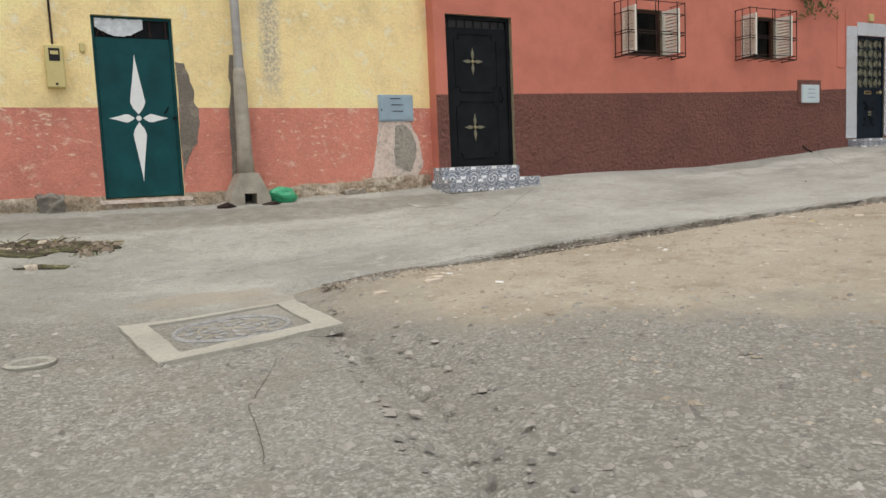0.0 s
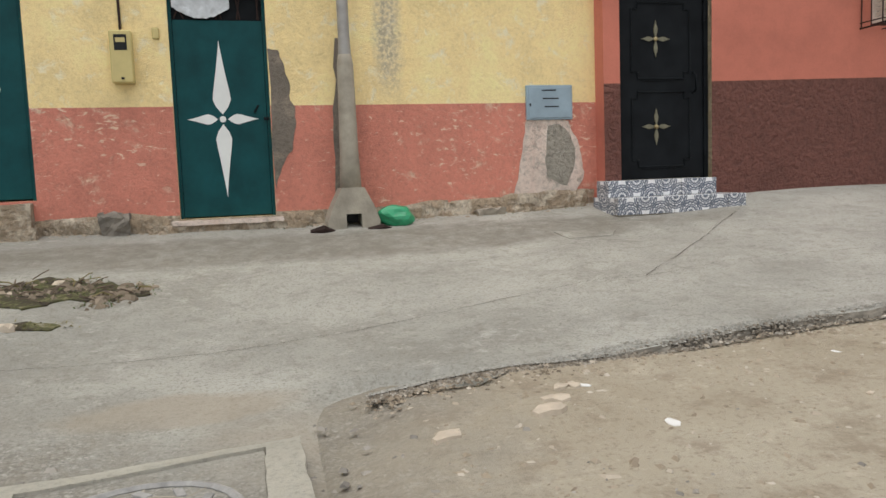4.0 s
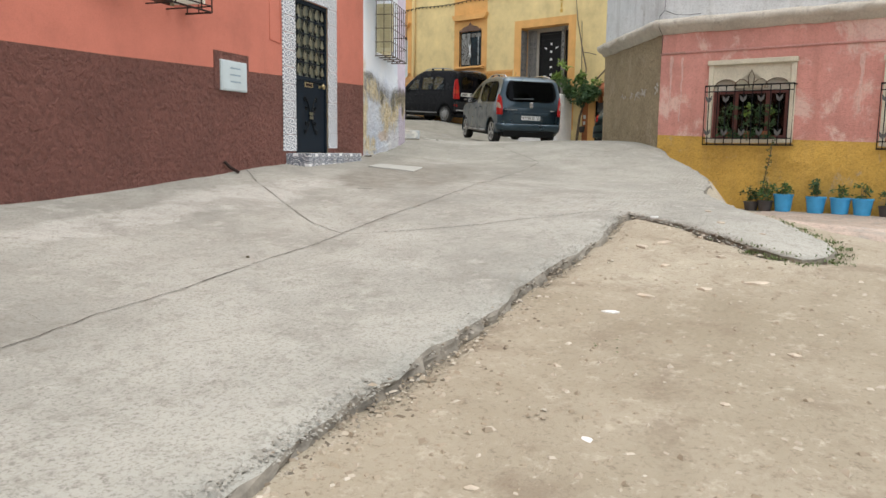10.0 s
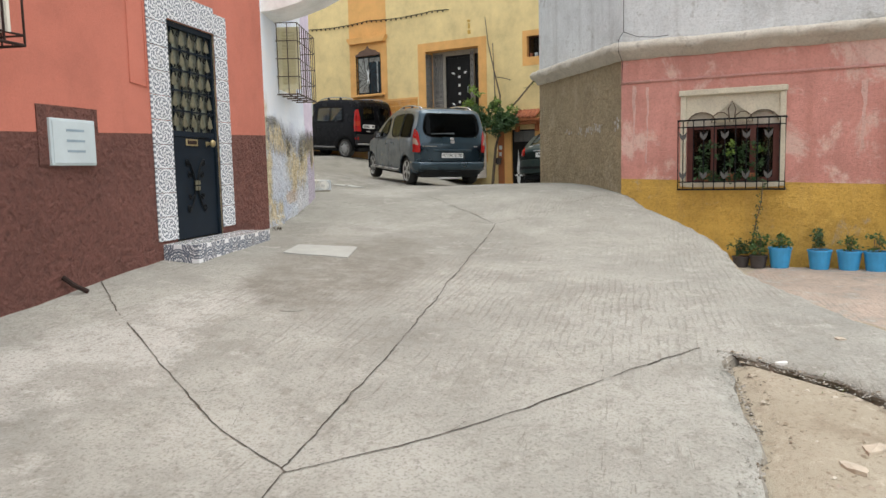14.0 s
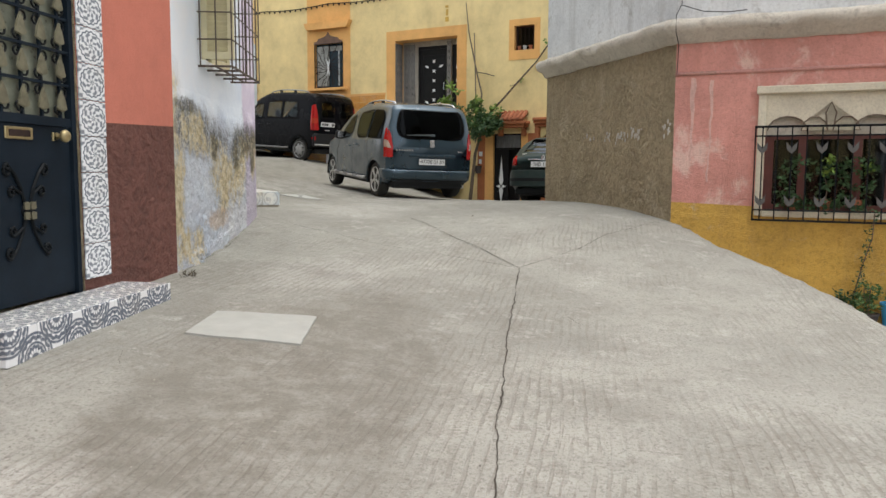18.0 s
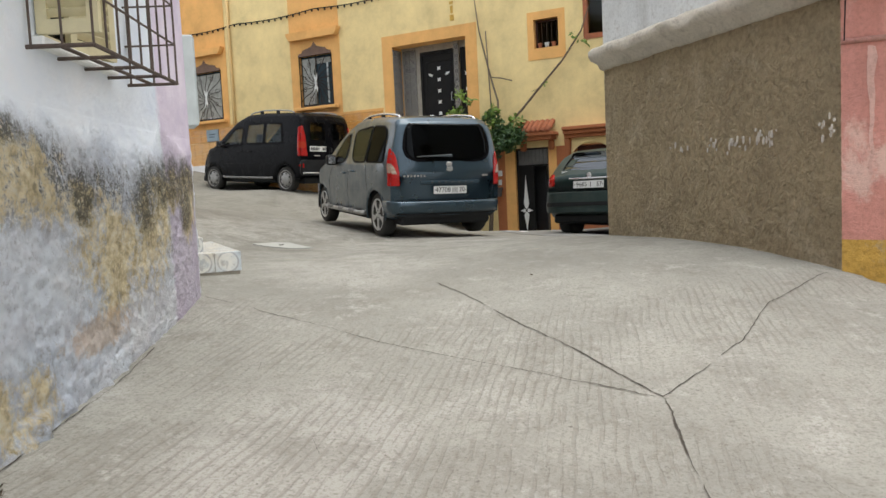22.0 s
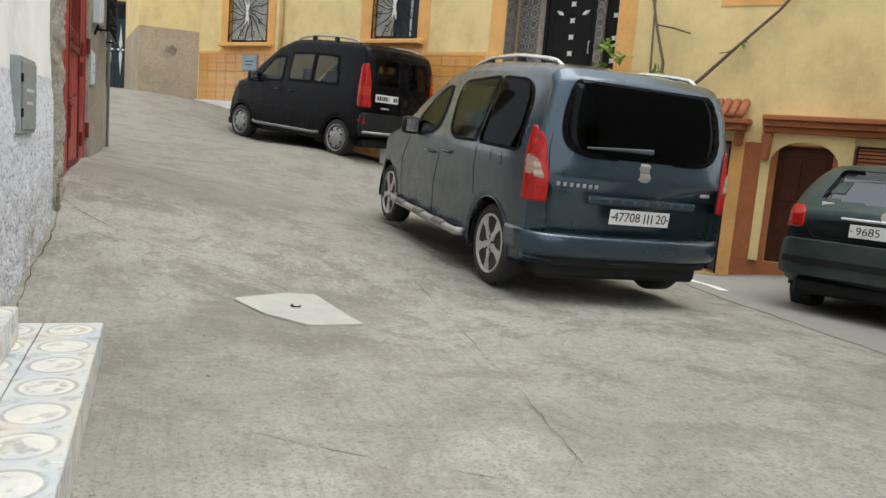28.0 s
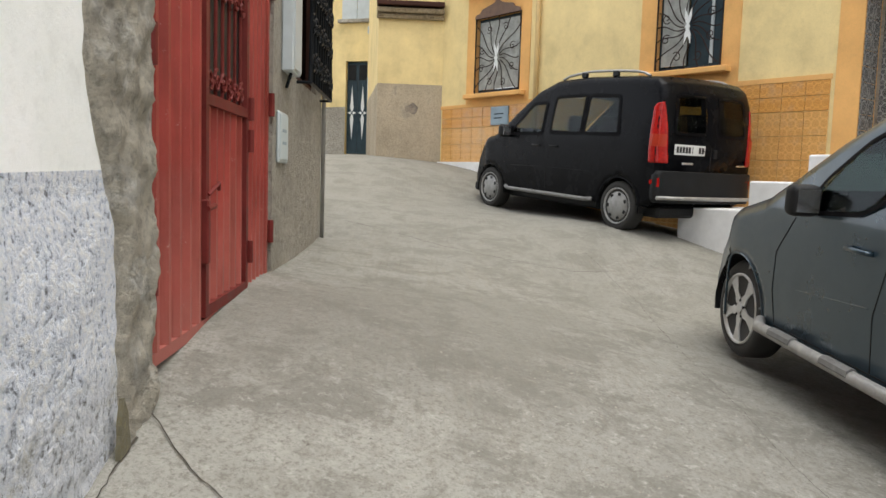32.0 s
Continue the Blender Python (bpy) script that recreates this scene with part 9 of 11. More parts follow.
# recessed doorway with tiled cheeks
dw = thing("ornate_door", WF @ pose(8.2, 0.42, 3.05), "black door with white metal ornaments in a tiled recess", "door")
part("door_frame", merge(merge(box(-0.06, 0, -0.04, 0.03, 0, 2.2), box(0.86, 0.92, -0.04, 0.03, 0, 2.2)), box(0, 0.86, -0.04, 0.03, 2.12, 2.2)), GATEBLACK, dw)
leaf = part("leaf", box(0.0, 0.86, -0.02, 0.02, 0, 2.12, 0.004), GATEBLACK, dw)
for k in range(5):
    z = 0.75 + 0.26 * k
    part("flower", prism([(0.43 + 0.06 * math.cos(i * math.pi / 4) * (1 if i % 2 else 0.5), z + 0.06 * math.sin(i * math.pi / 4) * (1 if i % 2 else 0.5)) for i in range(8)], -0.035, -0.02), WHITEPAINT, leaf, "white metal flower")
for sx2 in (-1, 1):
    for z in (1.62, 0.66):
        part("leaf_ornament", prism(turned(petal(0.15, 0.06, 0.5), sx2 * 62, 0.43 + sx2 * 0.16, z), -0.034, -0.02), WHITEPAINT, leaf, "white metal leaf")
part("handle", tube([(0.76, -0.02, 1.02), (0.76, -0.07, 1.02), (0.76, -0.07, 1.2), (0.76, -0.02, 1.2)], 0.012, 6), GREYBOX, leaf)
part("panel_line", tube([(0.1, -0.022, 0.3), (0.76, -0.022, 0.3), (0.76, -0.022, 1.95), (0.1, -0.022, 1.95)], 0.01, 5, close=True), GATEBLACK, leaf)
side = thing("side_light", WF @ pose(9.2, 0.42, 3.05), "dark side panel with white metal flowers beside a door", "door panel")
part("panel", box(0.0, 0.36, -0.02, 0.02, 0, 2.2), GATEBLACK, side)
for z in (0.9, 1.25, 1.6):
    part("flower", prism([(0.16 + 0.055 * math.cos(i * math.pi / 4) * (1 if i % 2 else 0.5), z + 0.055 * math.sin(i * math.pi / 4) * (1 if i % 2 else 0.5)) for i in range(8)], -0.035, -0.02), WHITEPAINT, side, "white metal flower")
cheek = thing("tiled_recess", WF, "recess of grey and white patterned wall tiles", "tiles", kind="structure")
wt = tile_mesh(0.176, 0.176)
wt2 = tile_mesh(0.126, 0.176)
sp = []
for j in range(14):
    z = 3.0 + 0.18 * (j + 0.5)
    if z < 5.38:
        sp += [pose(7.635, 0.09 + 0.18 * k, z, 0, 0, 90) for k in range(2)]
        sp += [pose(7.75 + 0.18 * k, 0.395, z) for k in range(2)]
tiles_on(cheek, wt, PATTERN, sp)
tiles_on(cheek, wt2, PATTERN, [pose(9.13, 0.33, 3.0 + 0.18 * (j + 0.5)) for j in range(13)])
pier = obj("trim_pier", merge(box(9.06, 9.2, 0.345, 0.46, 3.0, 5.4), box(7.62, 8.14, 0.41, 0.5, 3.0, 5.4)), CEMENT)
pier.matrix_world = WF
tagged(pier, kind="structure")
lint = obj("trim_lintel", box(8.14, 9.56, 0.38, 0.5, 5.25, 5.4), CEMENT)
lint.matrix_world = WF
tagged(lint, kind="structure")


def white_step(x0, x1, y0, z0, z1):
    ob = obj("step", box(x0, x1, y0, -0.016, z0, z1, 0.02, seg=2), STEPWHITE)
    ob.matrix_world = WF
    return tagged(ob, "whitewashed cement step beside a parked van", "step", "white steps")


white_step(6.22, 7.1, -1.32, 1.6, 2.42)
white_step(7.1, 7.55, -1.32, 1.6, 2.74)
white_step(7.55, 9.8, -0.95, 1.4, 3.04)

# string of bulbs and a cable
cable = thing("bulb_string", WF, "black cable with small bulbs strung along the house front", "cable")
pts = [(x, -0.05, 6.62 - 0.06 * math.sin(math.pi * ((x - 0.2) % 2.6) / 2.6)) for x in [-0.05 + 0.2 * k for k in range(44)]]
part("wire", tube([(-0.08, -0.05, 7.1), (-0.04, -0.05, 6.7)] + pts, 0.014, 5), BLACKPAINT, cable)
for k in range(3, 43, 1):
    x, y, z = pts[k]
    part("bulb", moved(lathe([(0.012, 0.0), (0.022, -0.02), (0.024, -0.045), (0.008, -0.065)], 8), Matrix.Translation((x, y, z))), BLACKPAINT, cable)
vd = obj("wall_ornament", merge(merge(box(9.2, 9.3, -0.012, 0.0, 5.78, 5.9), box(9.22, 9.28, -0.012, 0.0, 5.94, 6.1)), box(9.2, 9.29, -0.012, 0.0, 6.14, 6.2)), OCHRE)
vd.matrix_world = WF
tagged(vd, "faded painted marks on yellow plaster", "wall ornament")

# small windows
sw = thing("small_window", WF @ pose(11.2, 0.0, 4.9), "small dark window with flower pots on its sill", "window")
part("window_frame", merge(merge(box(0, 0.04, 0.12, 0.18, 0, 0.6), box(0.51, 0.55, 0.12, 0.18, 0, 0.6)), merge(box(0.04, 0.51, 0.12, 0.18, 0, 0.04), box(0.04, 0.51, 0.12, 0.18, 0.56, 0.6))), BROWNDOOR, sw)
part("pane", box(0.04, 0.51, 0.15, 0.155, 0.04, 0.56), PANE, sw)
for k in range(5):
    part("bar", tube([(0.055 + 0.11 * k, 0.05, 0), (0.055 + 0.11 * k, 0.05, 0.6)], 0.007, 5), RUSTIRON, sw)
sw2 = thing("small_window", WF @ pose(12.3, 0.0, 4.95), "dark window in an orange frame", "window")
part("window_frame", merge(merge(box(0, 0.08, -0.02, 0.12, 0, 1.05), box(1.02, 1.10, -0.02, 0.12, 0, 1.05)), merge(box(0.08, 1.02, -0.02, 0.12, 0, 0.1), box(0.08, 1.02, -0.02, 0.12, 0.97, 1.05))), ROOFTILE, sw2)
part("pane", box(0.08, 1.02, 0.08, 0.086, 0.1, 0.97), PANE, sw2)
for k in range(3):
    pot = obj("flower_pot", lathe([(0.035, 0), (0.05, 0.09), (0.055, 0.09), (0.055, 0.11), (0.045, 0.11)], 12), (CLAYPOT, GREYBOX, CLAYPOT)[k])
    pot.matrix_world = WF @ pose(11.31 + 0.15 * k, 0.085, 4.901)
    tagged(pot, ("small terracotta flower pot on a window sill", "small pale flower pot on a window sill", "small terracotta flower pot on a window sill")[k], "flower pot")


def tiled_ledge(x0, x1, z0, z1, deep, label):
    t = thing("tiled_canopy", WF @ pose(x0, 0, z0), label, "canopy")
    w, h = x1 - x0, z1 - z0
    part("ledge", box(-0.06, w + 0.06, -deep, 0.0, 0, 0.07, 0.008), TERRA, t)
    part("fascia", box(0, w, -deep + 0.06, 0.0, -0.09, 0.0, 0.006), TERRA, t)
    n = int(w / 0.11)
    for k in range(n):
        x = w * (k + 0.5) / n
        bm = tube([(x, -deep - 0.01, 0.09), (x, -0.01, h)], 0.055, 8)
        part("roof_tile", bm, ROOFTILE, t, smooth=True)
    for x in (0.08, w - 0.08):
        part("bracket", prism([(x - 0.05, -0.3), (x + 0.05, -0.3), (x + 0.05, -0.09), (x - 0.05, -0.09)], -0.16, 0.0, 0.02), TERRA, t)
    return t


tiled_ledge(10.82, 11.62, 3.05, 3.36, 0.34, "small canopy of red clay tiles over a gate")
lg2 = thing("moulded_canopy", WF @ pose(11.85, 0, 2.92), "dark orange moulded ledge over a doorway", "canopy")
for k, (z0, z1, d) in enumerate(((0.20, 0.27, 0.30), (0.12, 0.20, 0.24), (0.04, 0.12, 0.16))):
    part("moulding", box(0.0, 2.55, -d, 0.0, z0, z1, 0.014, seg=2), TERRA, lg2)
for x in (0.06, 2.4):
    part("bracket", prism([(x - 0.05, -0.34), (x + 0.05, -0.34), (x + 0.07, 0.04), (x - 0.07, 0.04)], -0.14, 0.0, 0.02), TERRA, lg2)
arch = []
for k in range(13):
    a = math.pi * k / 12
    arch.append((12.4 + 0.42 * math.cos(a), 2.56 + 0.3 * math.sin(a)))
arch = [(11.86, 1.2), (11.86, 2.98), (12.98, 2.98), (12.98, 1.2)] + [(12.82, 1.2)] + arch + [(11.98, 1.2)]
ar = obj("trim_arch", prism(arch, -0.05, 0.004), FACADE)
ar.matrix_world = WF
tagged(ar, "arched plaster surround of a brown door", "trim", kind="structure")
bdr = thing("panelled_door", WF @ pose(12.05, 0.08, 1.2), "closed dark brown door under a dark orange ledge", "door")
leaf = part("leaf", box(0, 0.7, 0, 0.05, 0, 1.6, 0.004), BROWNDOOR, bdr)
for x in (0.08, 0.38):
    for z in (0.15, 0.85):
        part("panel", box(x, x + 0.24, -0.012, 0.0, z, z + 0.6, 0.01), BROWNDOOR, leaf)
part("handle", tube([(0.62, 0, 0.8), (0.62, -0.05, 0.8), (0.56, -0.05, 0.8)], 0.01, 6), BRASS, leaf)
vent = thing("wall_vent", WF @ pose(13.0, 0, 2.55), "small dark louvred vent in a yellow wall", "vent")
part("frame", merge(merge(box(0, 0.03, -0.02, 0, 0, 0.3), box(0.37, 0.4, -0.02, 0, 0, 0.3)), merge(box(0.03, 0.37, -0.02, 0, 0, 0.03), box(0.03, 0.37, -0.02, 0, 0.27, 0.3))), RUSTIRON, vent)
for k in range(5):
    part("slat", moved(box(0.03, 0.37, -0.012, 0.012, -0.004, 0.004), pose(0, -0.012, 0.055 + 0.048 * k, 40)), RUSTIRON, vent)

# black gate with a white star
sg = thing("metal_gate", WF @ pose(10.66, 0.08, 0.92), "black sheet gate with a long white star, half open", "gate")
part("gate_frame", merge(merge(box(0, 0.04, -0.03, 0.03, 0, 1.9), box(0.74, 0.78, -0.03, 0.03, 0, 1.9)), merge(box(0.04, 0.74, -0.03, 0.03, 1.5, 1.54), box(0.04, 0.74, -0.03, 0.03, 1.86, 1.9))), GATEBLACK, sg)
part("upper_sheet", ribbed(0.04, 0.74, 1.54, 1.86, 8), RIBBED, sg, "grey corrugated sheet")
leaf = part("leaf", box(0.04, 0.40, -0.02, 0.02, 0.02, 1.5, 0.003), GATEBLACK, sg)
for length, wide, deg in ((0.75, 0.12, 0), (0.42, 0.12, 180), (0.13, 0.09, 90), (0.13, 0.09, -90)):
    part("star_point", prism(turned([(x, z + 0.02) for x, z in petal(length, wide, 0.18)], deg, 0.2, 0.55), -0.03, -0.019), WHITEPAINT, leaf, "white star point")
part("leaf", moved(ribbed(0.0, 0.33, 0.02, 1.5, 4), pose(0.74, 0.03, 0, 0, 0, 120)), RIBBED, sg)
# black sheet added for the unlit space behind the gate
part("dark_back", box(0.0, 0.78, 0.34, 0.36, 0, 1.9), INK, sg)

# far wall things
fd = thing("star_door", WB @ pose(3.06, 0.08, 3.18), "slate blue double door with two long white stars", "door")
for k in range(2):
    leaf = part("leaf", box(0.01 + 0.275 * k, 0.275 + 0.275 * k, 0, 0.05, 0.01, 2.17, 0.004), BLUEDOOR, fd)
    cx = 0.14 + 0.275 * k
    for length, wide, deg in ((0.62, 0.09, 0), (0.62, 0.09, 180), (0.10, 0.07, 90), (0.10, 0.07, -90)):
        part("star_point", prism(turned([(x, z + 0.02) for x, z in petal(length, wide, 0.2)], deg, cx, 0.98), -0.008, 0.002), WHITEPAINT, leaf, "white star point")
    part("panel", box(cx - 0.1, cx + 0.1, -0.012, 0, 1.75, 2.1, 0.006), GATEBLACK, leaf)
fm = obj("electricity_meter", box(3.66, 3.8, -0.1, 0, 4.42, 4.98, 0.01), GREYBOX)
fm.matrix_world = WB
tagged(fm, "small pale meter box beside a far door", "meter")
fl = obj("wall_lamp", merge(box(3.64, 3.78, -0.12, 0, 5.95, 6.15, 0.03), tube([(3.7, -0.03, 6.1), (3.7, -0.03, 7.5)], 0.015, 6)), GREYBOX)
fl.matrix_world = WB
tagged(fl, "small white lamp box with a cable on a far corner", "lamp")
fw2 = thing("shuttered_window", WB @ pose(2.95, 0, 6.32), "far window with closed grey shutters", "window")
part("shutter", box(0, 0.38, -0.03, 0.0, 0, 1.2, 0.006), GREYBOX, fw2)
part("shutter", box(0.39, 0.77, -0.03, 0.0, 0, 1.2, 0.006), GREYBOX, fw2)
part("sill", box(-0.08, 0.85, -0.1, 0.0, -0.08, 0.0, 0.008), CEMENT, fw2)
lg = thing("wall_ledge", WE, "old brown wooden ledge along a yellow wall", "ledge", kind="structure")
for k, (z, d) in enumerate(((5.92, 0.20), (5.80, 0.15), (5.70, 0.09))):
    part("board", box(-0.04, 1.22, -d, 0.0, z - 0.09, z, 0.012), BROWNCEM if k else DARKWOOD, lg)
ew = thing("dark_window", WE @ pose(0.05, 0, 6.2), "dark recessed window above a ledge", "window")
part("window_frame", merge(merge(box(0, 0.05, -0.04, 0.03, 0, 1.2), box(0.55, 0.60, -0.04, 0.03, 0, 1.2)), box(0.05, 0.55, -0.04, 0.03, 0, 0.06)), DARKWOOD, ew)
part("pane", box(0.05, 0.55, -0.02, -0.014, 0.06, 1.2), PANE, ew)
part("bar", tube([(0.3, -0.05, 0), (0.3, -0.05, 1.2)], 0.012, 6), RUSTIRON, ew)
# flat dark skim; the hole's shade is only painted, the wall isn't pierced
patch("trim_patch", WE, [(0.55, 3.9), (0.72, 3.86), (0.78, 4.0), (0.68, 4.08), (0.54, 4.02)], DARKCEM, "dark patch drawn as a hole in brown render", 0.004, 21)

# closing roofs and backs of the far houses
roof_slab("roof", [(36.9, 16.0), (36.7, 11.6), (34.43, 8.36), (28.15, -6.93), (34, -9), (44, -6), (44, 16)], 9.5)
wall("wall_back", (44.0, 16.0), (36.0, 16.0), 1.0, 9.5, [CEMENT])
wall("wall_back", (33.0, -4.0), (37.6, 8.0), -1.0, 9.5, [CEMENT])
wall("wall_side", F_B, (36.0, -10.0), -1.0, 9.5, [FACADE])
roof_slab("roof", [(25.5, -8.0), (22.72, -2.79), (19.52, -4.23), (16.8, -12.83), (24.0, -14.0)], 7.5)
wall("wall_back", (16.8, -12.83), (25.5, -14.0), -0.6, 7.5, [GREYWALL])
wall("wall_back", (25.5, -14.0), (25.5, -8.0), -0.6, 7.5, [GREYWALL])
wall("wall_inner", (19.2, -13.0), (21.6, -5.2), -0.4, 7.5, [CEMENT])

# ---- rose house ----
LEDGE = stucco("weathered cream cement ledge", (0.58, 0.54, 0.46), (0.42, 0.38, 0.32), 0.1, 0.6, 30, stain=(0.25, 0.21, 0.17), stain_amount=0.5, flake=3)
SURROUND = stucco("cream plaster surround", (0.62, 0.57, 0.44), (0.5, 0.44, 0.35), 0.02, 0.3, 40, stain=(0.35, 0.3, 0.24), stain_amount=0.3)
PINKLINE = stucco("pink plaster moulding", (0.56, 0.29, 0.25), (0.42, 0.25, 0.2), 0.1, 0.5, 40, stain=(0.25, 0.14, 0.11), stain_amount=0.5)
REDWOOD = plain("red-brown window wood", (0.11, 0.030, 0.022), 0.5, vary=0.3, scale=6)
IRONGREY = plain("grey iron casting", (0.10, 0.10, 0.095), 0.6, vary=0.3)
ARCHLINE = plain("dirt and painted shadow line", (0.16, 0.12, 0.085), 0.9, vary=0.3)
LEAFDARK = plain("dark green leaves", (0.035, 0.085, 0.025), 0.55, vary=0.45, scale=18)
LEAFBRIGHT = plain("bright yellow-green leaves", (0.16, 0.26, 0.04), 0.5, vary=0.35, scale=18)
LEAFMID = plain("mid green leaves", (0.07, 0.14, 0.035), 0.55, vary=0.4, scale=18)
BARK = plain("grey-brown bark", (0.14, 0.105, 0.075), 0.9, vary=0.3, scale=14, bump=0.4)
BLUEPOT = plain("bright blue plastic", (0.05, 0.33, 0.62), 0.45, vary=0.12, scale=8)
DARKPOT = plain("dark weathered pot", (0.07, 0.06, 0.055), 0.8, vary=0.3, scale=10)
SOIL = plain("dark potting soil", (0.05, 0.035, 0.025), 0.97, vary=0.3, scale=30, bump=0.5)


def ledge_run(m, length, z, label, seed):
    """A sagging moulded ledge, built as one long swept profile."""
    prof = [(0.0, -0.16), (-0.05, -0.15), (-0.08, -0.09), (-0.17, -0.05), (-0.20, 0.0), (-0.20, 0.05), (-0.15, 0.09), (0.0, 0.12)]
    bm = bmesh.new()
    n = max(8, int(length / 0.08))
    rows2 = []
    for i in range(n + 1):
        x = length * i / n
        wob = 0.018 * noise.noise((x * 2, seed, 0)) + 0.008 * noise.noise((x * 9, seed, 4))
        rows2.append([bm.verts.new((x, y * (1 + 0.25 * noise.noise((x * 3, k, seed))), z + dz + wob + 0.012 * noise.noise((x * 8, k * 2.0, seed + 1)))) for k, (y, dz) in enumerate(prof)])
    for a, c in zip(rows2, rows2[1:]):
        for k in range(len(prof) - 1):
            bm.faces.new((a[k], c[k], c[k + 1], a[k + 1]))
    bm.faces.new(rows2[0])
    bm.faces.new(rows2[-1][::-1])
    bmesh.ops.recalc_face_normals(bm, faces=bm.faces)
    ob = obj("trim_ledge", bm, LEDGE, smooth=True)
    ob.matrix_world = m
    return tagged(ob, label, "ledge", kind="structure")


ledge_run(WH1, 3.60, 3.48, "sagging cream cement ledge over a brown wall", 1.0)
ledge_run(WH2 @ pose(-0.1, 0, 0), 9.0, 3.48, "weathered cream cement ledge over a rose wall", 2.0)
cord = obj("trim_cordon", tube([(0.0, -0.006, 2.98 + 0.01 * math.sin(k)) if k == 0 else (0.3 * k, -0.006, 2.98 + 0.012 * noise.noise((k * 0.7, 2, 2))) for k in range(31)], 0.022, 7), PINKLINE, smooth=True)
cord.matrix_world = WH2
tagged(cord, "thin moulded line along a rose wall", "trim", kind="structure")
cab3 = obj("cable", tube([(0.02, -0.05, 2.98), (0.03, -0.05, 3.3), (0.02, -0.24, 3.42), (0.02, -0.25, 3.6), (0.05, -0.06, 3.75), (0.04, -0.03, 5.0), (0.04, -0.03, 7.4)], 0.005, 6), BLACKPAINT)
cab3.matrix_world = WH2
tagged(cab3, "black cable running up the corner of a house", "cable")
cab4 = obj("cable", tube([(0.05, -0.06, 3.74), (0.3, -0.18, 3.63), (0.55, -0.2, 3.60), (0.75, -0.19, 3.61)], 0.005, 6), BLACKPAINT)
cab4.matrix_world = WH2
tagged(cab4, "loose black cable end lying on a ledge", "cable")
lumpy_sheet("trim_dado", WH2, 0.0, 8.6, -0.3, 1.42, 0.025, 0.018, OCHRE, "lumpy ochre dado below rose plaster", 8.0, 3.0)
lumpy_sheet("trim_render", WH1, 0.02, 3.48, 0.7, 3.30, 0.02, 0.014, BROWNCEM, "rough brown cement render", 9.0, 6.0)
FLAKE = plain("flaked white paint", (0.62, 0.58, 0.52), 0.9, vary=0.15, scale=12)
random.seed(3)
for k in range(64):
    c, spread = random.choice(((1.55, 0.12), (2.05, 0.06), (2.30, 0.06), (2.30, 0.06), (2.46, 0.05), (2.66, 0.03), (2.80, 0.03), (3.40, 0.05), (3.42, 0.04)))
    u = min(3.47, c + random.gauss(0, spread))
    z = 2.33 + random.gauss(0, 0.035) + (0.03 if c > 2.6 else 0.0)
    q, t = random.uniform(0.003, 0.011), random.uniform(0.008, 0.035)
    patch("trim_flake", WH1 @ pose(0, -0.031, 0), [(u - q, z), (u - q * 0.3, z - t), (u + q * 0.7, z - t * 0.5), (u + q, z + t * 0.6), (u, z + t)], FLAKE, "fleck of white paint on rough render", 0.003, k * 1.3)
for k, (u, z0, z1, w) in enumerate(((0.20, 2.0, 2.92, 0.03), (0.40, 1.75, 2.9, 0.022), (3.3, 1.9, 2.8, 0.04))):
    patch("trim_streak", WH2, [(u - w, z1), (u - w * 0.4, (z0 + z1) / 2), (u - w * 0.7, z0), (u + w * 0.2, z0), (u + w * 0.5, (z0 + z1) / 2), (u + w, z1)], ROSEPALE, "pale rain streak on rose plaster", 0.004, 30 + k)

leaf_meshes = {}


def leaf_cluster(bm, c, r, n, size, flat=0.8, droop=0.0):
    """Many small bent leaves scattered in a ball-like region with gaps."""
    for _ in range(n):
        d = Vector((random.gauss(0, 1), random.gauss(0, 1), random.gauss(0, 1) * flat)).normalized()
        p = Vector(c) + d * r * random.random() ** 0.5
        a = Vector((random.gauss(0, 1), random.gauss(0, 1), random.gauss(-droop, 0.6))).normalized()
        s = a.orthogonal().normalized()
        s = (Matrix.Rotation(random.random() * 6.28, 3, a) @ s)
        q = size * random.uniform(0.6, 1.3)
        up = a.cross(s) * q * 0.12
        v = [bm.verts.new(x) for x in (p, p + a * q * 0.5 + s * q * 0.28, p + a * q, p + a * q * 0.5 - s * q * 0.28)]
        m2 = bm.verts.new(p + a * q * 0.5 - up)
        for i in range(4):
            bm.faces.new((v[i], v[(i + 1) % 4], m2))
    return bm


def lobes(x0, x1, base, tall):
    """Underside of a surround with three lobes and a point in the middle, as (x, z) from x1 to x0."""
    w = x1 - x0
    out = []
    for c, r, n in ((0.83, 0.155, 8), (0.62, 0.10, 5)):
        for k in range(n + 1):
            a = math.pi * k / n
            out.append((x0 + w * (c + r * math.cos(a)), base + tall * (0.52 if c > 0.7 else 0.5) * math.sin(a)))
    left = [(x0 + x1 - x, z) for x, z in out][::-1]
    return out + [(x0 + w * 0.54, base + tall * 0.62), (x0 + w * 0.5, base + tall), (x0 + w * 0.46, base + tall * 0.62)] + left


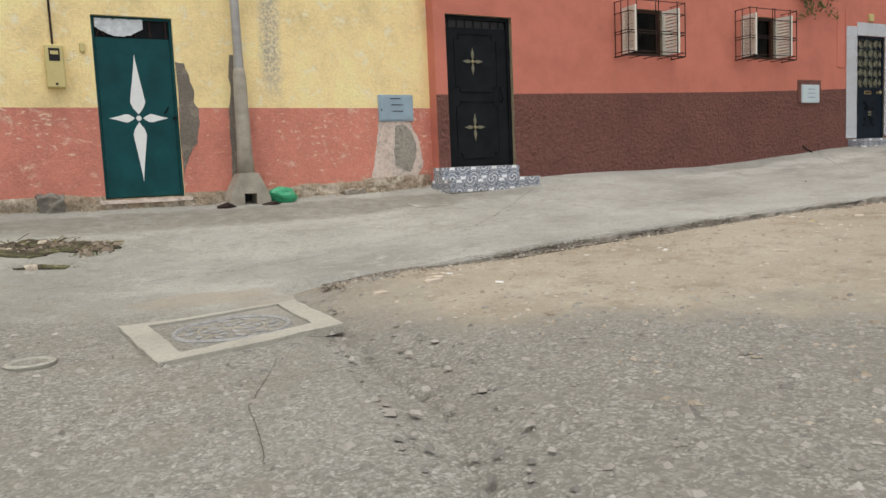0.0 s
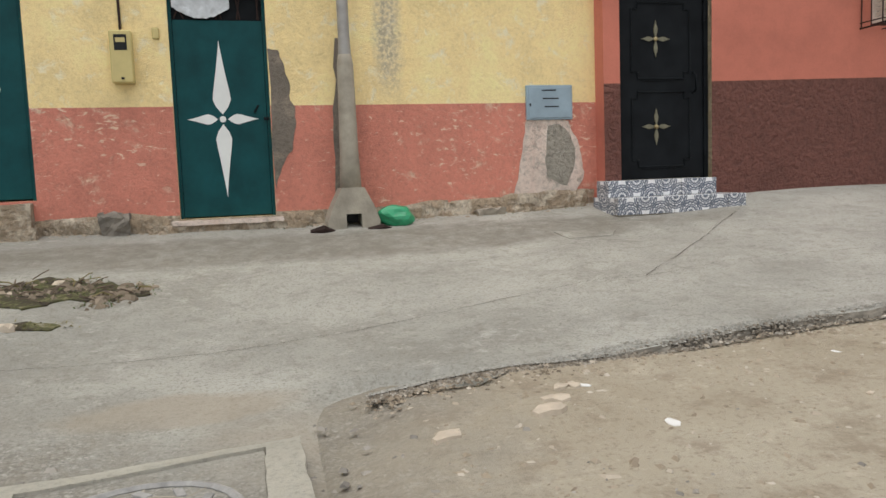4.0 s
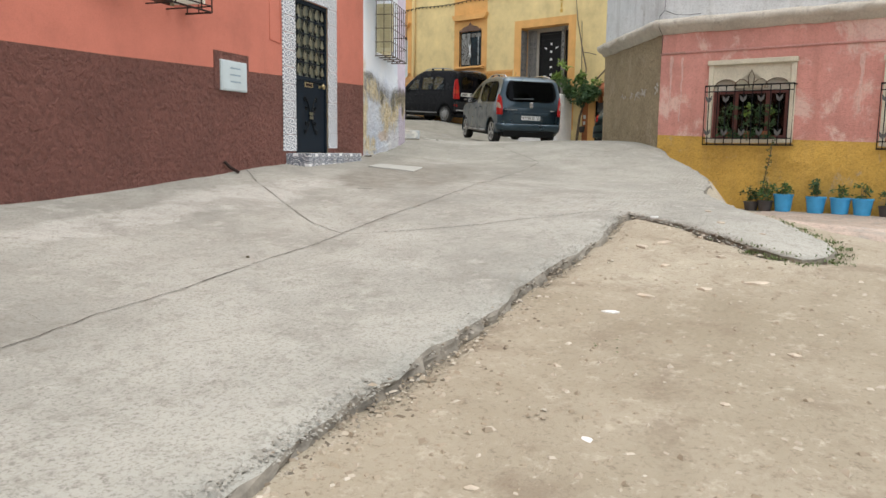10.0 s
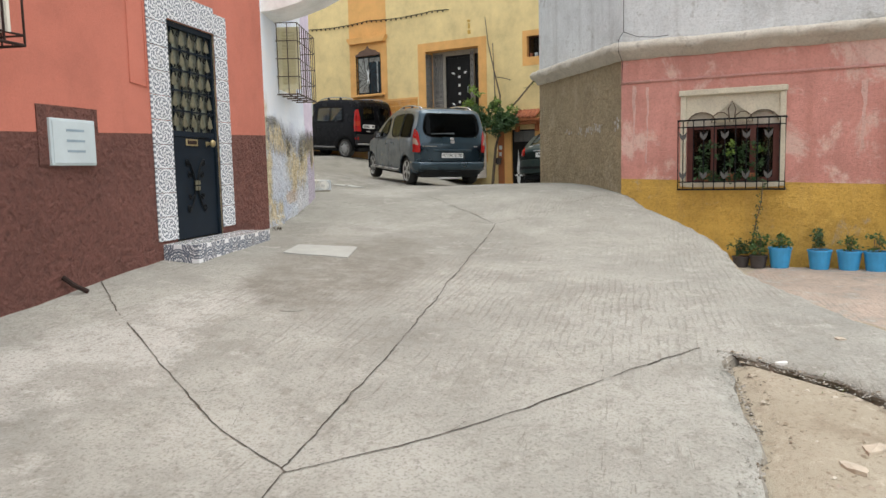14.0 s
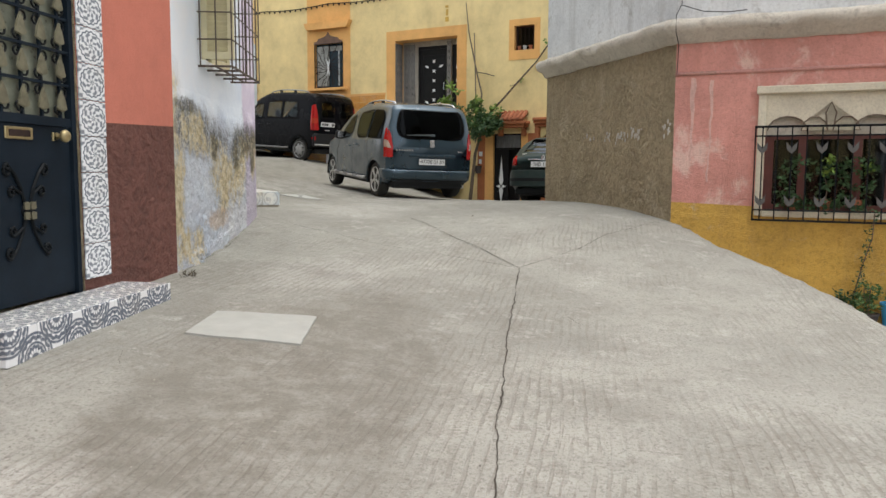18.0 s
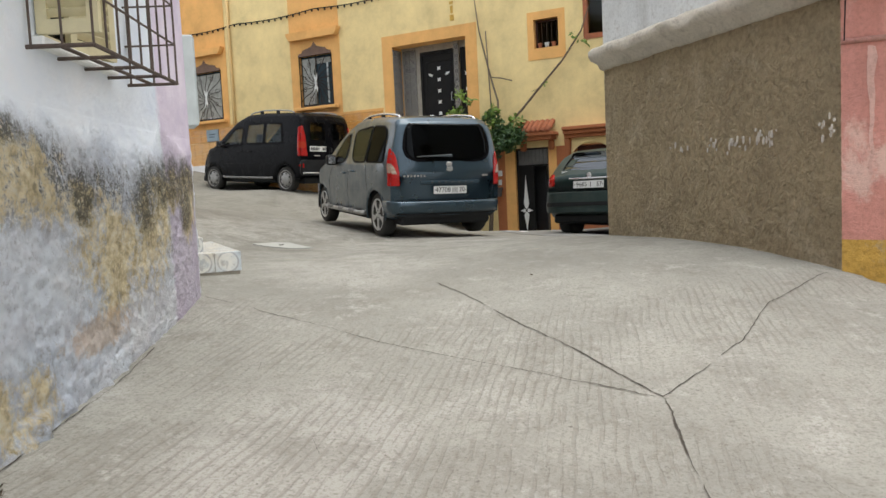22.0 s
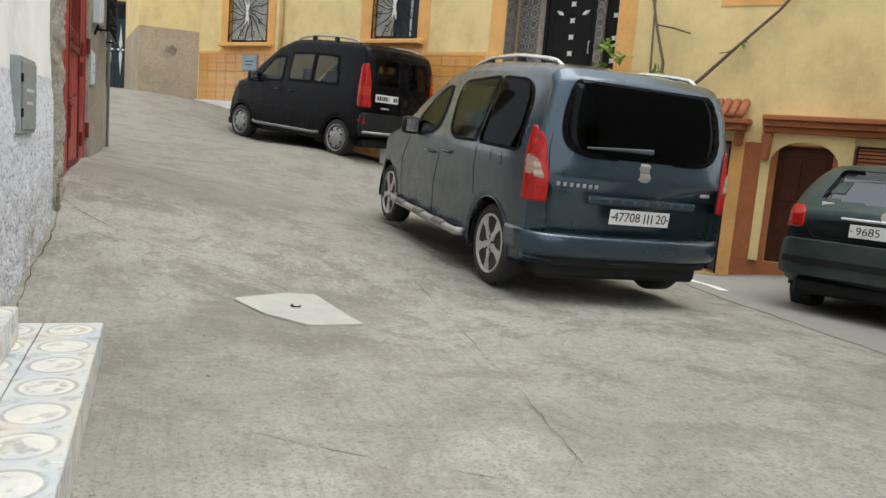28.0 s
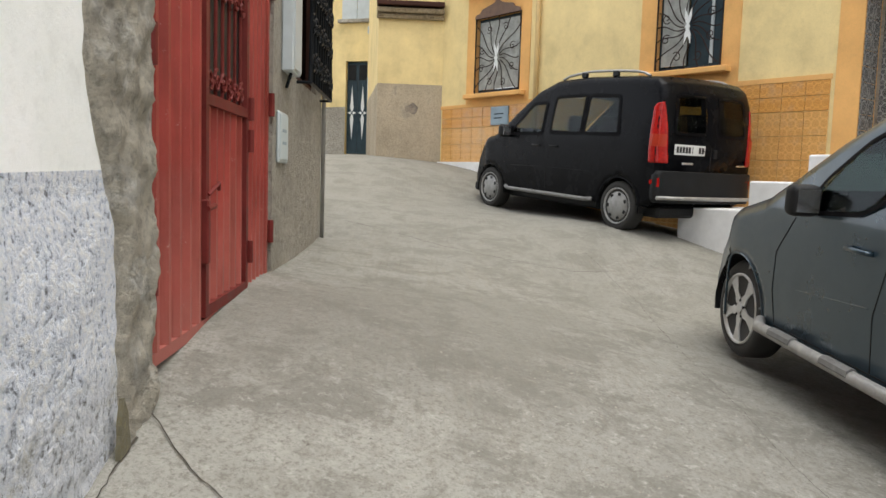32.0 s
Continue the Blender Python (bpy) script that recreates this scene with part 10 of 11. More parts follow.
def arch_window(u0, z0, label):
    w, h = 1.28, 1.27
    t = thing("arched_window", WH2 @ pose(u0, 0, z0), label, "window", "lobed windows")
    part("surround", merge(merge(box(-0.08, 0.0, -0.05, 0.02, -0.06, h + 0.0, 0.006), box(w, w + 0.08, -0.05, 0.02, -0.06, h, 0.006)), merge(box(-0.10, w + 0.10, -0.08, 0.02, h, h + 0.085, 0.01), box(0, w, -0.06, 0.02, -0.07, 0.0, 0.006))), SURROUND, t, "cream plaster surround")
    low = h - 0.40
    part("lobed_arch", prism([(0.0, h), (0.0, low)] + lobes(0.0, w, low, 0.30)[::-1] + [(w, low), (w, h)], -0.015, 0.05), SURROUND, t, "cream arch with three lobes")
    # dark bar draws the shadow line under the lobes
    part("arch_edge", tube([(x, -0.018, z) for x, z in lobes(0.0, w, low, 0.30)], 0.008, 5), ARCHLINE, t, "dark line along the lobes")
    # backing in the darker ledge plaster, which paints the recess's shade
    part("arch_shadow", box(0, w, 0.06, 0.07, low - 0.04, h), LEDGE, t, "cream plaster behind the arch, toned for recess shade")
    part("window_frame", merge(merge(box(0, 0.09, 0.07, 0.13, 0, low), box(w - 0.09, w, 0.07, 0.13, 0, low)), merge(box(0.09, w - 0.09, 0.07, 0.13, 0, 0.07), box(0.09, w - 0.09, 0.07, 0.13, low - 0.09, low))), REDWOOD, t, "red-brown wooden frame")
    part("mullion", box(0.34, 0.42, 0.06, 0.12, 0.07, low - 0.09), REDWOOD, t)
    part("mullion", box(0.88, 0.96, 0.06, 0.12, 0.07, low - 0.09), REDWOOD, t)
    part("pane", box(0.09, w - 0.09, 0.10, 0.105, 0.07, low - 0.09), PANE, t)
    gx0, gx1, gz0, gz1, gy = -0.09, w + 0.09, -0.10, low + 0.04, -0.16
    part("grille_frame", tube([(gx0, gy, gz0), (gx1, gy, gz0), (gx1, gy, gz1), (gx0, gy, gz1)], 0.015, 6, close=True), BLACKPAINT, t, "black iron grille frame")
    part("grille_bar", tube([(gx0, gy, gz0 + 0.11), (gx1, gy, gz0 + 0.11)], 0.009, 6), BLACKPAINT, t)
    part("grille_bar", tube([(gx0, gy, gz1 - 0.10), (gx1, gy, gz1 - 0.10)], 0.009, 6), BLACKPAINT, t)
    for x in (gx0, gx1):
        for z in (gz0, gz1):
            part("bracket", tube([(x, gy, z), (x, 0.0, z)], 0.012, 6), BLACKPAINT, t)
    for k in range(10):
        x = gx0 + (gx1 - gx0) * (k + 0.5) / 10
        part("grille_bar", tube([(x, gy, gz0), (x, gy, gz1)], 0.008, 6), BLACKPAINT, t)
        if k % 2 == 0:
            for z in (gz0 + 0.22, gz1 - 0.22):
                for s in (-1, 1):
                    part("leaf_ornament", prism(turned(petal(0.14, 0.045, 0.5), s * 24, x, z - 0.07), gy - 0.018, gy - 0.008), IRONGREY, t, "grey iron leaf")
    return t


arch_window(0.98, 1.45, "window with a lobed cream arch and black grille, plants behind it")
arch_window(3.70, 1.40, "window with a lobed cream arch and black grille")


random.seed(7)
wp = thing("window_plant", WH2 @ pose(1.6, -0.07, 1.42), "leafy pot plants crowded behind a window grille", "plant")
bm = bmesh.new()
for k in range(60):
    leaf_cluster(bm, (random.uniform(-0.48, 0.48), random.uniform(-0.04, 0.05), random.uniform(0.06, 0.6)), 0.07, 16, 0.055)
part("foliage", bm, LEAFDARK, wp)
bm = bmesh.new()
for k in range(5):
    leaf_cluster(bm, (random.choice((-0.25, 0.0, 0.42)) + random.uniform(-0.07, 0.07), -0.03, random.uniform(0.35, 0.62)), 0.05, 12, 0.06)
part("foliage", bm, LEAFBRIGHT, wp, "bright young leaves")
part("stem", tube([(0.0, 0.0, 0.03), (0.02, 0, 0.3), (-0.05, 0, 0.5)], 0.006, 5), BARK, wp)
for k, x in enumerate((-0.3, 0.0, 0.3)):
    p = obj("flower_pot", lathe([(0.05, 0), (0.065, 0.11), (0.07, 0.11), (0.07, 0.13), (0.06, 0.13)], 14), CLAYPOT)
    p.matrix_world = WH2 @ pose(1.6 + x, -0.02 + 0.01, 1.452)
    tagged(p, "small terracotta pot on a window sill", "flower pot")
trail = thing("trailing_plant", WH2 @ pose(2.02, -0.2, 0.45), "thin trailing vine hanging from a window grille", "plant")
part("stem", tube([(0.05, 0.02, 1.0), (0.04, 0.0, 0.75), (-0.03, 0.06, 0.45), (-0.10, 0.1, 0.1)], 0.006, 5), BARK, trail)
bm = bmesh.new()
for k in range(24):
    z = 1.0 - 0.04 * k
    leaf_cluster(bm, (0.05 - 0.15 * k / 24 + random.uniform(-0.03, 0.03), 0.02 + 0.08 * k / 24, z), 0.035, 6, 0.04)
part("foliage", bm, LEAFDARK, trail)


def potted(u, off, r, h, material, label, leaves, tall, green, spread=0.14):
    m = WH2 @ pose(u, -off, 0)
    z = terrain(m.translation.x, m.translation.y)
    zg = z - 0.03 if not inside(m.translation.x, m.translation.y, SLAB) else lie(m.translation.x, m.translation.y)
    t = thing("potted_plant", WH2 @ pose(u, -off, zg), label, "potted plant", "pots along the rose wall")
    part("pot", lathe([(r * 0.78, 0), (r, h * 0.9), (r * 1.07, h * 0.9), (r * 1.07, h), (r * 0.95, h), (r * 0.93, h * 0.93)], 22), material, t, "bright blue bucket" if material is BLUEPOT else "", smooth=False)
    part("soil", moved(lathe([(r * 0.9, 0), (r * 0.88, 0.01)], 16), Matrix.Translation((0, 0, h * 0.9))), SOIL, t)
    bm = bmesh.new()
    for k in range(leaves):
        a = random.random() * 6.28
        q = random.random() * spread
        leaf_cluster(bm, (q * math.cos(a), q * math.sin(a), h + random.uniform(0.02, tall)), 0.05, 16, 0.05)
    part("foliage", bm, green, t)
    for k in range(3):
        part("stem", tube([(0.02 * k - 0.02, 0, h * 0.9), (0.03 * k - 0.03, 0.01, h + tall * 0.8)], 0.005, 5), BARK, t)


potted(1.80, 0.22, 0.12, 0.15, DARKPOT, "bushy plant in a dark pot", 16, 0.22, LEAFDARK, 0.18)
potted(2.04, 0.26, 0.12, 0.18, DARKPOT, "tall leafy plant in a dark pot", 16, 0.32, LEAFMID, 0.15)
potted(2.32, 0.25, 0.15, 0.30, BLUEPOT, "green plant in a bright blue plastic bucket", 14, 0.16, LEAFMID, 0.17)
potted(2.82, 0.26, 0.15, 0.28, BLUEPOT, "spiky dark plant in a bright blue bucket", 14, 0.28, LEAFDARK, 0.13)
potted(3.18, 0.26, 0.15, 0.28, BLUEPOT, "young plant in a bright blue bucket", 8, 0.18, LEAFMID, 0.12)
potted(3.50, 0.26, 0.15, 0.28, BLUEPOT, "plant in a bright blue plastic bucket", 8, 0.2, LEAFMID, 0.12)
potted(3.84, 0.26, 0.12, 0.18, DARKPOT, "small plant in a dark pot", 8, 0.2, LEAFDARK, 0.12)
potted(4.12, 0.26, 0.12, 0.18, DARKPOT, "leafy plant in a dark pot", 9, 0.26, LEAFMID, 0.13)

# climbing shrub on the yellow front
random.seed(11)
sh = thing("climbing_shrub", WF @ pose(10.15, -0.35, base_z(WF, 10.15, -0.35) - 0.02), "leafy shrub with bare branches climbing a yellow wall", "shrub")
oz = -(base_z(WF, 10.15, -0.35) - 0.02)
part("trunk", tube([(0, 0, 0), (0.03, 0.05, 0.5), (0.10, 0.1, oz + 2.3), (0.26, 0.12, oz + 2.85), (0.5, 0.16, oz + 3.37)], [0.05, 0.045, 0.04, 0.035, 0.028], 9), BARK, sh, smooth=True)
part("branch", tube([(0.5, 0.16, oz + 3.37), (0.8, 0.2, oz + 3.66), (1.22, 0.24, oz + 4.1), (1.7, 0.27, oz + 4.58), (2.12, 0.28, oz + 5.13), (2.3, 0.28, oz + 5.6)], [0.028, 0.026, 0.023, 0.02, 0.016, 0.01], 7), BARK, sh, "long bare branch", smooth=True)
part("branch", tube([(0.22, 0.13, oz + 3.0), (0.22, 0.2, oz + 3.86), (0.04, 0.26, oz + 4.41), (-0.21, 0.28, oz + 5.44), (-0.3, 0.28, oz + 6.2)], [0.026, 0.022, 0.02, 0.015, 0.01], 7), BARK, sh, "bare branch", smooth=True)
part("branch", tube([(0.10, 0.12, oz + 2.6), (0.03, 0.24, oz + 3.82), (-0.05, 0.28, oz + 5.41)], [0.02, 0.016, 0.012], 6), BARK, sh, smooth=True)
part("twig", tube([(0.04, 0.26, oz + 4.41), (0.3, 0.25, oz + 4.36), (0.55, 0.24, oz + 4.28)], 0.013, 6), BARK, sh)
part("twig", tube([(1.22, 0.24, oz + 4.1), (1.12, 0.2, oz + 4.02), (1.0, 0.2, oz + 4.0)], 0.007, 5), BARK, sh)
for mat2, spots, size in ((LEAFMID, [(-0.6, 0.0, 3.5), (-0.35, -0.1, 3.3), (-0.1, -0.05, 3.2), (0.1, -0.1, 3.05), (0.35, -0.1, 2.95), (0.55, -0.1, 2.95), (0.75, -0.12, 2.98), (0.3, 0.0, 3.3), (0.1, 0.0, 3.45), (-0.3, 0, 3.1), (0.65, -0.05, 3.15)], 0.10),
                        (LEAFDARK, [(0.2, -0.15, 2.8), (0.5, -0.2, 2.85), (0.7, -0.2, 3.05), (0.85, -0.18, 3.05), (-0.1, -0.15, 2.95), (0.4, -0.1, 3.15), (-0.3, -0.1, 3.35)], 0.09),
                        (LEAFBRIGHT, [(-0.7, -0.05, 3.8), (-0.5, -0.08, 3.95), (-0.8, 0, 3.7), (0.25, -0.05, 3.6), (0.15, -0.05, 3.5), (0.7, 0.0, 3.35)], 0.13)):
    bm = bmesh.new()
    for c in spots:
        n2 = 3 if mat2 is LEAFBRIGHT else 11
        for _ in range(n2):
            leaf_cluster(bm, (c[0] + random.gauss(0, 0.09), c[1] + random.gauss(0, 0.06), oz + c[2] + random.gauss(0, 0.09)), 0.09, 14, size)
    part("foliage", bm, mat2, sh, "bright young leaves" if mat2 is LEAFBRIGHT else "")
bm = bmesh.new()
for u, z in ((2.02, 5.0), (2.1, 4.92), (2.2, 4.86), (1.98, 5.1), (1.3, 4.15)):
    leaf_cluster(bm, (u, 0.25, oz + z), 0.05, 4, 0.11)
part("foliage", bm, LEAFBRIGHT, sh, "few young leaves on a bare branch")
hp = thing("wall_flower_pot", WF @ pose(10.28, -0.02, 1.80), "dark flower pot hung on a yellow wall", "flower pot")
part("pot", moved(lathe([(0.07, 0), (0.10, 0.18), (0.11, 0.18), (0.11, 0.2), (0.09, 0.2)], 14), Matrix.Translation((0, -0.12, 0))), DARKPOT, hp)
part("hook", tube([(0, 0.02, 0.25), (0, -0.1, 0.24), (0, -0.12, 0.17)], 0.008, 5), RUSTIRON, hp)
for z, w in ((2.25, 0.1), (2.05, 0.08)):
    nb = obj("house_number", box(10.24, 10.24 + w, -0.016, 0.0, z, z + 0.12, 0.004), WHITEPAINT)
    nb.matrix_world = WF
    tagged(nb, "small white enamel plate on a yellow wall", "plate")

# ---- on the ground ----
DAMP = plain("dark damp soil", (0.10, 0.082, 0.055), 0.97, vary=0.35, scale=12, bump=0.6, bump_scale=40)
CRACK = plain("soil-filled crack", (0.055, 0.047, 0.036), 0.98, vary=0.3, scale=20)
CHIP = plain("pale plaster chip", (0.50, 0.43, 0.34), 0.9, vary=0.2, scale=14, bump=0.3)
PAPER = plain("white paper scrap", (0.72, 0.72, 0.70), 0.7, vary=0.06)
YELLOWSCRAP = plain("yellow wrapper scrap", (0.62, 0.46, 0.06), 0.5, vary=0.1)
STRAW = plain("dead grass", (0.20, 0.17, 0.07), 0.9, vary=0.3, scale=20)
GRASS = plain("weedy grass", (0.09, 0.13, 0.03), 0.7, vary=0.4, scale=20)
PINKPAVE = concrete("pinkish worn cement", 1.0, (0.50, 0.39, 0.32))
PLAIN_LID = plain("smooth pale cement", (0.375, 0.38, 0.35), 0.9, vary=0.14, scale=5, bump=0.2, bump_scale=70)
BLUEPAVE = plain("dusty grey paving", (0.23, 0.228, 0.213), 0.85, vary=0.12, scale=4)


def top_of(x, y):
    """The street's surface with its small unevenness."""
    return lie(x, y) + noise.noise((x * 1.3, y * 1.3, 0)) * 0.012 + noise.noise((x * 4.3, y * 4.3, 3)) * 0.004


def crack(points, w0, w1, seed, lift=0.005):
    """A jagged broken line of dark soil in the street."""
    pts = []
    for (ax, ay), (bx, by) in zip(points, points[1:]):
        n = max(3, int(math.hypot(bx - ax, by - ay) / 0.028))
        for k in range(n):
            pts.append((ax + (bx - ax) * k / n, ay + (by - ay) * k / n))
    pts.append(points[-1])
    bm = bmesh.new()
    prev = None
    for i, (x, y) in enumerate(pts):
        a, b2 = pts[max(i - 2, 0)], pts[min(i + 2, len(pts) - 1)]
        d = math.hypot(b2[0] - a[0], b2[1] - a[1])
        nx, ny = -(b2[1] - a[1]) / d, (b2[0] - a[0]) / d
        off = 0.02 * noise.noise((i * 0.045, seed, 0)) + 0.011 * noise.noise((i * 0.22, seed, 3)) + 0.006 * noise.noise((i * 0.8, seed, 5))
        t = 0.5 + 0.9 * noise.noise((i * 0.07, seed, 7)) + 0.5 * noise.noise((i * 0.4, seed, 9))
        w = max(0.0012, (w0 + (w1 - w0) * max(0, min(1, t - 0.1))) * (0.33 if x < 21 else 0.22)) / 2
        e1, e2 = w * (1 + 0.7 * noise.noise((i * 0.9, seed, 1))), w * (1 + 0.7 * noise.noise((i * 0.9, seed, 2)))
        row = []
        for q in (off - e1, off + e2):
            px2, py2 = x + nx * q, y + ny * q
            row.append(bm.verts.new((px2, py2, top_of(px2, py2) + lift)))
        if prev and t > 0.05:
            bm.faces.new((prev[0], row[0], row[1], prev[1]))
        prev = row
    host = road if points[0][0] < 20.9 else far_road
    return part("crack", bm, CRACK, host)


crack([(5.6, -0.52), (4.32, -1.68), (3.32, -2.55)], 0.006, 0.026, 1)
crack([(2.94, -2.5), (3.31, -2.57), (4.1, -2.42), (4.86, -2.44), (6.26, -2.54)], 0.003, 0.012, 2)
crack([(6.26, -2.54), (7.47, -2.44), (9.05, -2.44), (10.02, -2.48)], 0.008, 0.03, 3)
crack([(12.49, 0.0), (12.05, -0.37), (11.06, -1.32), (10.38, -2.02), (10.02, -2.48)], 0.008, 0.034, 4)
crack([(10.02, -2.48), (10.32, -2.9), (10.8, -3.39), (11.38, -3.93), (11.8, -4.35)], 0.014, 0.036, 5)
crack([(10.05, -2.46), (11.4, -2.55), (13.18, -2.56), (15.07, -2.52), (17.08, -2.54)], 0.008, 0.038, 6)
crack([(17.1, -2.53), (17.8, -2.15), (18.5, -1.72), (19.45, -1.17)], 0.010, 0.036, 7)
crack([(17.1, -2.5), (17.56, -1.7), (18.1, -0.75), (18.43, -0.2), (18.85, 0.52)], 0.006, 0.026, 8)
crack([(17.1, -2.53), (17.9, -3.1), (18.6, -3.45), (19.4, -4.07)], 0.010, 0.026, 9)
crack([(23.22, 3.14), (23.11, 2.84), (23.05, 2.55), (23.06, 2.28), (23.14, 1.96), (23.2, 1.70), (23.13, 1.45)], 0.014, 0.036, 10, 0.008)
crack([(28.44, 6.53), (28.3, 5.62), (28.18, 4.81), (28.18, 4.11), (28.37, 3.54), (28.65, 3.26)], 0.016, 0.05, 11, 0.008)
crack([(29.04, 3.61), (27.98, 2.78), (27.05, 2.33), (25.97, 1.85), (25.38, 1.55), (24.5, 1.07), (23.9, 0.73), (23.2, 0.38), (22.7, 0.17), (21.8, -0.2), (21.2, -0.43)], 0.002, 0.022, 12, 0.008)
# the next two are dark lines along the feet of the white and blue walls
crack([(15.8, -0.03), (16.4, 0.06), (17.0, 0.15), (17.6, 0.27)], 0.004, 0.03, 16, 0.006)
crack([(21.25, 1.93), (22.0, 2.38), (23.1, 3.06)], 0.01, 0.05, 17, 0.006)
crack([(-0.9, -3.15), (0.4, -3.06), (1.16, -2.98), (2.0, -2.78), (2.94, -2.5)], 0.004, 0.02, 13)
crack([(-0.5, -6.0), (0.3, -6.15), (1.0, -6.2)], 0.003, 0.016, 14)
crack([(0.2, -5.8), (-0.1, -6.4), (-0.2, -7.0)], 0.003, 0.016, 15)
random.seed(21)
for k in range(46):
    # short scuffs and dents
    x = random.uniform(2.5, 19)
    y = random.uniform(-3.7, -0.4)
    a = random.uniform(-0.5, 0.5) + (1.57 if random.random() < 0.4 else 0)
    q = random.uniform(0.08, 0.3)
    crack([(x, y), (x + q * math.cos(a), y + q * math.sin(a))], 0.001, 0.009, 30 + k)


def skin(name, poly, step, lift, material, host, thick=0.0, wave=0.02, label=""):
    """A thin layer that follows the street inside an outline."""
    x0, x1 = min(p[0] for p in poly), max(p[0] for p in poly)
    y0, y1 = min(p[1] for p in poly), max(p[1] for p in poly)
    bm = bmesh.new()
    grid = {}

    def vert(i, j):
        if (i, j) not in grid:
            grid[i, j] = bm.verts.new((x0 + i * step, y0 + j * step, 0))
        return grid[i, j]

    for i in range(int((x1 - x0) / step) + 1):
        for j in range(int((y1 - y0) / step) + 1):
            if inside(x0 + (i + 0.5) * step, y0 + (j + 0.5) * step, poly):
                bm.faces.new((vert(i, j), vert(i + 1, j), vert(i + 1, j + 1), vert(i, j + 1)))
    for v in bm.verts:
        if v.is_boundary:
            d, px2, py2 = nearest_on(v.co.x, v.co.y, poly)
            v.co.x, v.co.y = px2 + wave * noise.noise((px2 * 7, py2 * 7, 1)), py2 + wave * noise.noise((px2 * 7, py2 * 7, 2))
        v.co.z = top_of(v.co.x, v.co.y) + lift
    rim = [e for e in bm.edges if e.is_boundary]
    ext = bmesh.ops.extrude_edge_only(bm, edges=rim)
    for g2 in ext["geom"]:
        if isinstance(g2, bmesh.types.BMVert):
            g2.co.z -= lift + 0.02
    return part(name, bm, material, host, label, smooth=False)


lid = thing("access_cover", pose(0, 0, 0), "smooth pale cement access cover let into the street", "cover")
skin("lid", [(14.8, -0.73), (14.91, -1.33), (14.32, -1.41), (14.24, -0.78)], 0.06, 0.012, PLAIN_LID, lid, wave=0.006)
lid2 = thing("access_cover", pose(0, 0, 0), "six-sided pale cement cover with an iron ring", "cover")
skin("lid", [(22.67, 1.61), (23.07, 1.43), (23.2, 1.29), (22.79, 0.84), (22.52, 1.08), (22.54, 1.34)], 0.05, 0.014, PLAIN_LID, lid2, wave=0.006)
rz = top_of(22.83, 1.28) + 0.022
part("ring", tube([(22.83 + 0.028 * math.cos(a * 0.524), 1.28 + 0.028 * math.sin(a * 0.524), rz) for a in range(2, 11)], 0.005, 6), RUSTIRON, lid2, "rusty iron lifting ring")
slab1 = thing("cement_patch", pose(0, 0, 0), "pale smooth cement patch on worn concrete", "cement patch")
skin("layer", [(3.34, -0.86), (3.89, -1.02), (3.73, -1.22), (3.35, -1.17)], 0.05, 0.006, PALECONC, slab1)

# walled manhole near the start
PALEMIX = stucco("pale worn cement frame", (0.46, 0.44, 0.37), (0.36, 0.34, 0.28), 0.04, 0.7, 40, stain=(0.24, 0.22, 0.17), stain_amount=0.35, flake=6, streak=0.0, relief_shade=0.35)
mh = thing("manhole", pose(0, 0, 0), "square manhole with a pale cement frame and worn cover", "manhole")
OUT = [(-0.41, -4.60), (-0.33, -5.58), (0.72, -5.38), (0.72, -4.46)]
INN = [(-0.25, -4.66), (-0.19, -5.42), (0.57, -5.24), (0.58, -4.52)]
bm = bmesh.new()
for k in range(4):
    for s2 in range(12):
        def at(poly, f):
            a, c = poly[k], poly[(k + 1) % 4]
            x, y = a[0] + (c[0] - a[0]) * f, a[1] + (c[1] - a[1]) * f
            j = 0.018
            return x + j * noise.noise((x * 8, y * 8, 1)), y + j * noise.noise((x * 8, y * 8, 2))
        f0, f1 = s2 / 12, (s2 + 1) / 12
        quad4 = [at(OUT, f0), at(OUT, f1), at(INN, f1), at(INN, f0)]
        up = [bm.verts.new((x, y, top_of(x, y) + 0.022)) for x, y in quad4]
        dn = [bm.verts.new((x, y, top_of(x, y) - 0.03)) for x, y in quad4]
        bm.faces.new(up)
        bm.faces.new((up[0], dn[0], dn[1], up[1]))
        bm.faces.new((up[2], dn[2], dn[3], up[3]))
bmesh.ops.remove_doubles(bm, verts=bm.verts, dist=0.0005)
bmesh.ops.recalc_face_normals(bm, faces=bm.faces)
part("frame", bm, PALEMIX, mh, "pale cement frame")
RELIEF = plain("worn grey cover relief", (0.31, 0.305, 0.29), 0.9, vary=0.4, scale=14, bump=0.4, bump_scale=60)


def stud(cx, cy, ln, wd, turn):
    b2 = box(-ln, ln, -wd, wd, -0.01, 0.006, 0.002)
    z = top_of(cx, cy) + 0.010
    return part("stud", moved(b2, pose(cx, cy, z, 0, 0, turn)), RELIEF, mh)


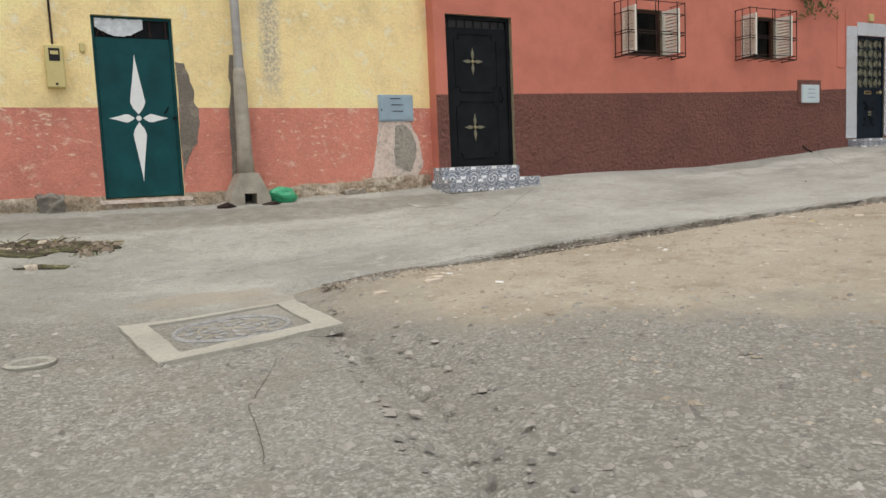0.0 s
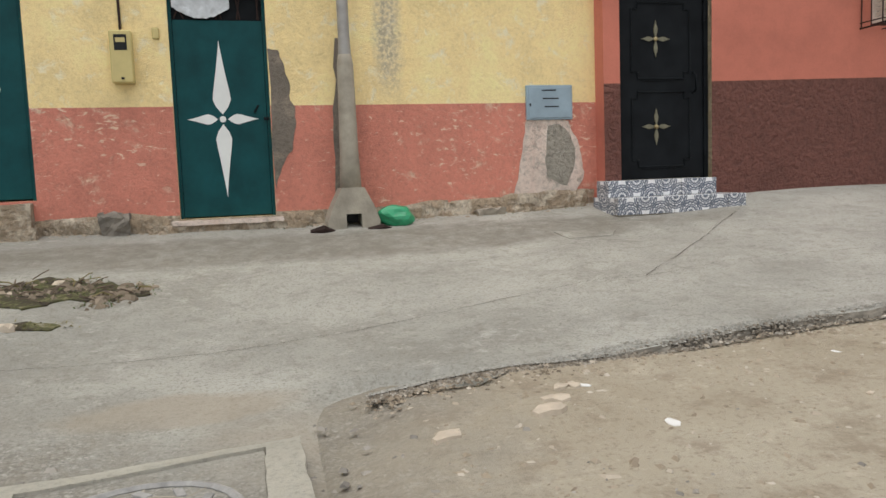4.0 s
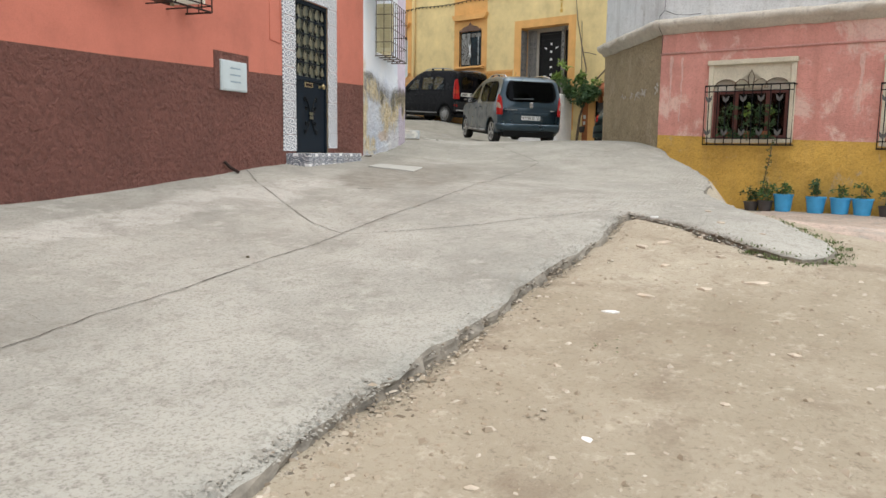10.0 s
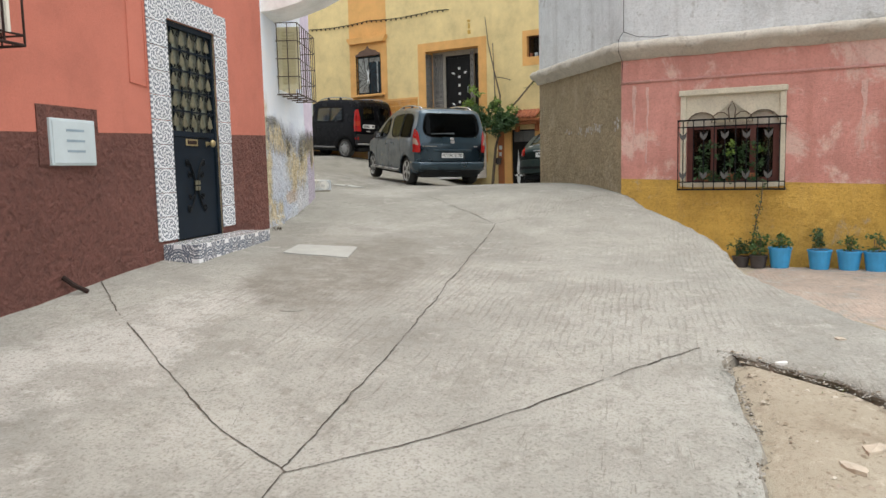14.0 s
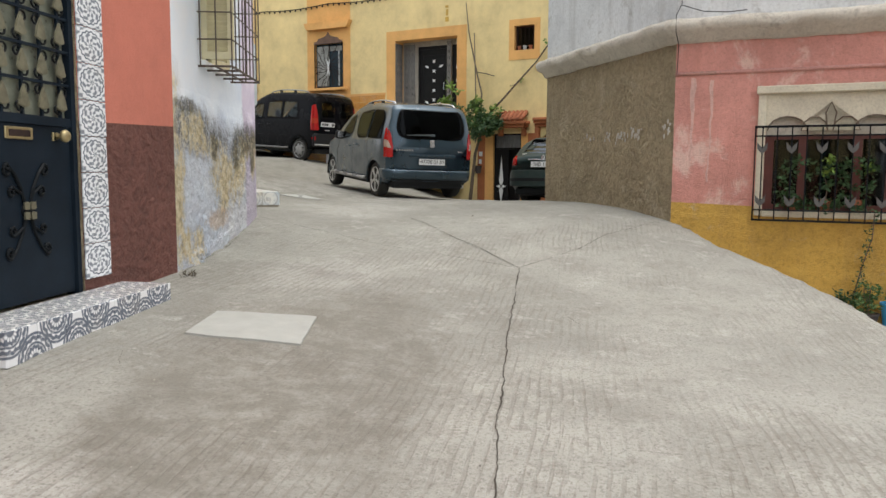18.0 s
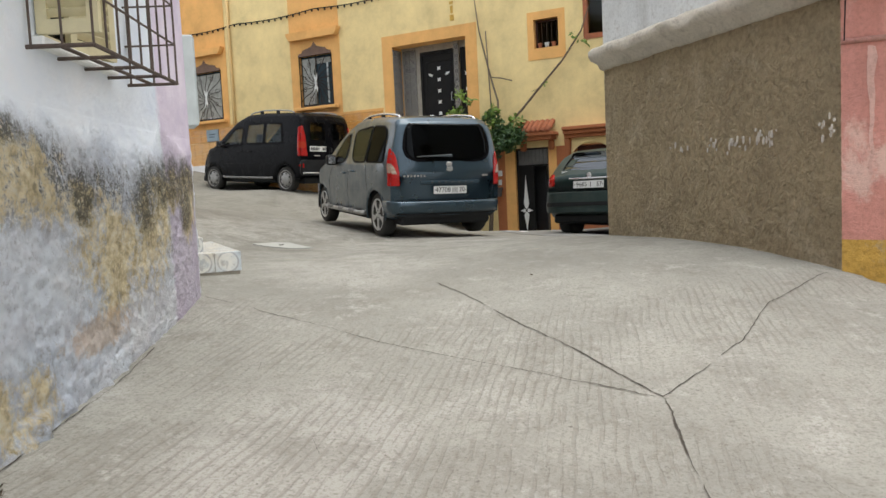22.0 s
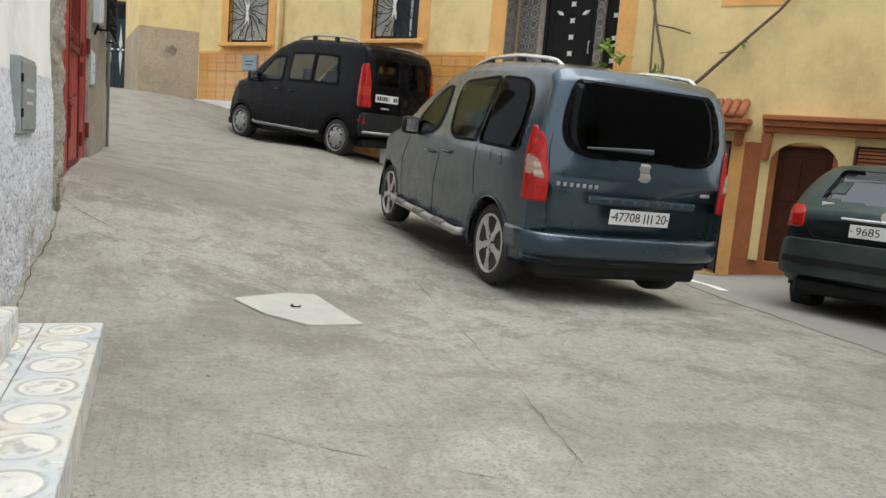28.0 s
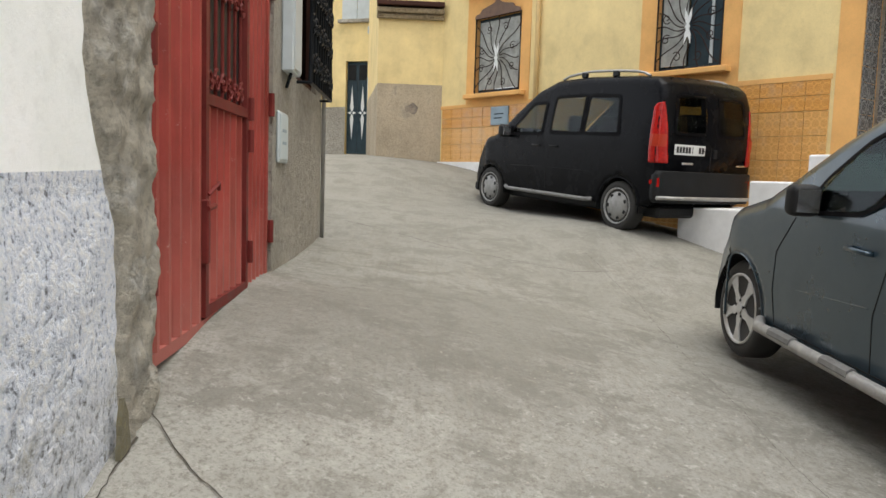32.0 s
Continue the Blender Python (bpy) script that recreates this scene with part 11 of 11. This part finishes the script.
for k in range(12):
    a = 2 * math.pi * k / 12
    stud(0.17 + 0.245 * math.cos(a), -5.0 + 0.215 * math.sin(a), 0.035, 0.016, math.degrees(a) + 45)
    if k % 2:
        stud(0.17 + 0.105 * math.cos(a), -5.0 + 0.095 * math.sin(a), 0.04, 0.017, math.degrees(a))
    else:
        stud(0.17 + 0.155 * math.cos(a), -5.0 + 0.14 * math.sin(a), 0.022, 0.022, math.degrees(a) + 45)
skin("cover", INN, 0.06, 0.008, CONC, mh, wave=0.004, label="gritty worn cover")
for gx, gy in ((0.0, 0.27), (0.31, 0.0), (0.22, 0.19), (0.22, -0.19)):
    part("groove", tube([(0.17 - gx, -4.98 - gy, top_of(0.17 - gx, -4.98 - gy) + 0.009), (0.17, -4.98, top_of(0.17, -4.98) + 0.009), (0.17 + gx, -4.98 + gy, top_of(0.17 + gx, -4.98 + gy) + 0.005)], 0.006, 5), POLECEM, mh)
part("groove", tube([(0.17 + 0.19 * math.cos(a * 0.262), -4.98 + 0.17 * math.sin(a * 0.262), top_of(0.17 + 0.19 * math.cos(a * 0.262), -4.98 + 0.17 * math.sin(a * 0.262)) + 0.008) for a in range(24)], 0.006, 5, close=True), POLECEM, mh)
part("groove", tube([(0.17 + 0.33 * math.cos(a * 0.262), -5.01 + 0.29 * math.sin(a * 0.262), top_of(0.17 + 0.33 * math.cos(a * 0.262), -5.01 + 0.29 * math.sin(a * 0.262)) + 0.008) for a in range(24)], 0.016, 6, close=True), RELIEF, mh)
ring = obj("pipe_collar", moved(lathe([(0.11, -0.02), (0.12, 0.012), (0.10, 0.02), (0.085, 0.012), (0.08, -0.005), (0.02, -0.008)], 24), Matrix.Translation((-0.88, -5.2, top_of(-0.88, -5.2)))), PALEMIX, smooth=False)
tagged(ring, "round pale cement collar worn into the ground", "collar")
ol = obj("round_cover", moved(lathe([(0.10, 0), (0.10, 0.010), (0.09, 0.016), (0.075, 0.010), (0.065, 0.013), (0.02, 0.013)], 28), Matrix.Translation((12.32, -1.62, top_of(12.32, -1.62) - 0.011))), CONC, smooth=False)
tagged(ol, "small round cement cover set flush with the street", "cover")

# pavement and planting strip beside the rose house
PAVE = [(12.75, -5.62), (13.6, -5.5), (14.9, -5.35), (16.2, -5.4), (17.9, -5.6), (18.85, -6.2), (17.2, -11.8), (12.6, -11.0), (11.0, -7.4), (11.15, -6.45), (11.6, -6.12)]
pv_bm = bmesh.new()
cells = {}
for i in range(60):
    for j in range(50):
        x, y = 10.6 + 0.15 * i, -12.2 + 0.15 * j
        if inside(x + 0.075, y + 0.075, PAVE):
            ring = []
            for di, dj in ((0, 0), (1, 0), (1, 1), (0, 1)):
                if (i + di, j + dj) not in cells:
                    cx, cy = 10.6 + 0.15 * (i + di), -12.2 + 0.15 * (j + dj)
                    cells[i + di, j + dj] = pv_bm.verts.new((cx, cy, terrain(cx, cy) - 0.012 + 0.012 * noise.noise((cx * 2, cy * 2, 8))))
                ring.append(cells[i + di, j + dj])
            pv_bm.faces.new(ring)
for v in pv_bm.verts:
    if v.is_boundary:
        d, px2, py2 = nearest_on(v.co.x, v.co.y, PAVE)
        if d < 0.2:
            v.co.x, v.co.y = px2, py2
            v.co.z = terrain(px2, py2) - 0.05
ext = bmesh.ops.extrude_edge_only(pv_bm, edges=[e for e in pv_bm.edges if e.is_boundary])
for g2 in ext["geom"]:
    if isinstance(g2, bmesh.types.BMVert):
        g2.co.z -= 0.12
pave = obj("pavement", pv_bm, PINKPAVE, smooth=False)
tagged(pave, "worn pinkish cement pavement below a rose house", "pavement", kind="structure")
strip = thing("paved_strip", pose(0, 0, 0), "pale blue-grey paving with a white line by the parked cars", "paving", kind="structure")
skin("layer", [(26.4, -1.43), (25.1, -2.04), (24.0, -2.37), (24.6, -4.2), (29.0, -4.5), (29.5, -2.2), (28.0, -1.2)], 0.15, 0.006, BLUEPAVE, strip)
skin("line", [(27.2, -1.35), (27.25, -1.45), (26.45, -1.78), (26.4, -1.68)], 0.05, 0.012, WHITEPAINT, strip, wave=0.004)

# litter
random.seed(5)


def ground_z(x, y):
    if inside(x, y, SLAB):
        return top_of(x, y)
    d, px2, py2 = nearest_on(x, y, SLAB)
    off = 0.04 * smooth_step(x, 1.5, 2.6) - 0.015 + 0.038 * smooth_step(x, 1.5, 3.2) * (1 - 0.75 * smooth_step(x, 9.3, 10.1) * (y < -4.55)) * (1 - 0.4 * smooth_step(d, 0.2, 1.5))
    return terrain(x, y) - off - 0.015 * noise.noise((x * 1.7, y * 1.7, 5)) - 0.008 * noise.noise((x * 5.1, y * 5.1, 7))


def scrap(x, y, r, material, name, label, category, flat=0.12):
    bm = bmesh.new()
    n = 9
    top = []
    for k in range(n):
        a = 2 * math.pi * k / n
        q = r * random.uniform(0.55, 1.15)
        top.append((q * math.cos(a) * 1.3, q * math.sin(a) * 0.8))
    up = [bm.verts.new((px2, py2, r * flat * random.uniform(0.3, 1.8) + 0.001)) for px2, py2 in top]
    dn = [bm.verts.new((px2 * 1.06, py2 * 1.06, -0.012)) for px2, py2 in top]
    c = bm.verts.new((r * 0.3, r * 0.1, r * flat * 1.8 + 0.003))
    for k in range(n):
        bm.faces.new((up[k], up[(k + 1) % n], c))
        bm.faces.new((dn[k], dn[(k + 1) % n], up[(k + 1) % n], up[k]))
    ob = obj(name, bm, material)
    ob.matrix_world = pose(x, y, ground_z(x, y), 0, 0, random.uniform(0, 360))
    return tagged(ob, label, category)


for k, (x, y) in enumerate(((3.384, -4.296), (1.974, -4.344), (2.111, -4.859), (3.963, -4.566), (3.887, -4.718), (6.55, -4.71), (5.79, -4.81), (6.22, -4.18), (8.81, -4.73), (7.15, -4.85), (11.6, -4.75))):
    scrap(x, y, 0.022 + 0.01 * (k % 3), PAPER, "paper_scrap", "torn scrap of white paper on dry earth", "litter", 0.06)
for k, (x, y) in enumerate(((3.02, -4.89), (3.81, -4.78), (4.25, -5.56), (6.44, -4.75), (6.68, -4.58), (5.74, -4.84), (9.18, -4.88), (6.06, -5.65), (7.6, -5.3), (8.3, -5.6), (9.4, -5.2), (10.4, -4.75), (7.9, -4.6), (5.2, -5.2), (9.9, -4.95), (10.6, -4.9), (10.9, -5.15), (11.4, -5.3), (10.2, -5.3), (9.6, -5.5), (11.0, -5.6), (12.1, -5.2))):
    scrap(x, y, 0.022 + 0.012 * (k % 4), CHIP, "plaster_chip", "flat chip of pale plaster on dry earth", "rubble", 0.16)
for k, (x, y) in enumerate(((1.87, -4.35), (1.80, -4.50), (1.72, -4.62), (1.95, -4.33), (1.25, -4.70))):
    scrap(x, y, 0.045 + 0.02 * (k % 3), CHIP, "stone", "pale flat stone lying on dry earth", "stone", 0.12)
scrap(5.95, -4.6, 0.022, YELLOWSCRAP, "wrapper", "yellow wrapper scrap on dry earth", "litter", 0.1)
scrap(9.0, -2.3, 0.014, DAMP, "clod", "small dark clod of earth on concrete", "clod", 0.5)
scrap(19.6, -1.9, 0.012, DAMP, "clod", "small dark clod of earth on concrete", "clod", 0.4)


def scatter(name, n, place, lo, hi, material, label, flat=0.6, height=None):
    """Loose stones, all in one mesh."""
    vs, fs = [], []
    for _ in range(n):
        x, y = place()
        r = lo * (hi / lo) ** (random.random() ** 2)
        z = height(x, y) if height else ground_z(x, y)
        a = random.random() * 6.28
        sx, sy, sz = r * random.uniform(0.8, 1.5), r * random.uniform(0.7, 1.1), r * flat * random.uniform(0.6, 1.2)
        b0 = len(vs)
        ca, sa = math.cos(a), math.sin(a)
        for px2, py2, pz2 in ((1, 0.1, 0), (0.2, 1, 0), (-1, 0.2, 0), (-0.1, -1, 0), (0.35, 0.3, 1), (-0.4, -0.2, 0.9)):
            qx, qy = px2 * sx * random.uniform(0.8, 1.2), py2 * sy * random.uniform(0.8, 1.2)
            vs.append((x + qx * ca - qy * sa, y + qx * sa + qy * ca, z + pz2 * sz - 0.002))
        fs += [(b0, b0 + 1, b0 + 4), (b0 + 1, b0 + 2, b0 + 5), (b0 + 1, b0 + 5, b0 + 4), (b0 + 2, b0 + 3, b0 + 5), (b0 + 3, b0, b0 + 4), (b0 + 3, b0 + 4, b0 + 5)]
    me = bpy.data.meshes.new(name)
    me.from_pydata(vs, [], fs)
    me.materials.append(material)
    ob = new(name, me)
    return tagged(ob, label, "stones", kind="stuff")


def many_stones(name, stops):
    m, nt, b = nodes_of(name, 0.95)
    geo = nt.nodes.new("ShaderNodeNewGeometry")
    c = ramp(nt, geo.outputs["Random Per Island"], stops)
    nt.links.new(blend(nt, calc(nt, "MULTIPLY", noise_of(nt, 90, 3), 0.4), c, (0.2, 0.18, 0.15)), b.inputs["Base Color"])
    return m


GRAVELMIX = many_stones("mixed gravel", [(0.0, (0.15, 0.14, 0.125)), (0.35, (0.26, 0.24, 0.21)), (0.7, (0.33, 0.305, 0.265)), (1.0, (0.42, 0.395, 0.35))])
EARTHMIX = many_stones("earthy pebbles", [(0.0, (0.25, 0.20, 0.14)), (0.4, (0.34, 0.28, 0.20)), (0.75, (0.42, 0.36, 0.28)), (1.0, (0.58, 0.52, 0.43))])


def in_gravel():
    while True:
        x, y = random.uniform(-3.5, 5.5), random.uniform(-9.5, -4.3)
        if 0.35 * x + 0.55 * y < -2.7 + random.gauss(0, 0.45):
            return x, y


def in_earth():
    while True:
        x, y = random.uniform(1.2, 14), -4.0 - 6.0 * random.random() ** 1.5
        if not inside(x, y, SLAB) and not inside(x, y, PAVE):
            return x, y


def by_edge():
    k = random.randrange(0, 9)
    (ax, ay), (bx, by) = SLAB[k], SLAB[k + 1]
    if ax > 9.0 and random.random() < 0.7:
        return by_edge()
    f = random.random()
    return ax + (bx - ax) * f + random.gauss(0, 0.04), ay + (by - ay) * f - abs(random.gauss(0.03, 0.12))


def on_slab():
    return random.uniform(-2, 19), random.uniform(-3.9, -0.1)


scatter("gravel", 6500, in_gravel, 0.006, 0.028, GRAVELMIX, "loose grey gravel of many sizes")
scatter("pebbles", 9500, in_earth, 0.004, 0.023, EARTHMIX, "pebbles and clods strewn over dry earth")
scatter("chips", 420, in_earth, 0.012, 0.036, EARTHMIX, "flat stone and plaster chips trodden into dry earth", 0.25)
scatter("rubble_edge", 900, by_edge, 0.005, 0.02, EARTHMIX, "crumbled edge of a concrete street")
SOILMIX = many_stones("dark soil clods", [(0.0, (0.10, 0.075, 0.05)), (0.6, (0.20, 0.155, 0.105)), (1.0, (0.32, 0.26, 0.19))])
scatter("soil_clods", 1700, by_edge, 0.004, 0.016, SOILMIX, "dark soil clods along a broken concrete edge")


def edge_line():
    k = random.randrange(0, 12)
    (ax, ay), (bx, by) = SLAB[k], SLAB[k + 1]
    f = random.random()
    if ax > 5.5 and random.random() < 0.85:
        return edge_line()
    d = random.random() ** 1.3 * 0.075
    return ax + (bx - ax) * f, ay + (by - ay) * f - 0.002 - d


def edge_slope(x, y):
    d, px2, py2 = nearest_on(x, y, SLAB)
    top = top_of(px2, py2) - 0.012
    return top if inside(x, y, SLAB) else max(ground_z(x, y), top - 0.075 * min(1.0, d / 0.06))


BREAKMIX = many_stones("broken concrete and soil", [(0.0, (0.08, 0.066, 0.048)), (0.4, (0.19, 0.16, 0.12)), (0.75, (0.28, 0.245, 0.195)), (1.0, (0.38, 0.355, 0.31))])
scatter("edge_crumbs", 6000, edge_line, 0.004, 0.015, BREAKMIX, "crumbling broken rim of a concrete street", 0.8, edge_slope)
RIMMIX = many_stones("loose concrete grit", [(0.0, (0.24, 0.23, 0.20)), (0.4, (0.32, 0.31, 0.275)), (1.0, (0.42, 0.41, 0.37))])


def rim_line():
    k = random.randrange(0, 12)
    (ax, ay), (bx, by) = SLAB[k], SLAB[k + 1]
    if ax > 6.0 and random.random() < 0.8:
        return rim_line()
    f = random.random()
    return ax + (bx - ax) * f, ay + (by - ay) * f + random.random() ** 2 * 0.11 - 0.02


scatter("rim_grit", 6500, rim_line, 0.003, 0.010, RIMMIX, "loose grit along the broken rim of a street", 0.7, lambda x, y: edge_slope(x, y) + 0.012)
scatter("grit", 700, on_slab, 0.004, 0.012, GRAVELMIX, "grit scattered on concrete", 0.5)
scatter("grit", 2600, lambda: (lambda a: (23.2 + 2.6 * a + random.gauss(0, 1.1), 1.2 + 1.25 * a + random.gauss(0, 0.8)))(random.uniform(-1, 1)), 0.003, 0.009, GRAVELMIX, "grit and small stones on the upper street", 0.6, lambda x, y: top_of(x, y) + 0.002)
scatter("grit", 1500, lambda: (random.uniform(10.2, 18.5), random.gauss(-1.7, 0.9)), 0.003, 0.008, GRAVELMIX, "fine grit strewn over worn concrete", 0.5, lambda x, y: top_of(x, y) + 0.002)
scatter("wall_rubble", 500, lambda: (random.uniform(-6, 4.2), 0.16 - abs(random.gauss(0, 0.07))), 0.008, 0.04, EARTHMIX, "crumbled plaster along a wall's foot")


def blades(name, spots, n, h, material, label, spread, rise=0.5):
    vs, fs = [], []
    for x, y in spots:
        for _ in range(n):
            px2, py2 = x + random.gauss(0, spread), y + random.gauss(0, spread)
            z = ground_z(px2, py2) - 0.005
            a = random.random() * 6.28
            q = h * random.uniform(0.4, 1.2)
            dx, dy = math.cos(a), math.sin(a)
            lean = random.uniform(0.2, 0.9)
            w = 0.004
            b0 = len(vs)
            vs += [(px2 - dy * w, py2 + dx * w, z), (px2 + dy * w, py2 - dx * w, z), (px2 + dx * q * lean * 0.5 + dy * w, py2 + dy * q * lean * 0.5 - dx * w, z + q * 0.7 * rise), (px2 + dx * q * lean * 0.5 - dy * w, py2 + dy * q * lean * 0.5 + dx * w, z + q * 0.7 * rise), (px2 + dx * q * lean, py2 + dy * q * lean, z + q * 0.75 * rise)]
            fs += [(b0, b0 + 1, b0 + 2, b0 + 3), (b0 + 3, b0 + 2, b0 + 4)]
    me = bpy.data.meshes.new(name)
    me.from_pydata(vs, [], fs)
    me.materials.append(material)
    return tagged(new(name, me), label, "grass", kind="stuff")


def mossy():
    m, nt, b = nodes_of("mossy damp earth", 0.95)
    n = noise_of(nt, 6, 9, 0.8)
    c = ramp(nt, n, [(0.40, (0.03, 0.024, 0.017)), (0.49, (0.06, 0.048, 0.03)), (0.54, (0.075, 0.08, 0.028)), (0.60, (0.17, 0.16, 0.075)), (0.68, (0.30, 0.28, 0.23))])
    nt.links.new(c, b.inputs["Base Color"])
    bumped(nt, b, n, 0.9, 0.03)
    return m


wet = thing("damp_patch", pose(0, 0, 0), "dark wet earth with dead weeds on the concrete", "earth", kind="structure")
skin("layer", [(-1.55, -1.95), (-1.3, -1.72), (-1.05, -1.62), (-0.85, -1.35), (-0.6, -1.5), (-0.35, -1.66), (-0.05, -1.86), (-0.3, -2.0), (-0.6, -1.92), (-0.8, -2.08), (-1.1, -1.96), (-1.35, -2.05)], 0.05, 0.012, mossy(), wet, wave=0.14)
skin("layer", [(-1.0, -2.38), (-0.75, -2.33), (-0.5, -2.4), (-0.62, -2.5), (-0.85, -2.48)], 0.04, 0.010, mossy(), wet, wave=0.08)
heap_spots = [(-1.45 + 0.105 * k, -1.80 + 0.16 * math.sin(k * 1.7) + 0.25 * (1 - abs(k - 6) / 6.0) - 0.1) for k in range(13)]
scatter("heap_clods", 700, lambda: (lambda q: (q[0] + random.gauss(0, 0.06), q[1] + random.gauss(0, 0.06)))(random.choice(heap_spots)), 0.012, 0.05, SOILMIX, "dark wet clods in a heap of weeds", 0.8)
blades("dead_weeds", heap_spots, 12, 0.11, STRAW, "heap of dead brown stalks", 0.075, 0.25)
blades("dead_weeds", heap_spots[4:13], 40, 0.09, GRASS, "wilted green weeds in a heap", 0.08, 0.35)
for k, (x, y) in enumerate(((-0.98, -1.74), (-0.72, -1.54), (-0.82, -2.43))):
    scrap(x, y, 0.04 + 0.015 * (k % 3), CHIP, "plaster_chip", "pale broken chip among wet earth and weeds", "rubble", 0.3)
blades("dead_weeds", [(-0.95 + 0.08 * k, -2.42) for k in range(6)], 12, 0.08, STRAW, "flattened dead weeds", 0.05, 0.3)
twigs = thing("twig_heap", pose(0, 0, 0), "tangle of dry pale stalks on wet earth", "stalks")
for k in range(44):
    hx, hy = random.choice(heap_spots)
    hx, hy = hx + random.gauss(0, 0.06), hy + random.gauss(0, 0.06)
    a = random.random() * 6.28
    ln = random.uniform(0.08, 0.22)
    z0 = top_of(hx, hy) + 0.015
    part("stalk", tube([(hx, hy, z0), (hx + ln * 0.5 * math.cos(a), hy + ln * 0.5 * math.sin(a), z0 + random.uniform(0.01, 0.04)), (hx + ln * math.cos(a + 0.3), hy + ln * math.sin(a + 0.3), z0 + random.uniform(0.0, 0.06))], random.uniform(0.003, 0.006), 5), (STRAW, BARK, BARK)[k % 3], twigs)
tip = [(10.45, -5.50), (10.26, -5.66), (10.18, -5.82), (10.28, -6.02), (10.5, -6.10), (10.75, -6.12), (11.0, -6.06), (11.3, -6.0), (11.6, -5.92), (11.95, -5.82)]
blades("weeds", tip, 60, 0.045, GRASS, "green weeds along the broken concrete edge", 0.05)
blades("weeds", [(10.9, -5.3), (10.6, -5.42), (11.3, -4.98), (8.2, -4.75)], 9, 0.03, GRASS, "sparse weeds in dry earth", 0.06)
blades("dead_weeds", [(15.70, -0.12), (15.74, -0.10), (15.66, -0.14)], 14, 0.07, DAMP, "dark withered weed tuft at the wall's foot", 0.03)
blades("weeds", [(0.6 + 0.33 * k, 0.1) for k in range(11)], 6, 0.05, GRASS, "sparse weeds along a wall's foot", 0.05)

# overhanging upper storey of the white house
over = bmesh.new()
prof = [(0.0, 3.60), (-0.18, 3.62), (-0.4, 3.68), (-0.65, 3.77), (-0.9, 3.90), (-0.98, 4.0), (-1.0, 4.3), (-1.0, 7.0), (0.0, 7.0)]
ends = []
for u in (0.04, 0.75):
    ends.append([over.verts.new((u, y, z)) for y, z in prof])
for k in range(len(prof)):
    over.faces.new((ends[0][k], ends[1][k], ends[1][(k + 1) % len(prof)], ends[0][(k + 1) % len(prof)]))
over.faces.new(ends[0])
over.faces.new(ends[1][::-1])
bmesh.ops.recalc_face_normals(over, faces=over.faces)
ov = obj("wall_overhang", over, WHITE)
ov.matrix_world = WW
tagged(ov, "overhanging white upper storey with a curved underside", kind="structure")

# dry creeper over the terracotta wall, washing on a grille, planter by the rose wall
random.seed(31)
cr = thing("creeper", WR @ pose(8.0, -0.03, 3.3), "dry brown and green creeper hanging down a terracotta wall", "plant")
for k in range(6):
    x = -0.4 + 0.2 * k
    part("stem", tube([(x * 1.2, -0.01, 1.3), (x, -0.03, 0.7), (x * 0.8 + 0.05, -0.04, 0.25 + 0.08 * (k % 3))], 0.006, 5), BARK, cr)
for mat2, n2 in ((LEAFMID, 12), (STRAW, 16)):
    bm = bmesh.new()
    for _ in range(n2):
        leaf_cluster(bm, (random.uniform(-0.45, 0.55), random.uniform(-0.1, 0.0), random.uniform(0.1, 0.9)), 0.10, 16, 0.07)
    part("foliage", bm, mat2, cr)
for k, (u, ln) in enumerate(((4.3, 0.46), (4.66, 0.36))):
    bm = bmesh.new()
    g3 = [[bm.verts.new((0.07 * (i / 4 - 0.5) * (1 + 0.3 * math.sin(j)), -0.012 * math.sin(i * 1.5 + j * 0.4) - 0.01, -ln * j / 8)) for j in range(9)] for i in range(5)]
    for a, c in zip(g3, g3[1:]):
        for j in range(8):
            bm.faces.new((a[j], c[j], c[j + 1], a[j + 1]))
    ob = obj("hanging_cloth", bm, PAPER, smooth=True)
    ob.modifiers.new("thickness", "SOLIDIFY").thickness = 0.006
    ob.matrix_world = WH2 @ pose(u, -0.18, 1.66)
    tagged(ob, "white cloth hung from a window grille", "cloth")
zp = ground_z(*(WH2 @ Vector((4.45, -0.3, 0)))[:2]) + 0.03
pl = thing("planter", WH2 @ pose(4.42, -0.3, zp), "terracotta trough planter with a green plant", "planter")
part("trough", merge(merge(box(-0.2, 0.2, -0.1, -0.08, 0, 0.2), box(-0.2, 0.2, 0.08, 0.1, 0, 0.2)), merge(merge(box(-0.2, -0.18, -0.08, 0.08, 0, 0.2), box(0.18, 0.2, -0.08, 0.08, 0, 0.2)), box(-0.18, 0.18, -0.08, 0.08, 0, 0.16))), CLAYPOT, pl)
bm = bmesh.new()
for _ in range(14):
    leaf_cluster(bm, (random.uniform(-0.16, 0.16), random.uniform(-0.06, 0.06), random.uniform(0.18, 0.42)), 0.06, 14, 0.05)
part("foliage", bm, LEAFMID, pl)
bsh = thing("bush", WH2 @ pose(5.1, -0.4, zp), "low green bush at the foot of a rose wall", "bush")
bm = bmesh.new()
for _ in range(40):
    leaf_cluster(bm, (random.gauss(0, 0.2), random.gauss(0, 0.12), random.uniform(0.04, 0.34)), 0.07, 14, 0.045)
part("foliage", bm, LEAFMID, bsh)
part("stem", tube([(0, 0, 0), (0.02, 0, 0.25)], 0.012, 6), BARK, bsh)
